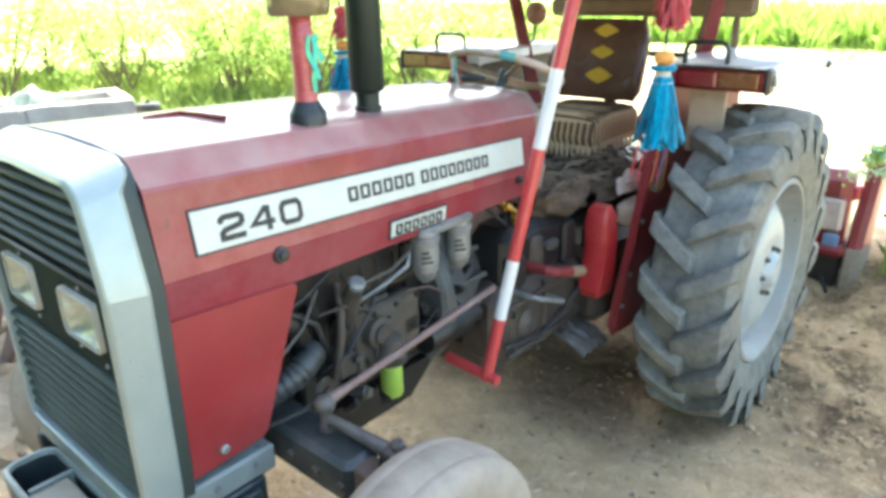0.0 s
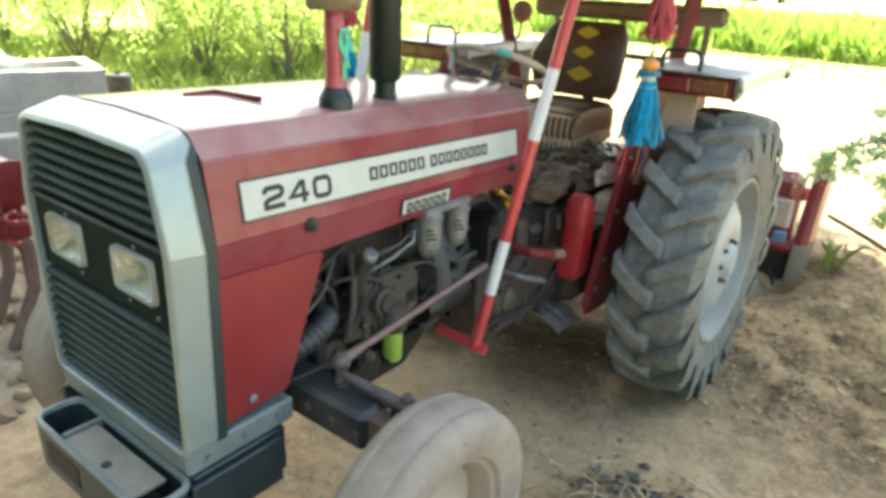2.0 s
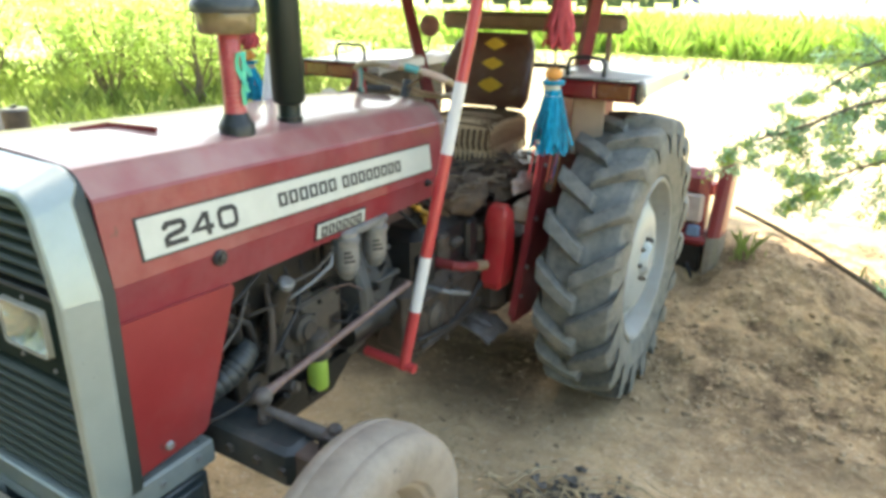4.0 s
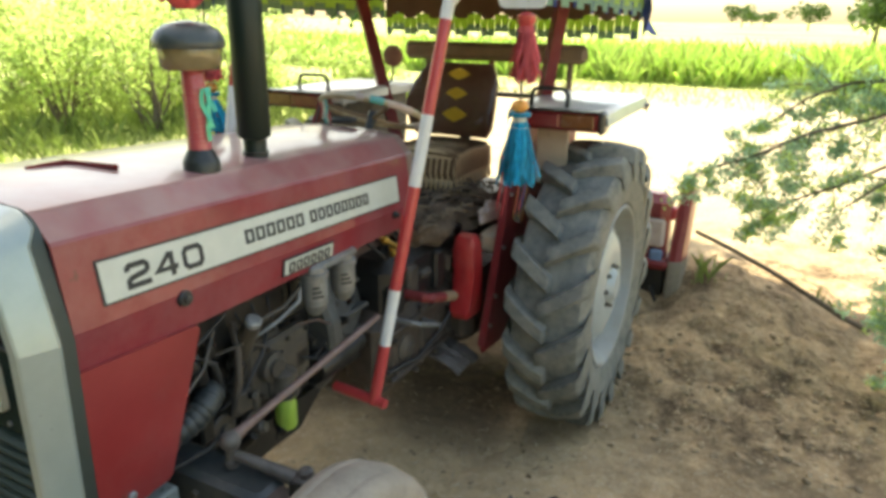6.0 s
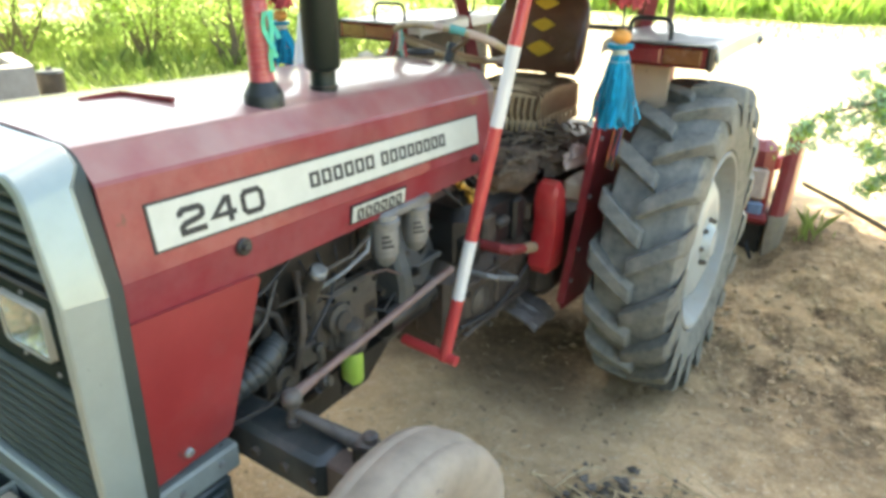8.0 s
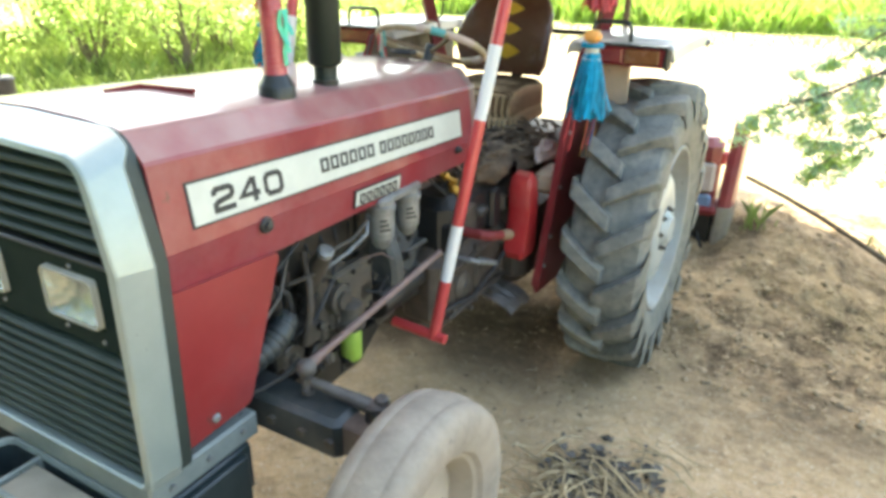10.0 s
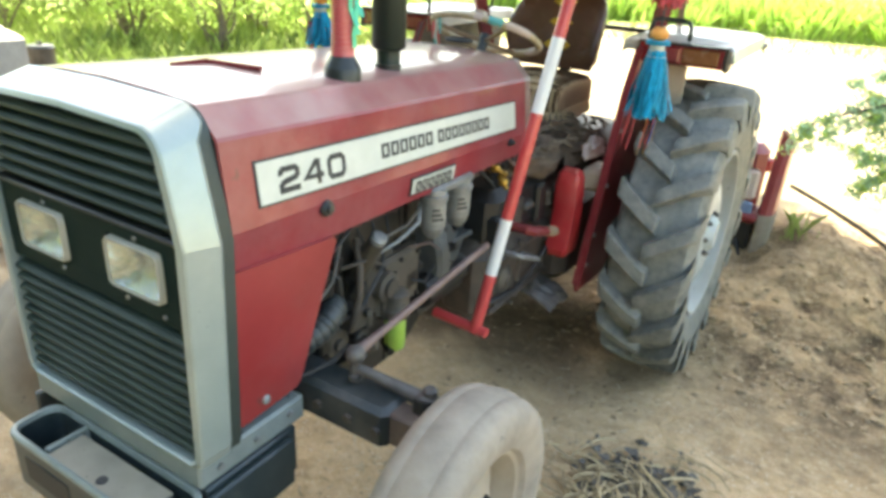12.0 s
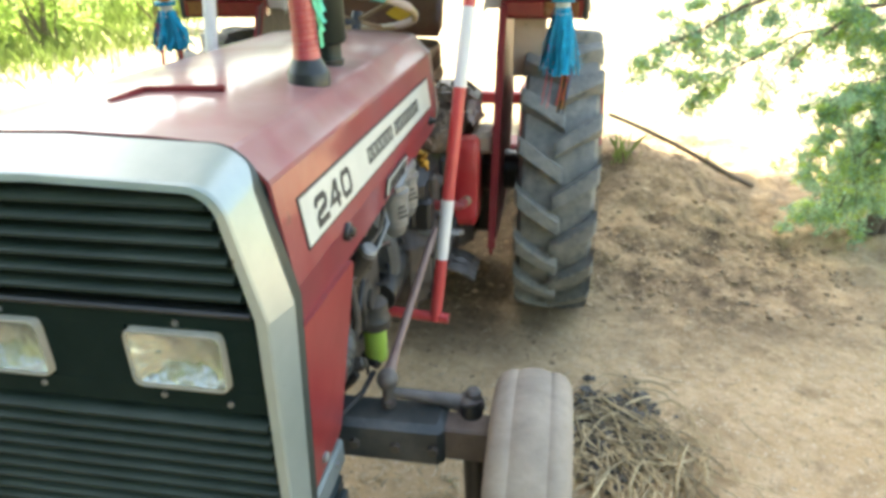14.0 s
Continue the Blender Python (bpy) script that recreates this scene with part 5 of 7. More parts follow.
for i in range(13):
    y = -0.118 + 0.031 * i
    bar = [(-0.212, -0.018), (-0.2, -0.006), (-0.14, 0.0), (-0.025, 0.002), (0.09, 0.0), (0.15, -0.006), (0.163, -0.018), (0.167, -0.06), (0.168, -0.12)]
    z = 1.1895 + 0.0145 * min(1, (y + 0.115) / 0.1)
    part("stripe", Geo().loft([[Vector((x, y - 0.003, z + d)), Vector((x, y + 0.003, z + d)), Vector((x - 0.004, y + 0.003, z + d - 0.008)), Vector((x - 0.004, y - 0.003, z + d - 0.008))] for x, d in bar]), SEAT_STRIPE, seat)
for i in range(13):
    x = -0.2 + 0.029 * i
    part("stripe", Geo().loft([[Vector((x - 0.007, y, z)), Vector((x + 0.007, y, z)), Vector((x + 0.007, y + 0.012, z)), Vector((x - 0.007, y + 0.012, z))] for y, z in ((-0.143 + 0.025 * (abs(x + 0.025) / 0.19) ** 2, 1.062), (-0.16 + 0.025 * (abs(x + 0.025) / 0.19) ** 2, 1.1), (-0.145 + 0.025 * (abs(x + 0.025) / 0.19) ** 2, 1.165))]), SEAT_STRIPE, seat)
for i in range(15):
    x = -0.208 + 0.0262 * i
    part("fringe_strand", Geo().tube([(x, -0.155, 1.075), (x + 0.004, -0.162, 1.05), (x, -0.158, 1.02)], [0.008, 0.009, 0.005], 6), SEAT_CLOTH, seat)
for i in range(10):
    y = -0.12 + 0.042 * i
    part("fringe_strand", Geo().tube([(0.166, y, 1.075), (0.174, y + 0.003, 1.04), (0.171, y, 1.015)], [0.008, 0.009, 0.005], 6), SEAT_CLOTH, seat)
part("seat_pan", Geo().box((-0.2, -0.12, 0.985), (0.15, 0.27, 1.035), bevel=0.02), BLACK, seat)
part("seat_frame", Geo().box((-0.12, -0.05, 0.86), (0.12, 0.25, 0.99), bevel=0.03), BLACK, seat)
g = Geo()
rings = []
for t in range(9):
    z = lerp(1.215, 1.575, t / 8)
    w = 0.222 - 0.012 * (t / 8) - (0.035 * max(0, t / 8 - 0.8) / 0.2) - (0.02 if t == 0 else 0)
    y = 0.26 + 0.09 * (t / 8)
    th = 0.045 if 0 < t < 8 else 0.025
    sag = 0.085 * max(0.0, 1 - abs(t - 3.5) / 4.5)
    rings.append([Vector((-0.035 - (sag if math.cos(a) < -0.2 else 0.0) + w * math.copysign(abs(math.cos(a)) ** 0.4, math.cos(a)) + 0.006 * math.sin(9 * z + 3 * a), y + th * math.copysign(abs(math.sin(a)) ** 0.7, math.sin(a)) + 0.02 * (math.cos(a)) ** 2 * -1 + 0.006 * math.sin(23 * z + 2.5 * math.cos(a)) * math.sin(a), z)) for a in (2 * math.pi * j / 28 for j in range(28))])
g.loft(rings)
back = part("backrest", g, LEATHER, tractor, "brown leatherette backrest with yellow diamonds", smooth=50)
for z in (1.325, 1.43, 1.525):
    y = 0.26 + 0.09 * (z - 1.215) / 0.36 - 0.052
    wd, hh = 0.068 if z < 1.4 else 0.06, 0.037 if z < 1.4 else 0.03
    q = [Vector((wd * math.cos(a) * (0.8 if i % 2 else 1.0) - 0.025, y - 0.007 + 0.2 * 0, z + hh * math.sin(a) * (0.8 if i % 2 else 1.0))) for i, a in enumerate(2 * math.pi * j / 8 for j in range(8))]
    part("diamond", Geo().prism(q, (0, 0.02, 0)), YELLOW_CLOTH, back, "yellow diamond patch")
part("back_stay", Geo().box((-0.03, 0.31, 0.98), (0.03, 0.33, 1.3), bevel=0.006), BLACK, back)

# controls and steps beside the gearbox
g = Geo().tube([(0.3, -0.845, 0.785), (0.4, -0.845, 0.785), (0.42, -0.825, 0.78), (0.42, -0.64, 0.722)], 0.019, 10)
pedal = part("clutch_pedal", g, DARK_RED, tractor, "worn red pedal bar")
part("pedal_tip", Geo().tube([(0.42, -0.72, 0.747), (0.42, -0.63, 0.72)], 0.021, 10), WOOD, pedal)
part("step_rod", Geo().tube([(0.25, -0.935, 0.715), (0.4, -0.93, 0.712), (0.42, -0.91, 0.705), (0.42, -0.76, 0.642), (0.3, -0.74, 0.64)], 0.01, 10), ALU, tractor, "bare steel step rod")
g = Geo()
rings = []
for i in range(13):
    y = lerp(-0.635, -0.435, i / 12)
    drop = 0.03 * abs(i / 12 - 0.35) + 0.004 * math.sin(5.1 * i)
    row = [(0.3, 0.43 - 0.4 * drop), (0.345, 0.425 - drop), (0.385, 0.412 - drop + 0.008 * math.sin(2.3 * i)), (0.425, 0.395 - drop), (0.452, 0.372 - 1.4 * drop + 0.005 * math.sin(3.7 * i + 1))]
    rings.append([Vector((x, y, z)) for x, z in row] + [Vector((x - 0.003, y, z - 0.008)) for x, z in row[::-1]])
g.loft(rings)
g.tube([(0.27, -0.54, 0.45), (0.32, -0.54, 0.432), (0.345, -0.54, 0.418)], 0.014, 8)
part("foot_plate", g, STEEL_DUST, tractor, "bent grey foot plate", smooth=0)
part("side_casting", Geo().box((0.1, -1.02, 0.4), (0.33, -0.4, 0.74), bevel=0.06), GEAR_BROWN, gearbox, "dusty brown casting")
for z in (0.47, 0.665):
    part("casting_rib", Geo().box((0.32, -0.98, z - 0.012), (0.345, -0.46, z + 0.012), bevel=0.008), GEAR_BROWN, gearbox)
part("casting_rib", Geo().box((0.32, -0.76, 0.44), (0.343, -0.735, 0.7), bevel=0.008), GEAR_BROWN, gearbox)
for y, z in ((-0.95, 0.5), (-0.95, 0.63), (-0.8, 0.44), (-0.69, 0.6), (-0.52, 0.5), (-0.52, 0.63), (-0.62, 0.44)):
    part("bolt", Geo().lathe([(-0.01, 0.012), (0.012, 0.012), (0.012, 0.001)], Matrix.Translation((0.335, y, z)), 6), IRON_PALE, gearbox, smooth=0)
part("cover_disc", Geo().lathe([(-0.01, 0.062), (0.006, 0.06), (0.01, 0.05), (0.02, 0.022), (0.026, 0.02), (0.026, 0.001)], Matrix.Translation((0.33, -0.865, 0.565)), 24), IRON_PALE, gearbox, "round bolted inspection cover")
part("hydraulic_pipe", Geo().tube([(0.345, -1.02, 0.53), (0.352, -0.8, 0.5), (0.35, -0.62, 0.54), (0.36, -0.5, 0.62), (0.35, -0.42, 0.72)], 0.008, 8), WIRE, gearbox, "oily hydraulic pipe")
rng = random.Random(90)
g = Geo()
for _ in range(90):
    x, y, z = rng.uniform(0.1, 0.36), rng.uniform(-0.72, -0.02), rng.uniform(1.0, 1.06)
    a, l = rng.uniform(-0.9, 0.9), rng.uniform(0.05, 0.16)
    d = Vector((math.sin(a), math.cos(a), rng.uniform(-0.5, 0.3))) * l
    g.tube([Vector((x, y, z)) - d / 2, Vector((x, y, z + 0.012)), Vector((x, y, z)) + d / 2], rng.uniform(0.003, 0.008), 5)
thing("dry_twigs", (0.23, -0.4, 1.0), "dry brown twigs stuffed under the tractor seat", "twigs", kind="stuff", geo=g, material=BARK, smooth=0)
g = Geo()
q = [(-0.545, 0.6), (-0.53, 0.57), (-0.42, 0.56), (-0.405, 0.59), (-0.41, 0.82), (-0.43, 0.91), (-0.46, 0.94), (-0.5, 0.93), (-0.52, 0.88), (-0.505, 0.76), (-0.52, 0.68)]
g.loft([[Vector((x, lerp(-0.45, y, k), lerp(0.75, z, k))) for y, z in q] for x, k in ((0.355, 0.9), (0.368, 1.0), (0.435, 1.0), (0.448, 0.9))])
part("red_tank", g, BRIGHT_RED, tractor, "bright red moulded tank beside the fender")
part("tan_cover", Geo().box((0.4, -0.36, 0.82), (0.5, -0.2, 0.92), bevel=0.02), TAN_PAINT, tractor, "tan canvas bag by the fender")



def heap(cx, cy, cz, rx, ry, rz, seed):
    """A crumpled lump of cloth."""
    g = Geo().ball((0, 0, 0), 1.0, 22)
    out = []
    for p in g.v:
        p = Vector(p)
        k = 1 + 0.55 * noise.noise(p * 2.2 + Vector((seed, 0, 0))) + 0.25 * noise.noise(p * 5 + Vector((0, seed, 0)))
        out.append((cx + p.x * rx * k, cy + p.y * ry * k, max(cz - 0.5 * rz, cz + p.z * rz * k)))
    g.v = out
    return g


part("sacking", heap(0.23, -0.56, 0.96, 0.11, 0.2, 0.1, 3.1), RAG_BROWN, tractor, "dirty brown sacking under the seat", smooth=50)
part("sacking", heap(0.27, -0.2, 0.94, 0.12, 0.17, 0.06, 8.4), RAG_BROWN, tractor, "dirty brown sacking under the seat", smooth=50)
part("pale_cloth", heap(0.4, -0.24, 0.97, 0.035, 0.09, 0.05, 5.2), RAG_PALE, tractor, "faded pink cloth by the fender", smooth=50)

# ---- fenders ----
for s in (1, -1):
    off = -0.035 if s < 0 else 0.0
    X = lambda v: s * v + off
    q = [(-0.13, 1.43), (-0.2, 1.40), (-0.285, 1.24), (-0.35, 1.05), (-0.445, 0.75), (-0.55, 0.48), (-0.52, 0.43), (-0.2, 0.4), (0.3, 0.44), (0.55, 0.8), (0.62, 1.2), (0.62, 1.43)]
    # left fender browned: shade on its inner face is put into the colour
    fender = part("fender", Geo().loft([[Vector((X(x), y, z)) for y, z in q] for x in (0.503, 0.512)]), DARK_RED if s > 0 else GEAR_BROWN, tractor, "dark red rear fender" if s > 0 else "rear fender, brown colour painting the shade on its inner face")
    edge = [(-0.19, 1.405), (-0.285, 1.24), (-0.35, 1.05), (-0.445, 0.75), (-0.548, 0.475)]
    part("front_flange", Geo().loft([[Vector((X(0.496), y, z)), Vector((X(0.528), y - 0.004, z)), Vector((X(0.528), y + 0.008, z)), Vector((X(0.496), y + 0.012, z))] for y, z in edge]), DARK_RED, fender)
    for y, z in ((-0.28, 1.08), (-0.35, 0.86), (-0.42, 0.66), (-0.47, 0.54)):
        m = Matrix.Translation((X(0.512), y, z)) @ Matrix.Diagonal((s, 1, 1, 1))
        part("bolt", Geo().lathe([(0, 0.01), (0.012, 0.009), (0.012, 0.001)], m, 6), GREY_METAL, fender, smooth=0)
    g = Geo()
    rows = []
    for y, z in ((-0.125, 1.40), (-0.13, 1.425), (-0.11, 1.438), (0.2, 1.446), (0.55, 1.446), (0.61, 1.44), (0.63, 1.42), (0.63, 1.39)):
        rows.append([Vector((X(x), y, z - d)) for x, d in ((0.42, 0.04), (0.425, 0.012), (0.44, 0.0), (0.65, -0.004), (0.84, 0.0), (0.865, 0.012), (0.872, 0.05))])
    inner = [[p + Vector((0, 0, -0.012)) for p in r] for r in rows]
    g.loft(rows, closed=False)
    g.loft(inner, closed=False)
    part("top_plate", g, FENDER_WHITE, fender, "pale fender top, bright glare put into its colour")
    part("corner_lamp", Geo().box((min(X(0.80), X(0.885)), 0.56, 1.375), (max(X(0.80), X(0.885)), 0.635, 1.408), bevel=0.012), BLACK, fender)
    if s > 0:
        part("skirt", Geo().box((min(X(0.55), X(0.69)), -0.09, 1.1), (max(X(0.55), X(0.69)), -0.075, 1.4), bevel=0.004), TAN_PAINT, fender, "dusty tan mudguard stay")
    a, b = 0.498, 0.848 if s > 0 else 0.895
    g = Geo().box((min(X(a), X(b)), -0.165, 1.352), (max(X(a), X(b)), -0.11, 1.432), bevel=0.008)
    box = part("lamp_box", g, LENS_RED, fender, "dark red lamp bar")
    part("red_lens", Geo().box((min(X(a + 0.02), X(b - 0.18)), -0.171, 1.362), (max(X(a + 0.02), X(b - 0.18)), -0.16, 1.422), bevel=0.006), LENS_RED, box, "dull red lens")
    part("amber_lens", Geo().box((min(X(b - 0.17), X(b - 0.03)), -0.171, 1.362), (max(X(b - 0.17), X(b - 0.03)), -0.16, 1.422), bevel=0.006), AMBER, box)
    g = Geo()
    lo, hi = min(X(b - 0.012), X(b + 0.012)), max(X(b - 0.012), X(b + 0.012))
    g.box((lo, -0.175, 1.344), (hi, -0.1, 1.44), bevel=0.01)
    g.box((min(X(a), X(b)), -0.17, 1.43), (max(X(a), X(b)), -0.105, 1.438))
    part("lamp_frame", g, BLACK, box)
    h0, h1 = (0.52, 0.68) if s > 0 else (0.535, 0.715)
    part("handle", Geo().tube([(X(h0), -0.1, 1.43), (X(h0), -0.1, 1.49), (X(h0 + 0.012), -0.1, 1.512), (X(h0 + 0.03), -0.1, 1.517), (X(h1 - 0.03), -0.1, 1.517), (X(h1 - 0.012), -0.1, 1.512), (X(h1), -0.1, 1.49), (X(h1), -0.1, 1.43)], 0.009, 10), BLACK, fender, "black grab handle")
part("backboard", Geo().box((-0.53, 0.58, 1.575), (0.55, 0.635, 1.672), bevel=0.024), WOOD, tractor, "weathered wooden board behind the seat")
for x in (-0.4, 0.0, 0.45):
    part("board_stay", Geo().box((x - 0.015, 0.635, 1.4), (x + 0.015, 0.65, 1.66), bevel=0.004), WOOD, tractor)
part("drawbar_rail", Geo().tube([(-0.45, 0.6, 1.40), (0.45, 0.6, 1.40)], 0.014, 8), BLACK, tractor)
lamp = part("work_lamp", Geo().ball((-0.43, 0.3, 1.6), 0.058, 18, (1, 0.75, 1)), LAMP_DUSTY, tractor, "round dull red work lamp")
part("lamp_stay", Geo().tube([(-0.43, 0.3, 1.545), (-0.44, 0.3, 1.47), (-0.49, 0.3, 1.44)], 0.006, 7), BLACK, lamp)

# ---- canopy on posts ----
canopy = part("canopy_frame", Geo().tube([(0.74, -0.85, 2.03), (0.74, 0.75, 2.0), (-0.74, 0.75, 2.0), (-0.74, -0.85, 2.03), (0.74, -0.85, 2.03)], 0.016, 8), DARK_RED, tractor, "cloth sunshade with bright fringe on striped posts")
POLE = (0.387, -1.176, 0.51, -0.846)
SHADE = (-5.62, 6.04, 14.0)
BOUGHS = [
    ((3.0, 0.98, 1.45), (1.2, 0.42, 1.12), 0.18, 0.02, 34),
    ((3.0, 0.98, 1.6), (1.42, 0.6, 1.36), 0.16, 0.02, 24),
    ((2.95, 1.0, 1.2), (1.48, 0.6, 0.9), 0.16, 0.018, 24),
    ((2.95, 1.0, 1.35), (1.8, 0.5, 1.05), 0.16, 0.018, 25),
    ((2.9, 1.0, 1.1), (2.1, 0.55, 0.62), 0.14, 0.016, 24),
    ((2.85, 1.02, 0.9), (2.32, 0.7, 0.22), 0.12, 0.014, 24),
    ((2.9, 1.0, 0.9), (2.6, 0.4, 0.5), 0.12, 0.014, 22),
    ((2.95, 1.0, 1.3), (2.35, 0.45, 0.95), 0.12, 0.016, 31),
    ((3.0, 0.98, 1.6), (1.9, 0.9, 1.45), 0.16, 0.018, 19),
    ((2.9, 1.0, 1.2), (2.1, 0.45, 0.85), 0.12, 0.016, 28),
    ((2.9, 1.0, 1.0), (2.3, 0.5, 0.6), 0.12, 0.016, 31),
    ((2.8, 1.04, 0.7), (2.45, 0.8, 0.3), 0.08, 0.012, 25),
    ((2.75, 1.05, 0.55), (2.3, 0.95, 0.12), 0.06, 0.01, 22),
    ((2.75, 1.05, 0.5), (2.55, 1.0, 0.1), 0.05, 0.01, 20),
    ((3.0, 0.98, 1.7), (2.4, 1.2, 1.4), 0.16, 0.018, 22),
    ((3.0, 0.98, 1.6), (2.5, 0.5, 1.25), 0.12, 0.016, 28),
]


def pole_at(s, z):
    t = (z - 0.52) / 1.4
    if s < 0:
        return Vector((-0.375, lerp(POLE[1], POLE[3], t) - 0.012, z))
    return Vector((lerp(POLE[0], POLE[2], t), lerp(POLE[1], POLE[3], t), z))


for s in (1, -1):
    cuts = [(0.50, 0.713, POLE_RED), (0.713, 0.908, WHITE_PAINT), (0.908, 1.258, POLE_RED), (1.258, 1.492 if s > 0 else 1.54, WHITE_PAINT), (1.492 if s > 0 else 1.54, 1.79, POLE_RED), (1.79, 2.03, WHITE_PAINT)]
    for a, b, mat in cuts:
        part("post_band", Geo().tube([pole_at(s, a), pole_at(s, b)], 0.0205 if mat is POLE_RED else 0.0207, 18), mat, canopy, "red painted post" if mat is POLE_RED else "white painted band of a post")
    foot = pole_at(s, 0.515)
    part("post_foot", Geo().tube([foot + Vector((s * 0.045, 0, -0.006)), foot + Vector((-s * 0.17, 0, 0.008))], 0.0185, 14), POLE_RED, canopy, "red cross foot of a post")
    part("post_brace", Geo().tube([pole_at(s, 1.82), pole_at(s, 1.82) + Vector((s * 0.02, 0.3, 0.2))], 0.012, 8), WHITE_PAINT, canopy)
    lean = 0.52 if s > 0 else 0.66
    base = 0.43 if s > 0 else 0.485
    low = 1.40 if s > 0 else 1.15
    g = Geo().tube([(s * lerp(base, lean, (low - 1.4) / 0.61), 0.3, low), (s * lean, 0.3, 2.01)], 0.04, 4)
    part("rear_post", g, DARK_RED, canopy, "dark red rear post", smooth=0)
g = Geo()
rows = []
for i in range(13):
    y = lerp(-0.86, 0.76, i / 12)
    rows.append([Vector((lerp(-0.76, 0.76, j / 12), y, 2.03 - 0.03 * i / 12 + 0.1 * math.sin(math.pi * j / 12) - 0.012 * abs(math.sin(i * 1.7 + j)))) for j in range(13)])
g.loft(rows, closed=False)
g.loft([[p + Vector((0, 0, 0.006)) for p in r] for r in rows], closed=False)
part("canopy_cloth", g, CLOTH_BROWN, canopy, "brown canopy cloth")


def valance(a, b, drop, waves):
    """A hanging cloth strip with a pointed lower edge, then a fringe of small flaps and strands."""
    a, b = Vector(a), Vector(b)
    n = waves * 4
    up, low = [], []
    for i in range(n + 1):
        p = a.lerp(b, i / n)
        up.append(p)
        saw = abs((i % 4) - 2) / 2
        low.append(p + Vector((0, 0, -drop - 0.045 * saw)))
    out = (b - a).cross(Vector((0, 0, 1))).normalized() * 0.004
    g = Geo().loft([up, low], closed=False)
    g.loft([[p + out for p in up], [p + out for p in low]], closed=False)
    part("valance", g, CLOTH_BROWN, canopy, "brown zigzag valance")
    way = (b - a).normalized()
    for i in range(waves * 4):
        p = a.lerp(b, (i + 0.5) / (waves * 4))
        z = p.z - drop - 0.045 * abs(((i + 0.5) % 4) - 2) / 2
        w = (b - a).length / (waves * 4) * 0.5
        flap = Geo().loft([[p + way * -w + Vector((0, 0, z - p.z)), p + way * w + Vector((0, 0, z - p.z)), p + way * w + out + Vector((0, 0, z - p.z)), p + way * -w + out + Vector((0, 0, z - p.z))], [p + way * -w * 0.9 + Vector((0, 0, z - p.z - 0.055)), p + way * w * 0.9 + Vector((0, 0, z - p.z - 0.055)), p + way * w * 0.9 + out + Vector((0, 0, z - p.z - 0.055)), p + way * -w * 0.9 + out + Vector((0, 0, z - p.z - 0.055))]])
        part("fringe_flap", flap, FRINGE_LIME, canopy, smooth=0)
        hem = Geo()
        lo = z - p.z - 0.05
        hem.loft([[p + way * e * w * c + out * 0.5 * d + Vector((0, 0, h)) for e, d in ((-1, 1), (1, 1), (1, 1.6), (-1, 1.6))] for h, c in ((lo, 0.9), (lo - 0.03, 1.0), (lo - 0.045, 0.95))])
        part("fringe_hem", hem, FRINGE_EDGE, canopy, smooth=0)
        if i % 5 == 0:
            q = p + way * w * 0.4
            part("fringe_strand", Geo().tube([q + Vector((0, 0, lo)), q + way * 0.004 * math.sin(i * 3) + Vector((0, 0, lo - 0.05 - 0.02 * ((i * 7) % 4) / 3))], 0.006, 4), FRINGE_BLUE, canopy, smooth=0)


valance((0.76, 0.76, 1.99), (-0.76, 0.76, 1.99), 0.16, 9)
valance((0.77, -0.86, 2.02), (0.77, 0.76, 1.99), 0.05, 9)
valance((-0.77, 0.76, 1.99), (-0.77, -0.86, 2.02), 0.07, 9)

g = Geo()
rings = []
for i in range(7):
    t = i / 6
    rings.append([Vector((0.77 + 0.05 * t + 0.03 * math.sin(4 * t + 0.8 * j), 0.7 + 0.03 * j + 0.02 * math.sin(3 * t + j), 1.97 - 0.24 * t - 0.02 * math.sin(2.2 * j))) for j in range(5)])
g.loft(rings, closed=False)
g.loft([[p + Vector((0.004, 0, 0)) for p in r] for r in rings], closed=False)
part("navy_cloth", g, FRINGE_BLUE, canopy, "navy cloth corner hanging from the sunshade", smooth=60)


# ---- tassels ----
def strand_bunch(x, y, z_top, z_low, r_top, r_low, n, seed, wide=0.006):
    rng, g = random.Random(seed), Geo()
    for i in range(n):
        a, k = rng.uniform(0, 6.283), math.sqrt(rng.random())
        low = z_low + 0.03 * rng.random() * (1 if rng.random() < 0.8 else 2)
        pts = []
        for t in (0.0, 0.3, 0.65, 1.0):
            rr = lerp(r_top, r_low, t ** 0.8) * k
            pts.append(Vector((x + rr * math.cos(a) + 0.011 * t * math.sin(5 * t + i), y + rr * math.sin(a) + 0.011 * t * math.cos(4 * t + i), lerp(z_top, low, t))))
        side = Vector((math.cos(a + 1.3), math.sin(a + 1.3), 0)) * wide * rng.uniform(0.5, 1)
        g.loft([[p - side, p + side, p + side + Vector((0.0008, 0.0008, 0)), p - side + Vector((0.0008, 0.0008, 0))] for p in pts])
    return g


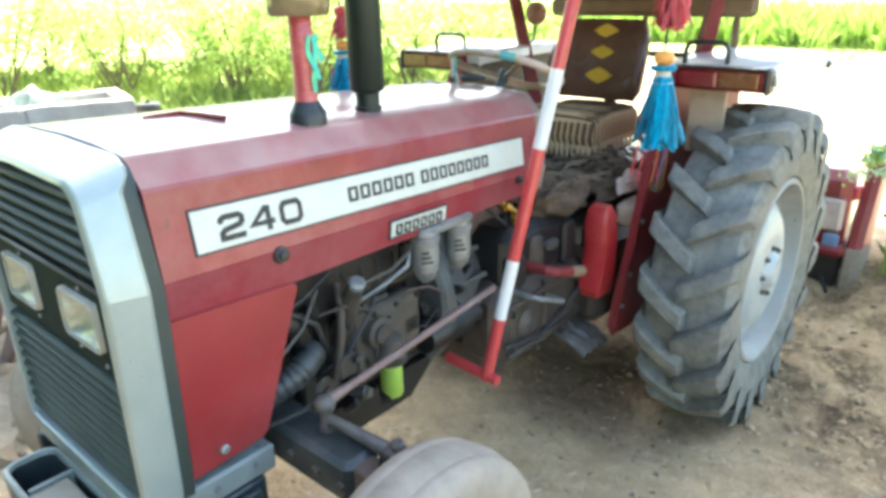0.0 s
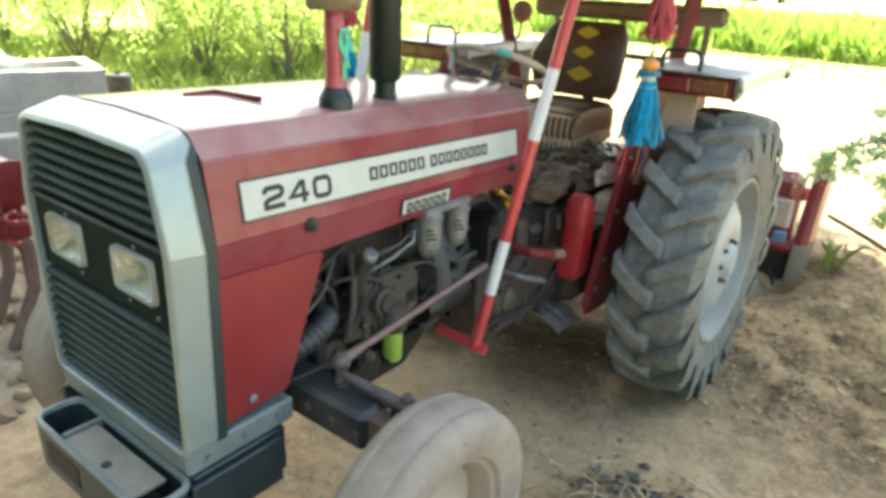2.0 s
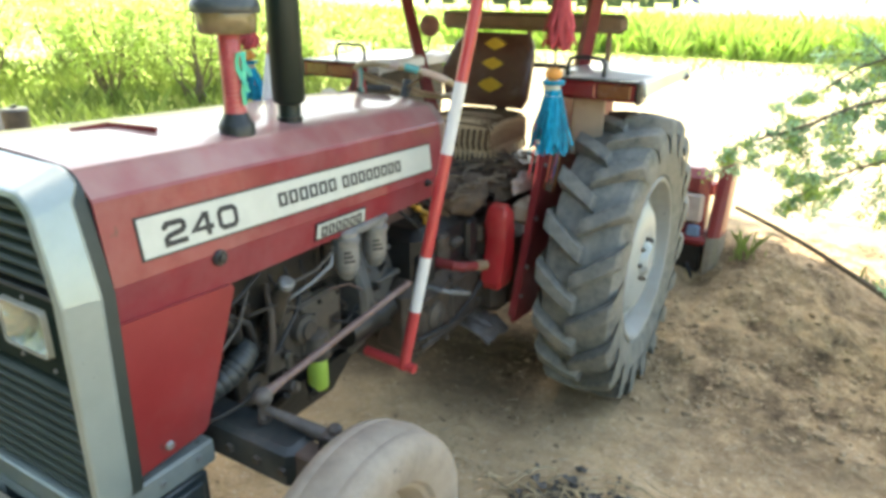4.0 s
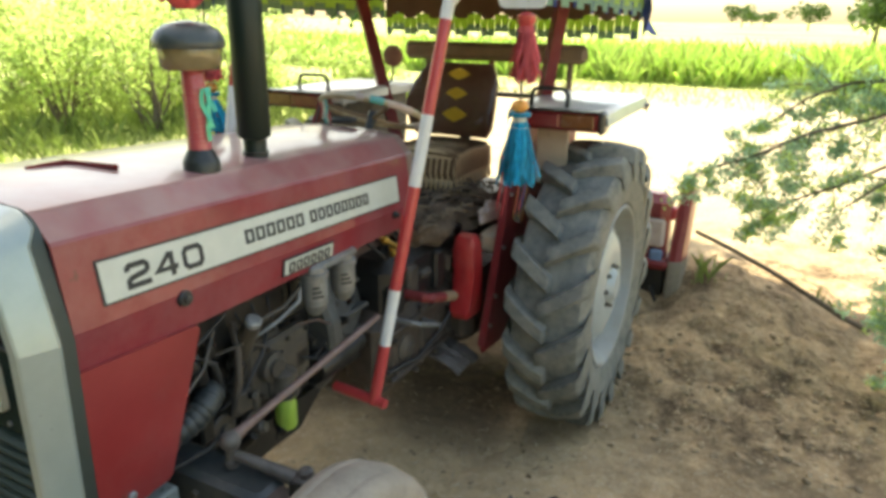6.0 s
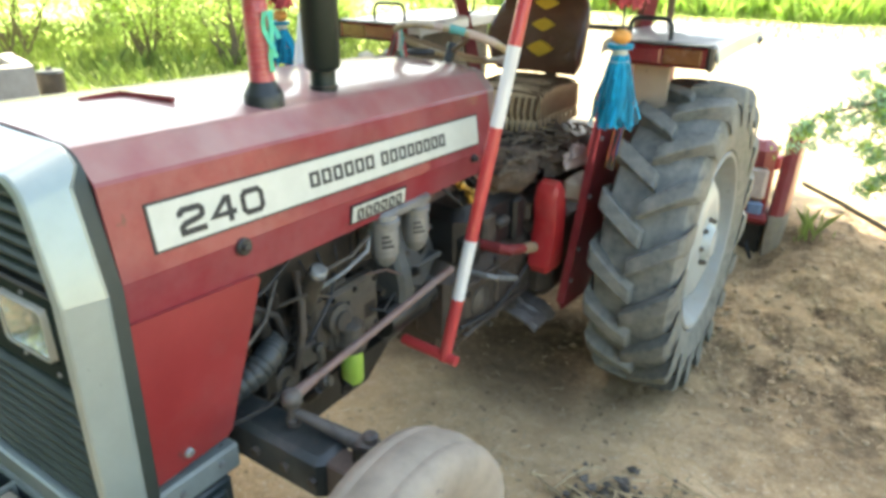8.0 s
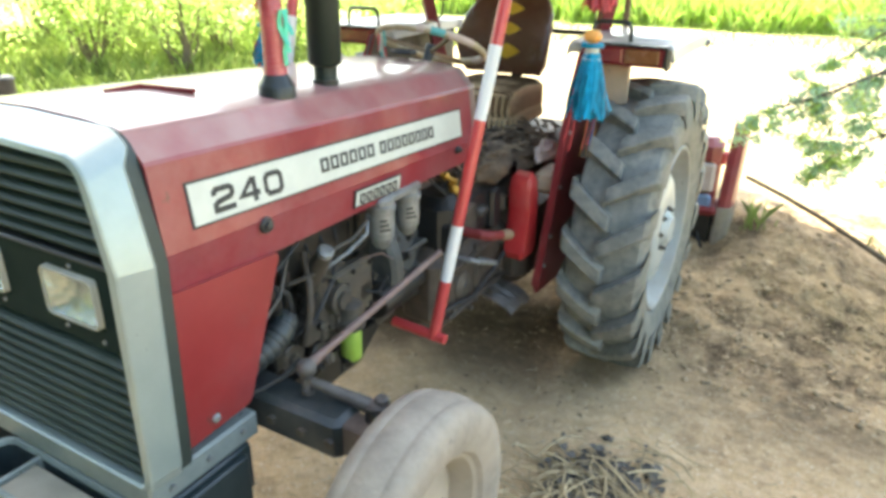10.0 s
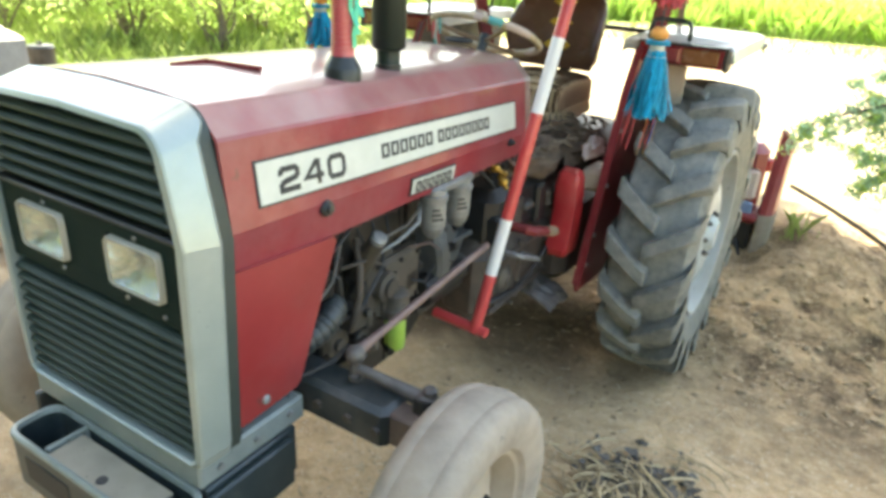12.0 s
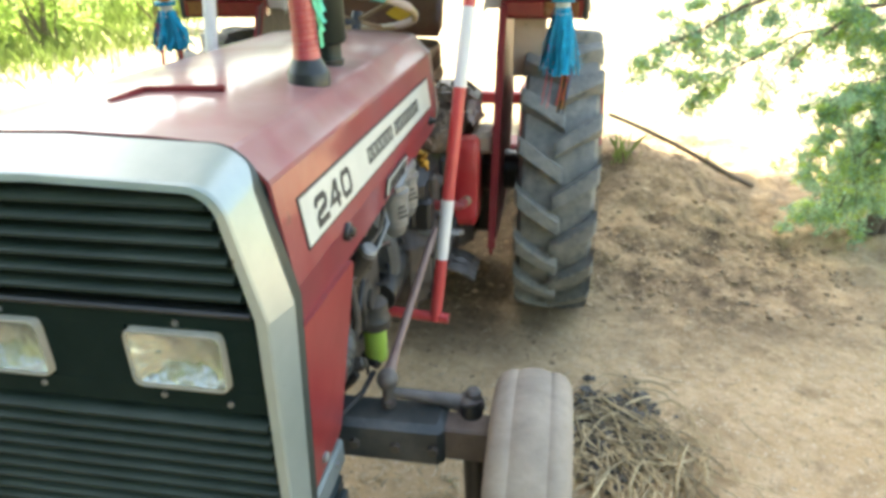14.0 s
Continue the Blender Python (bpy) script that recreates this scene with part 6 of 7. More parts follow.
def tassel(x, y, name_label, blue_top, blue_low, pink, plate, seed):
    t = thing("tassel", (x, y, blue_low), name_label, "tassel", group="tassels on the sunshade")
    part("string", Geo().tube([(x, y, blue_top + 0.02), (x + 0.003, y, 1.8), (x, y, 2.03)], 0.0035, 6), INK, t)
    part("bead", Geo().ball((x, y, blue_top + 0.028), 0.024, 14, (1.2, 1.2, 0.9)), ORANGE, t, "orange bead")
    part("collar", Geo().lathe([(-0.035, 0.03), (-0.03, 0.024), (0.0, 0.022), (0.004, 0.034), (0.012, 0.034), (0.013, 0.01)], up(x, y, blue_top - 0.005), 18), STICKER, t, "white collar")
    part("collar_ring", Geo().lathe([(0.0, 0.02), (0.0, 0.036), (0.012, 0.036), (0.012, 0.02)], up(x, y, blue_top - 0.004), 18), TASSEL_BLUE, t)
    part("blue_tinsel", strand_bunch(x, y, blue_top - 0.02, blue_low, 0.024, 0.064, 170, seed, 0.005), TASSEL_BLUE, t, "shiny blue tinsel strands", smooth=0)
    for k in range(5):
        part("red_yarn", strand_bunch(x - 0.03, y - 0.03, blue_low + 0.1, blue_low - 0.115, 0.012, 0.016, 1, seed + 20 + k, 0.005), TASSEL_PINK, t, smooth=0)
        part("gold_tinsel", strand_bunch(x + 0.02, y, blue_low + 0.1, blue_low - 0.13, 0.012, 0.018, 1, seed + 40 + k, 0.0014), TASSEL_GOLD, t, smooth=0)
        part("yarn_strand", strand_bunch(x + 0.012 + 0.006 * k, y - 0.006, blue_low + 0.08, blue_low - 0.1 + 0.02 * (k % 2), 0.01, 0.014, 1, seed + 60 + k, 0.0022), (TASSEL_PINK, FRINGE_BLUE)[k % 2], t, "dark red and navy yarn strand", smooth=0)
        part("black_tinsel", strand_bunch(x + 0.02, y + 0.004, blue_low + 0.1, blue_low - 0.13, 0.012, 0.018, 1, seed + 60 + k, 0.0035), INK, t, smooth=0)
    if pink:
        part("pink_yarn", strand_bunch(x + 0.012, y, pink[0], pink[1], 0.02, 0.05, 110, seed + 3, 0.005), TASSEL_PINK, t, "pink red yarn tassel", smooth=0)
        part("pink_head", Geo().lathe([(-0.02, 0.026), (0.0, 0.022), (0.012, 0.03), (0.03, 0.03), (0.04, 0.01)], up(x + 0.008, y, pink[0]), 16), POLE_RED, t)
    if plate:
        q = rounded(x - 0.085, x + 0.075, 1.826, 1.985, 0.025, y - 0.01)
        board = part("plate", Geo().prism(q, (0, 0.008, 0)), WHITE_PAINT, t, "white hanging plate with dark strokes")
        for x0, z0, x1, z1 in ((-0.005, 1.9, -0.045, 1.862), (-0.005, 1.9, 0.03, 1.862), (-0.05, 1.93, 0.02, 1.96), (0.02, 1.93, 0.045, 1.95)):
            part("stroke_bar", Geo().tube([(x + x0, y - 0.0115, z0), (x + x1, y - 0.0115, z1)], 0.003, 5), INK, board)
    return t


tassel(0.757, -0.847, "blue tinsel tassel with a pink yarn head hanging from the sunshade", 1.5, 1.27, (1.775, 1.6), True, 11)
tassel(-0.588, -0.862, "smaller blue tinsel tassel hanging beside the bonnet", 1.49, 1.33, (1.63, 1.54), False, 31)

# ---- tiller behind the tractor ----
tiller = thing("tiller", (0.5, 1.45, 0.1), "red soil tiller hitched behind, its plates caked in mud", "tiller")
edge = [(1.0, 1.5), (0.966, 1.36), (0.962, 1.31), (0.975, 1.285), (1.01, 1.28), (1.043, 1.3), (1.052, 1.33), (1.05, 1.52)]


def fin(grow, z0, z1):
    """A folded end plate, open behind; z1 gives the top at its inner and outer edge."""
    rings = []
    for z in (z0, lerp(z0, z1[1], 0.5), z1[1] - 0.03, None):
        out = [Vector((x + (x - 1.01) * grow, y - grow * 0.06, (lerp(z1[0], z1[1], (x - 0.962) / 0.09) - 0.25 * max(0, y - 1.36)) if z is None else z)) for x, y in edge]
        out = [p + Vector((0, 0.42 * max(0.0, p.z - 0.32), 0)) for p in out]
        rings.append(out + [p + Vector((0.0, 0.012, 0)) for p in out[::-1]])
    return Geo().loft(rings)


side = part("side_plate", fin(0.0, 0.3, (0.845, 0.79)), RED, tiller, "red folded tiller end plate")
part("mud_shoe", fin(0.06, 0.05, (0.35, 0.36)), MUD, side, "mud-caked lower plate")
part("top_beam", Geo().box((-0.9, 1.38, 0.6), (0.97, 1.46, 0.68), bevel=0.012), POLE_RED, tiller)
part("gear_case", Geo().box((0.5, 1.3, 0.3), (0.94, 1.5, 0.77), bevel=0.05), RED, tiller, "dusty red gear case")
part("case_panel", Geo().box((0.74, 1.27, 0.44), (0.93, 1.31, 0.63), bevel=0.02), RAG_PALE, tiller, "faded pinkish panel")
part("blue_cap", Geo().box((0.85, 1.265, 0.35), (0.93, 1.3, 0.43), bevel=0.012), surf("dull blue plastic", (0.12, 0.2, 0.36), (0.2, 0.28, 0.42), 0.5), tiller, "dull blue cap")
part("tiller_hood", Geo().box((-0.9, 1.25, 0.3), (0.97, 1.5, 0.36), bevel=0.02), DARK_RED, tiller)
part("soil_flap", Geo().box((-0.9, 1.3, 0.06), (0.95, 1.33, 0.31), bevel=0.01), IRON, tiller)
part("tiller_shaft", Geo().tube([(-0.9, 1.42, 0.24), (1.0, 1.42, 0.24)], 0.05, 12), IRON, tiller)
for i in range(7):
    x = -0.8 + 0.28 * i
    part("blade", Geo().tube([(x, 1.42, 0.24), (x, 1.3, 0.16), (x + 0.04, 1.27, 0.08)], [0.02, 0.016, 0.012], 6), IRON, tiller)
for s in (1, -1):
    part("link_arm", Geo().tube([(s * 0.25, 0.4, 0.55), (s * 0.4, 1.35, 0.5)], 0.025, 8), IRON, tiller)

# ---- cultivator left of the tractor ----
cult = thing("cultivator", (-2.4, -1.9, 0), "red spring cultivator with muddy tines standing on clods", "cultivator")
part("front_beam", Geo().tube([(-1.68, -1.86, 0.85), (-3.6, -1.84, 0.85)], 0.074, 22), RED, cult, "red tubular beam")
part("end_flange", Geo().lathe([(-0.012, 0.001), (-0.012, 0.1), (-0.008, 0.106), (0.008, 0.106), (0.012, 0.1), (0.012, 0.001)], Matrix.Translation((-1.668, -1.86, 0.83)), 24), DARK_RED, cult, "round red end flange")
part("low_beam", Geo().box((-3.6, -1.93, 0.585), (-1.62, -1.83, 0.665), bevel=0.012), DARK_RED, cult, "mud-splashed red channel beam")
part("rear_beam", Geo().box((-3.6, -1.42, 0.44), (-1.72, -1.35, 0.5), bevel=0.01), DARK_RED, cult)
for x in (-1.75, -2.5, -3.3):
    part("riser", Geo().box((x - 0.03, -1.9, 0.65), (x + 0.03, -1.82, 0.8), bevel=0.008), DARK_RED, cult)
    part("cross_bar", Geo().box((x - 0.03, -1.84, 0.56), (x + 0.03, -1.36, 0.6), Matrix.Translation((0, -1.84, 0.6)) @ Euler((radians(-14), 0, 0)).to_matrix().to_4x4() @ Matrix.Translation((0, 1.84, -0.6)), bevel=0.008), DARK_RED, cult)
for i in range(7):
    x = -1.72 - 0.27 * i
    arm = part("tine", Geo().tube([(x, -1.88, 0.6), (x, -1.83, 0.5), (x, -1.84, 0.3), (x, -1.92, 0.12), (x, -1.98, 0.02)], [0.04, 0.038, 0.03, 0.036, 0.03], 8), RUSTY, cult, "mud-caked tine")
    part("clamp", Geo().box((x - 0.045, -1.95, 0.57), (x + 0.045, -1.81, 0.685), bevel=0.012), (DARK_RED, RUSTY)[i % 2], arm)
    part("spring", Geo().tube([(x + 0.07 + 0.022 * math.cos(a), -1.9 + 0.022 * math.sin(a), 0.72 - 0.007 * k) for k, a in enumerate(0.9 * j for j in range(26))], 0.007, 5), POLE_RED, arm)

# ---- cement trough ----
trough = thing("cement_trough", (-5.6, -0.3, 0), "weathered grey cement feeding trough", "trough")
way = Vector((0.235, 0.972, 0))
nrm = Vector((-0.972, 0.235, 0))
o = Vector((-5.85, 0.7, 0))


def wall_piece(a, b, d0, d1, z0, z1):
    c = [o + way * p + nrm * q for p, q in ((a, d0), (b, d0), (b, d1), (a, d1))]
    g = Geo()
    n = 12
    rings = []
    for i in range(n + 1):
        t = i / n
        p0, p1 = c[0].lerp(c[1], t), c[3].lerp(c[2], t)
        wob = 0.012 * noise.noise((p0.x * 3, p0.y * 3, 7))
        rings.append([p0 + Vector((0, 0, z0)), p0 + Vector((0, 0, z1 - 0.015 + wob)) + nrm * wob, p0 + nrm * 0.015 + Vector((0, 0, z1 + wob)), p1 - nrm * 0.015 + Vector((0, 0, z1 + wob)), p1 + Vector((0, 0, z1 - 0.015 + wob)), p1 + Vector((0, 0, z0))])
    return g.loft(rings)


part("front_wall", wall_piece(-5.2, -0.01, 0.02, 0.16, -0.05, 0.655), CONCRETE, trough)
for i in range(5):
    a = -5.2 + 1.04 * i
    part("block", wall_piece(a + 0.006, a + 1.034, 0.0, 0.17, 0.3, 0.68), CONCRETE, trough)
    part("block", wall_piece(a - 0.3 if i else a, a + 0.71, -0.03, 0.02, -0.05, 0.285), CONCRETE, trough)
part("back_wall", wall_piece(-5.2, 0.0, 0.75, 0.9, -0.05, 0.7), CONCRETE, trough)
part("end_wall", wall_piece(-0.14, 0.0, 0.18, 0.74, -0.05, 0.69), CONCRETE, trough)
part("trough_floor", wall_piece(-5.2, -0.15, 0.17, 0.74, -0.05, 0.35), CONCRETE, trough)
part("kerb", wall_piece(-5.2, -0.95, -1.12, -0.93, -0.05, 0.28), CONCRETE, trough, "low cement kerb before the trough")

p = o + way * 0.2 + nrm * 0.34
pail = thing("pail", (p.x, p.y, 0), "dark metal pail standing by the trough", "pail")
part("pail_body", Geo().lathe([(0, 0.001), (0, 0.112), (0.52, 0.14), (0.54, 0.144), (0.54, 0.133), (0.02, 0.105)], up(p.x, p.y, 0), 22), IRON_PALE, pail)
part("pail_lid", Geo().lathe([(0.54, 0.147), (0.565, 0.13), (0.575, 0.03), (0.6, 0.03), (0.6, 0.001)], up(p.x, p.y, 0), 22), BLACK, pail)
p = o + way * -0.95 + nrm * 0.45
thing("sack", (p.x, p.y, 0.36), "pale green fodder sack slumped in the trough", "sack", geo=heap(p.x, p.y, 0.5, 0.17, 0.34, 0.28, 2.7), material=SACK, smooth=60)


# ---- plants ----
def leaves(rng, spots, size, long=1.8, droop=0.0):
    """Small pointed leaves strewn through balls (centre, radius, count)."""
    v, f = [], []
    for c, r, n in spots:
        c = np.array(c)
        d = rng.normal(size=(n, 3))
        d /= np.linalg.norm(d, axis=1)[:, None]
        p = c + d * (np.array(r) * (rng.random((n, 1)) ** 0.45))
        a = rng.normal(size=(n, 3))
        a[:, 2] -= droop
        a /= np.linalg.norm(a, axis=1)[:, None]
        b = np.cross(a, rng.normal(size=(n, 3)))
        b /= np.linalg.norm(b, axis=1)[:, None]
        s = size * rng.uniform(0.6, 1.3, (n, 1))
        q = np.stack([p - a * s * long / 2, p + b * s / 2, p + a * s * long / 2, p - b * s / 2], 1)
        v.append(q.reshape(-1, 3))
    v = np.concatenate(v)
    g = Geo()
    g.v = [tuple(x) for x in v.tolist()]
    g.f = [(i, i + 1, i + 2, i + 3) for i in range(0, len(v), 4)]
    return g


def limb(rng, a, b, r0, r1, n=5, wob=0.08):
    a, b = Vector(a), Vector(b)
    d = (b - a).length
    pts = [a.lerp(b, i / n) + (Vector(rng.normal(size=3)) * d * wob * 0.3 if 0 < i < n else Vector()) for i in range(n + 1)]
    return pts, [lerp(r0, r1, i / n) for i in range(n + 1)]


def bush(x, y, h, w, seed, n=1900, size=0.055, mat=None, stem=0.03):
    rng = np.random.default_rng(seed)
    z = ground_z(x, y)
    b = thing("bush", (x, y, z), "sunlit yellow-green thorn bush with thin dark stems", "bush", group="bushes beyond the trough")
    spots = []
    for i in range(9):
        a = rng.uniform(0, 6.28)
        k = rng.uniform(0.2, 1.0)
        tip = (x + w * k * math.cos(a), y + w * k * math.sin(a), z + h * rng.uniform(0.5, 0.95))
        pts, rad = limb(rng, (x + rng.uniform(-0.15, 0.15), y + rng.uniform(-0.15, 0.15), z - 0.05), tip, stem * rng.uniform(0.6, 1.2), 0.006)
        part("stem", Geo().tube(pts, rad, 6), BARK, b)
        spots.append((tip, w * 0.38, n // 14))
        spots.append((tuple(lerp(p, q, 0.62) for p, q in zip((x, y, z + 0.2), tip)), w * 0.33, n // 22))
    for i in range(5):
        a = rng.uniform(0, 6.28)
        spots.append(((x + w * 0.7 * math.cos(a), y + w * 0.7 * math.sin(a), z + h * rng.uniform(0.2, 0.55)), w * 0.3, n // 26))
    part("crown", leaves(rng, spots, size), mat or LEAF, b, smooth=0)
    return b


SPOTS = ((-9.0, 3.9, 2.0, 1.0), (-7.7, 4.7, 2.1, 1.05), (-10.4, 2.6, 2.3, 1.2), (-11.8, 1.2, 2.4, 1.3), (-8.6, 6.3, 2.0, 1.2), (-7.2, 6.6, 1.7, 0.9), (-10.2, 5.2, 2.3, 1.3), (-12.2, 3.4, 2.5, 1.4), (-13.4, 6.0, 2.6, 1.5), (-11.2, 7.6, 2.3, 1.5), (-9.4, 9.2, 2.1, 1.4), (-14.8, 3.0, 2.8, 1.6), (-13.0, -0.8, 2.5, 1.4), (-15.5, 9.5, 2.8, 1.8), (-6.3, 8.4, 1.2, 0.8))
for i, (x, y, h, w) in enumerate(SPOTS):
    bush(x, y, h, w, 100 + i)


def weeds(name, label, spots, mat, seed):
    """Blades in tufts: (x, y, spread, count, height)."""
    rng = np.random.default_rng(seed)
    v = []
    for x, y, r, n, h in spots:
        px, py = x + rng.normal(size=n) * r, y + rng.normal(size=n) * r
        for a, b in zip(px, py):
            z = ground_z(a, b) - 0.01
            t = rng.uniform(0, 6.28)
            hh, w, ln = h * rng.uniform(0.5, 1.2), min(0.012, 0.022 * h) + 0.02 * h * rng.uniform(0.4, 1), rng.uniform(0.1, 0.7) * h
            c, s = math.cos(t), math.sin(t)
            v += [(a - s * w, b + c * w, z), (a + s * w, b - c * w, z), (a + c * ln * 0.4 + s * w * 0.7, b + s * ln * 0.4 - c * w * 0.7, z + hh * 0.65), (a + c * ln, b + s * ln, z + hh), (a + c * ln * 0.4 - s * w * 0.7, b + s * ln * 0.4 + c * w * 0.7, z + hh * 0.65)]
    g = Geo()
    g.v, g.f = v, [(i, i + 1, i + 2, i + 3, i + 4) for i in range(0, len(v), 5)]
    return thing(name, (0, 0, 0), label, name.replace("_", " "), kind="stuff", geo=g, material=mat, smooth=0)


rng = random.Random(3)
weeds("grass", "yellow-green grass and weeds round the bushes", [(rng.uniform(-16, -5.6), rng.uniform(1.8, 12), 0.5, 60, rng.uniform(0.12, 0.4)) for _ in range(230)] + [(rng.uniform(-6, 8), rng.uniform(13, 18.5), 0.6, 26, rng.uniform(0.1, 0.25)) for _ in range(120)], GRASS, 21)
weeds("weed_tuft", "small green weeds on the earth bank", [(1.19, 1.37, 0.025, 9, 0.2), (1.23, 1.36, 0.05, 9, 0.08), (1.85, 1.95, 0.05, 7, 0.16)], GRASS, 22)
rng = random.Random(4)
near = [(rng.uniform(-26, 26), 18.6 + 1.6 * rng.random(), 0.25, 26, rng.uniform(0.7, 1.05)) for _ in range(620)]
deep = [(rng.uniform(-34, 34), rng.uniform(20, 33), 0.4, 20, rng.uniform(0.75, 1.1)) for _ in range(800)]
weeds("fodder_crop", "dense sunlit green fodder crop in the field", near + deep, CROP, 23)
g = Geo()
nx, ny = 120, 24
g.v = [(lerp(-60, 60, i / nx), lerp(19.2, 34, j / ny), 0.55 + 0.22 * noise.noise((i * 0.9, j * 1.3, 3)) - (0.5 if j in (0, ny) else 0)) for j in range(ny + 1) for i in range(nx + 1)]
g.f = [(j * (nx + 1) + i, j * (nx + 1) + i + 1, (j + 1) * (nx + 1) + i + 1, (j + 1) * (nx + 1) + i) for j in range(ny) for i in range(nx)]
thing("crop_mass", (0, 0, 0), "thick lower growth of the fodder field", "crop", kind="stuff", geo=g, material=CROP, smooth=60)


def far_tree(x, y, h, w, seed, label="hazy round tree far off across the fields", group="trees on the horizon", low=0.45, clumps=11, count=90, leaf=0.14):
    rng = np.random.default_rng(seed)
    t = thing("far_tree", (x, y, 0), label, "tree", group=group)
    part("trunk", Geo().tube([(x, y, -0.1), (x + 0.1, y, h * 0.3), (x, y, h * 0.6)], [0.035 * h, 0.025 * h, 0.012 * h], 8), BARK, t)
    spots = [((x + w * 0.5 * rng.normal(), y + w * 0.4 * rng.normal(), h * rng.uniform(low, 0.85)), w * 0.42, count) for _ in range(clumps)]
    part("crown", leaves(rng, spots, leaf * w, 1.2), LEAF_DARK, t, smooth=0)


rng = random.Random(8)
for i in range(46):
    d, a = rng.uniform(150, 420), radians(rng.uniform(-62, 38))
    s = rng.uniform(4, 8)
    far_tree(d * math.sin(a), d * math.cos(a), s, s * 0.6, 300 + i)
for i, (x, y, h, w) in enumerate(((9.5, 44, 7, 5.0), (-28, 58, 8, 6), (-34, 50, 7, 5), (13.5, 52, 7, 5), (5.6, 60, 5.2, 3.2))):
    far_tree(x, y, h, w, 400 + i)
# unseen trees added behind the camera, dimming the low sky on the nose
for i, (x, y, h) in enumerate(((-6.5, -8.5, 6), (-2.8, -9.5, 6.5), (0.6, -10, 5.5))):
    far_tree(x, y, h, 4.6, 500 + i, "leafy dark green tree added out of view to cut low sky light", "trees round the yard", 0.15, 24, 420, 0.044)

# ---- thorn tree by the bank, its twigs hanging towards the tractor ----
tree = thing("thorn_tree", (2.7, 1.06, 0), "young thorn tree with drooping feathery green twigs", "tree")
rng = np.random.default_rng(77)
clumps = []
z0 = ground_z(2.7, 1.06)
for x, tip in ((2.68, (2.95, 1.0, 1.5)), (2.76, (3.05, 0.97, 1.9)), (2.62, (2.8, 1.04, 0.95))):
    pts, rad = limb(rng, (x, 1.06, z0 - 0.1), tip, 0.035, 0.018, 6, 0.05)
    part("trunk", Geo().tube(pts, rad, 10), BARK, tree)


def bough(a, b, sag, r, twigs):
    a, b = Vector(a), Vector(b)
    n = 9
    pts = [a.lerp(b, i / n) + Vector((0, 0, sag * math.sin(math.pi * i / n))) + Vector(rng.normal(size=3)) * 0.025 for i in range(n + 1)]
    wood = Geo().tube(pts, [lerp(r, 0.004, i / n) for i in range(n + 1)], 6)
    for _ in range(twigs):
        t = 0.2 + 0.8 * rng.random() ** 0.7
        i = min(n - 1, int(t * n))
        p = pts[i].lerp(pts[i + 1], t * n - i)
        d = Vector(((b - a).normalized().x * 0.5 + rng.normal() * 0.5, (b - a).normalized().y * 0.5 + rng.normal() * 0.5, rng.normal() * 0.4 - 0.5)).normalized()
        ln = rng.uniform(0.1, 0.34)
        end = p + d * ln
        wood.tube([p, p.lerp(end, 0.5) + Vector((0, 0, 0.01)), end], [0.003, 0.0025, 0.0015], 4)
        for k in range(7):
            c = p.lerp(end, rng.uniform(0.3, 1.1))
            clumps.append((tuple(c), rng.uniform(0.03, 0.08) * np.array((1.0, 1.0, 0.7)), int(rng.uniform(15, 36))))
    part("bough", wood, BARK, tree)


for a, b, sag, r, twigs in BOUGHS:
    bough(a, b, sag, r, twigs)
part("foliage", leaves(rng, [c for i, c in enumerate(clumps) if i % 10 < 7], 0.0118, 2.2, 0.4), LEAF_THORN, tree, "small feathery leaflets", smooth=0)
part("sunlit_foliage", leaves(rng, [c for i, c in enumerate(clumps) if i % 10 >= 7], 0.0118, 2.2, 0.4), LEAF_SUNLIT, tree, "yellow-green leaflets, sun put into their colour", smooth=0)

# ---- tall shade tree beside the yard, out of view, put to shade the tractor ----
shade = thing("shade_tree", (-8.0, -2.8, 0), "tall broad shade tree, out of view, leaning over the yard", "tree")
rng = np.random.default_rng(5)
part("trunk", Geo().tube([(-8.0, -2.8, -0.1), (-7.9, -2.7, 3.0), (-7.5, -2.2, 6.5), (-7.0, -1.0, 9.5)], [0.6, 0.48, 0.4, 0.3], 16), BARK, shade)
spots = []
for i in range(16):
    tip = SHADE[0] + 4.6 * rng.uniform(-1, 1), SHADE[1] + 3.8 * rng.uniform(-1, 1), SHADE[2] + rng.uniform(-0.3, 0.6)
    pts, rad = limb(rng, (-7.2, -1.5, 8.5), tip, 0.16, 0.03, 6, 0.08)
    part("limb", Geo().tube(pts, rad, 7), BARK, shade)
for i in range(14):
    for j in range(9):
        c = SHADE[0] + 5.2 * ((i + 0.5) / 5 - 1) + 0.2 * rng.normal(), SHADE[1] + 4.4 * ((j + 0.5) / 4.5 - 1) + 0.2 * rng.normal(), SHADE[2] + 0.4 * rng.normal()
        if not (j == 8 and i >= 6 or j == 7 and i >= 8):
            spots.append((c, (0.95, 0.95, 0.6), 500))
part("crown", leaves(rng, spots, 0.22, 1.5), LEAF_DARK, shade, smooth=0)

# ---- litter on the ground ----
rng = random.Random(12)


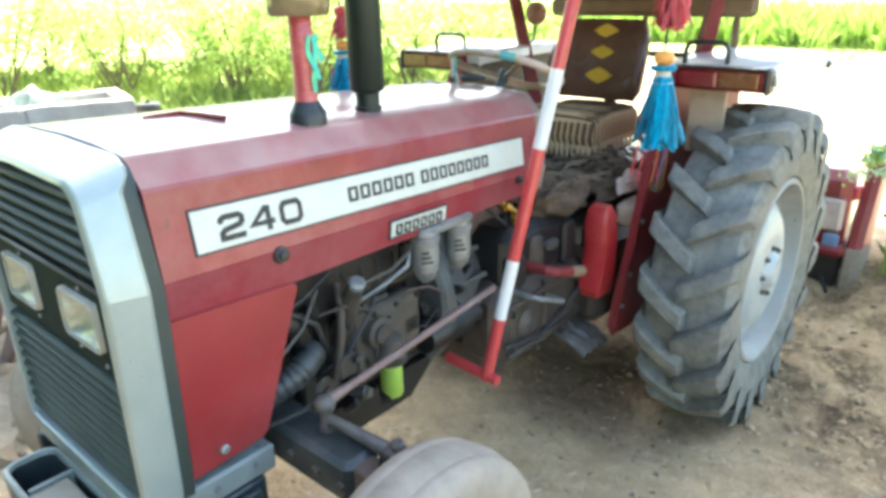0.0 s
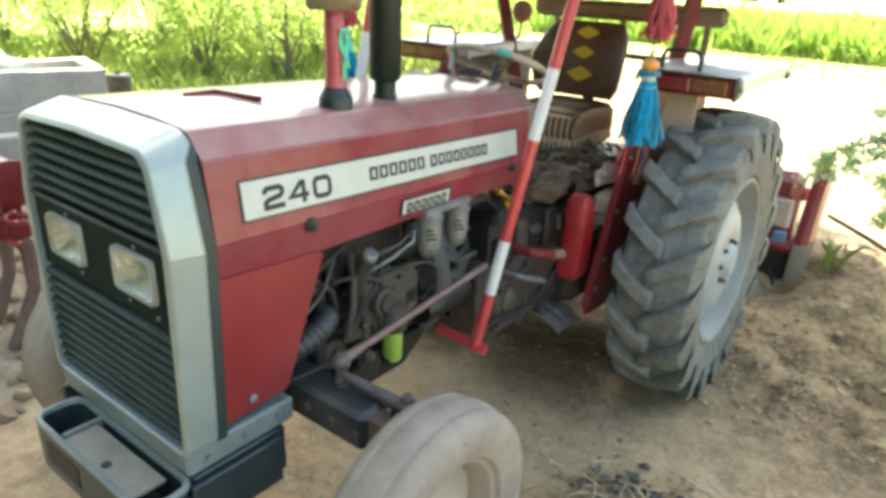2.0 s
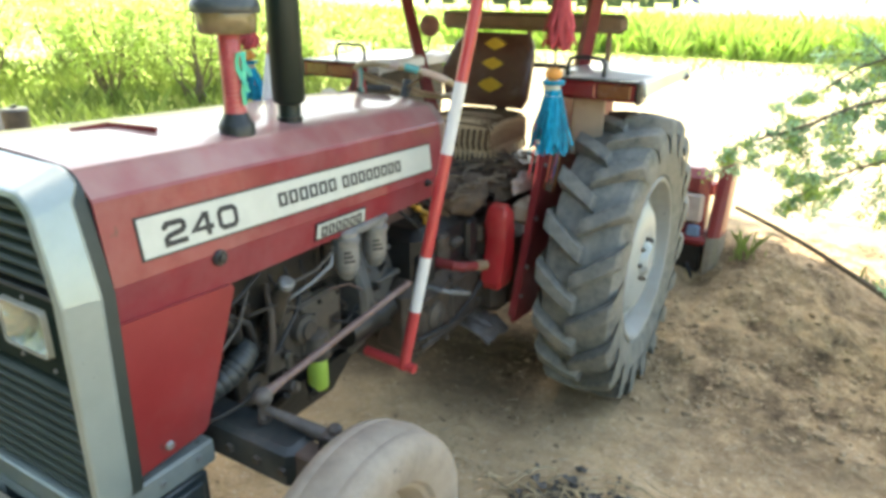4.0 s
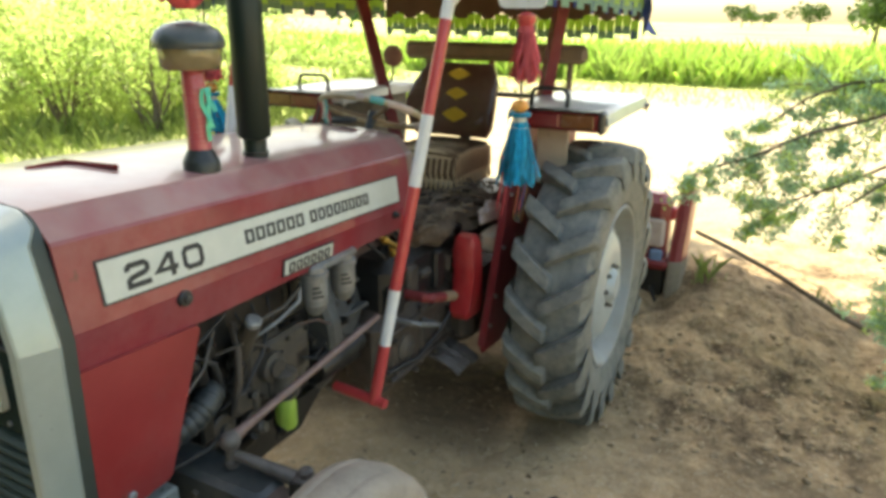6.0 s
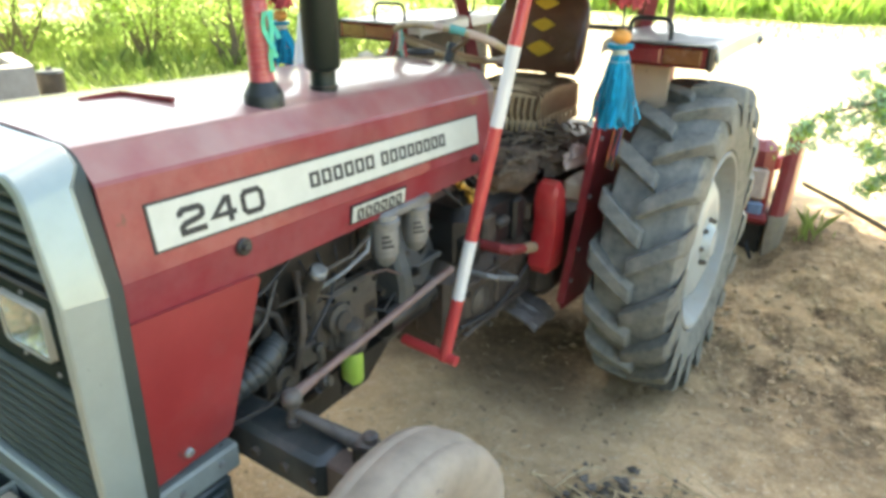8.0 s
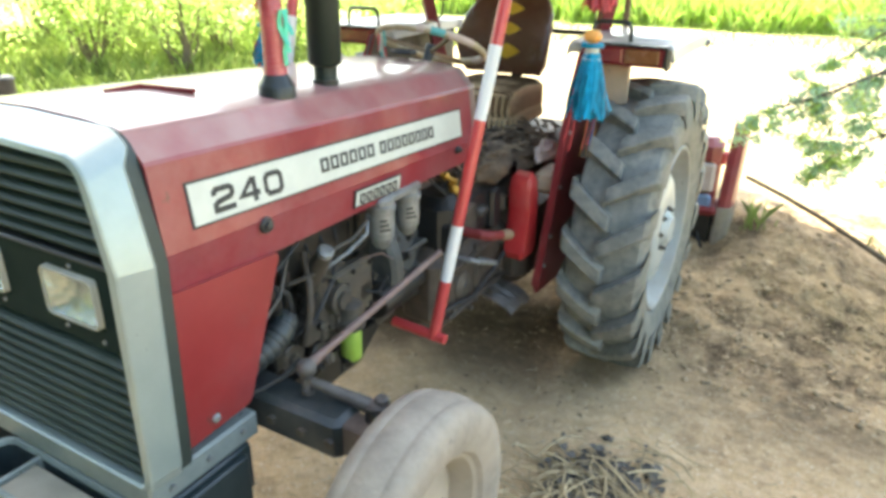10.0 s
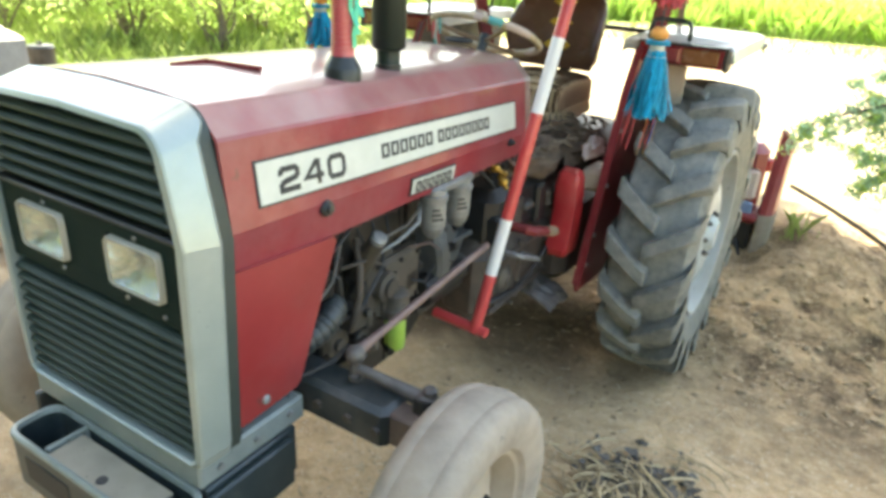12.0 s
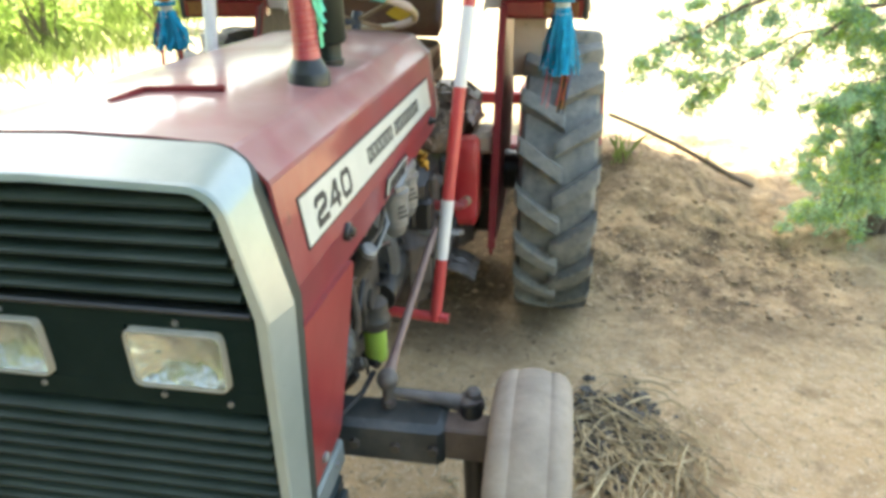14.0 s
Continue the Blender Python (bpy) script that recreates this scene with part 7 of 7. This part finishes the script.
def clods(name, label, n, area, size, seed, mat=SOIL_LUMP, low=0.6):
    rng, g = random.Random(seed), Geo()
    for _ in range(n):
        x, y = area(rng)
        s = size * rng.uniform(0.35, 1.0) ** 1.5
        z = rough_z(x, y) + s * 0.1
        k = Geo().ball((0, 0, 0), 1.0, 8 if size > 0.02 else 5)
        turn = pose(x, y, z, rng.uniform(-35, 35), rng.uniform(-35, 35), rng.uniform(0, 360))
        g.add([turn @ (Vector((p[0], p[1] * 0.75, p[2] * low)) * s * (1 + 0.35 * noise.noise(Vector(p) * 1.5 + Vector((x * 9, y * 9, 0))))) for p in k.v], k.f)
    thing(name, (0, 0, 0), label, "soil", kind="stuff", geo=g, material=mat, smooth=60)


clods("earth_clods", "broken dry clods of ploughed earth", 700, lambda r: (r.uniform(-4.6, -1.1), r.uniform(-3.2, 0.6)), 0.075, 51)
clods("small_clods", "crumbs of earth on the bank and under the tractor", 600, lambda r: (r.uniform(0.3, 2.4), abs(r.gauss(0.5, 0.65)) - 0.1), 0.026, 52, BANK_SOIL, 0.5)
clods("brown_crumbs", "brown soil crumbs and chaff scattered beneath the tractor", 320, lambda r: (r.gauss(0.55, 0.25), r.gauss(-0.15, 0.4)), 0.018, 61, CRUMB, 0.5)
clods("yard_crumbs", "small stones and crumbs on the trodden yard", 700, lambda r: (r.uniform(-0.4, 2.4), r.uniform(-2.6, 0.2)), 0.009, 53, SOIL_LUMP, 0.6)


def straws(name, label, n, area, seed, lift=0.02, ln=(0.05, 0.2), wide=0.0028, mat=STRAW, swirl=None):
    rng, g = random.Random(seed), Geo()
    for _ in range(n):
        x, y = area(rng)
        a, l = rng.uniform(0, 6.28), rng.uniform(*ln)
        if swirl and rng.random() < 0.7:
            a = math.atan2(y - swirl[1], x - swirl[0]) + math.pi / 2 + rng.gauss(0, 0.45)
        z = rough_z(x, y) + 0.004 + lift * rng.random()
        d = Vector((math.cos(a), math.sin(a), rng.uniform(-0.12, 0.2)))
        p = Vector((x, y, z))
        bend = Vector((rng.uniform(-1, 1), rng.uniform(-1, 1), rng.uniform(-0.2, 0.5))) * l * 0.32
        arc = [p + d * l * (k / 4 - 0.5) + bend * (1 - (k / 2 - 1) ** 2) * 0.8 for k in range(5)]
        w = wide * rng.uniform(0.5, 1.4)
        g.tube(arc, [w * 0.5, w, w, w, w * 0.4], 4)
    thing(name, (0, 0, 0), label, "straw", kind="stuff", geo=g, material=mat, smooth=0)


def near_pile(r):
    while True:
        x, y = r.gauss(1.05, 0.15), r.gauss(-1.22, 0.16)
        if x > 0.86 or y > -1.35:
            return x, y


straws("straw_pile", "tangled pile of dry straw beside the front tyre", 380, near_pile, 61, 0.05, (0.06, 0.3), 0.0042, STRAW, (0.8, -1.42))
straws("chaff", "pale straw chips trodden into the earth under the engine", 320, lambda r: (r.gauss(0.35, 0.25), r.gauss(-1.3, 0.22)), 63, 0.006, (0.012, 0.05), 0.003, CHIP)
straws("loose_straw", "scattered straw bits and chaff on the earth", 900, lambda r: (r.uniform(-0.6, 2.6), r.uniform(-2.8, 1.3)), 62, 0.003, (0.008, 0.045), 0.0019, CHIP)
g = Geo()
rng = random.Random(71)
for _ in range(420):
    x, y = rng.gauss(1.01, 0.085), rng.gauss(-1.1, 0.12)
    a, s = rng.uniform(0, 6.28), rng.uniform(0.006, 0.03)
    z = ground_z(x, y) + 0.01 + 0.035 * rng.random()
    c = [Vector((x + s * k * math.cos(a + t), y + s * k * math.sin(a + t), z + 0.4 * s * math.sin(2 * t + a))) for t, k in ((0, 1), (0.9, 0.7), (1.9, 1.1), (3.1, 0.8), (4.2, 1.0), (5.3, 0.7))]
    g.loft([c, [p + Vector((0, 0, 0.002)) for p in c]])
thing("plastic_scraps", (0.93, -0.98, 0.05), "crumpled black plastic and ash scraps on the ground", "rubbish", kind="stuff", geo=g, material=ASH, smooth=0)
g = heap(1.0, -1.16, 0.006, 0.15, 0.22, 0.035, 4.4)
thing("ash_heap", (0.97, -1.12, 0.02), "low heap of dark ash and rotted straw", "rubbish", kind="stuff", geo=g, material=ASH, smooth=60)
branch = [(1.09, 1.46, 0.53), (1.3, 1.53, 0.43), (1.55, 1.6, 0.30), (1.8, 1.64, 0.16), (2.0, 1.68, 0.04), (2.15, 1.71, -0.03)]
thing("dry_branch", branch[-1], "long dry bare stick leaning from the tiller to the ground", "stick", geo=Geo().tube(branch, [0.012, 0.014, 0.015, 0.016, 0.017, 0.014], 8), material=BARK)
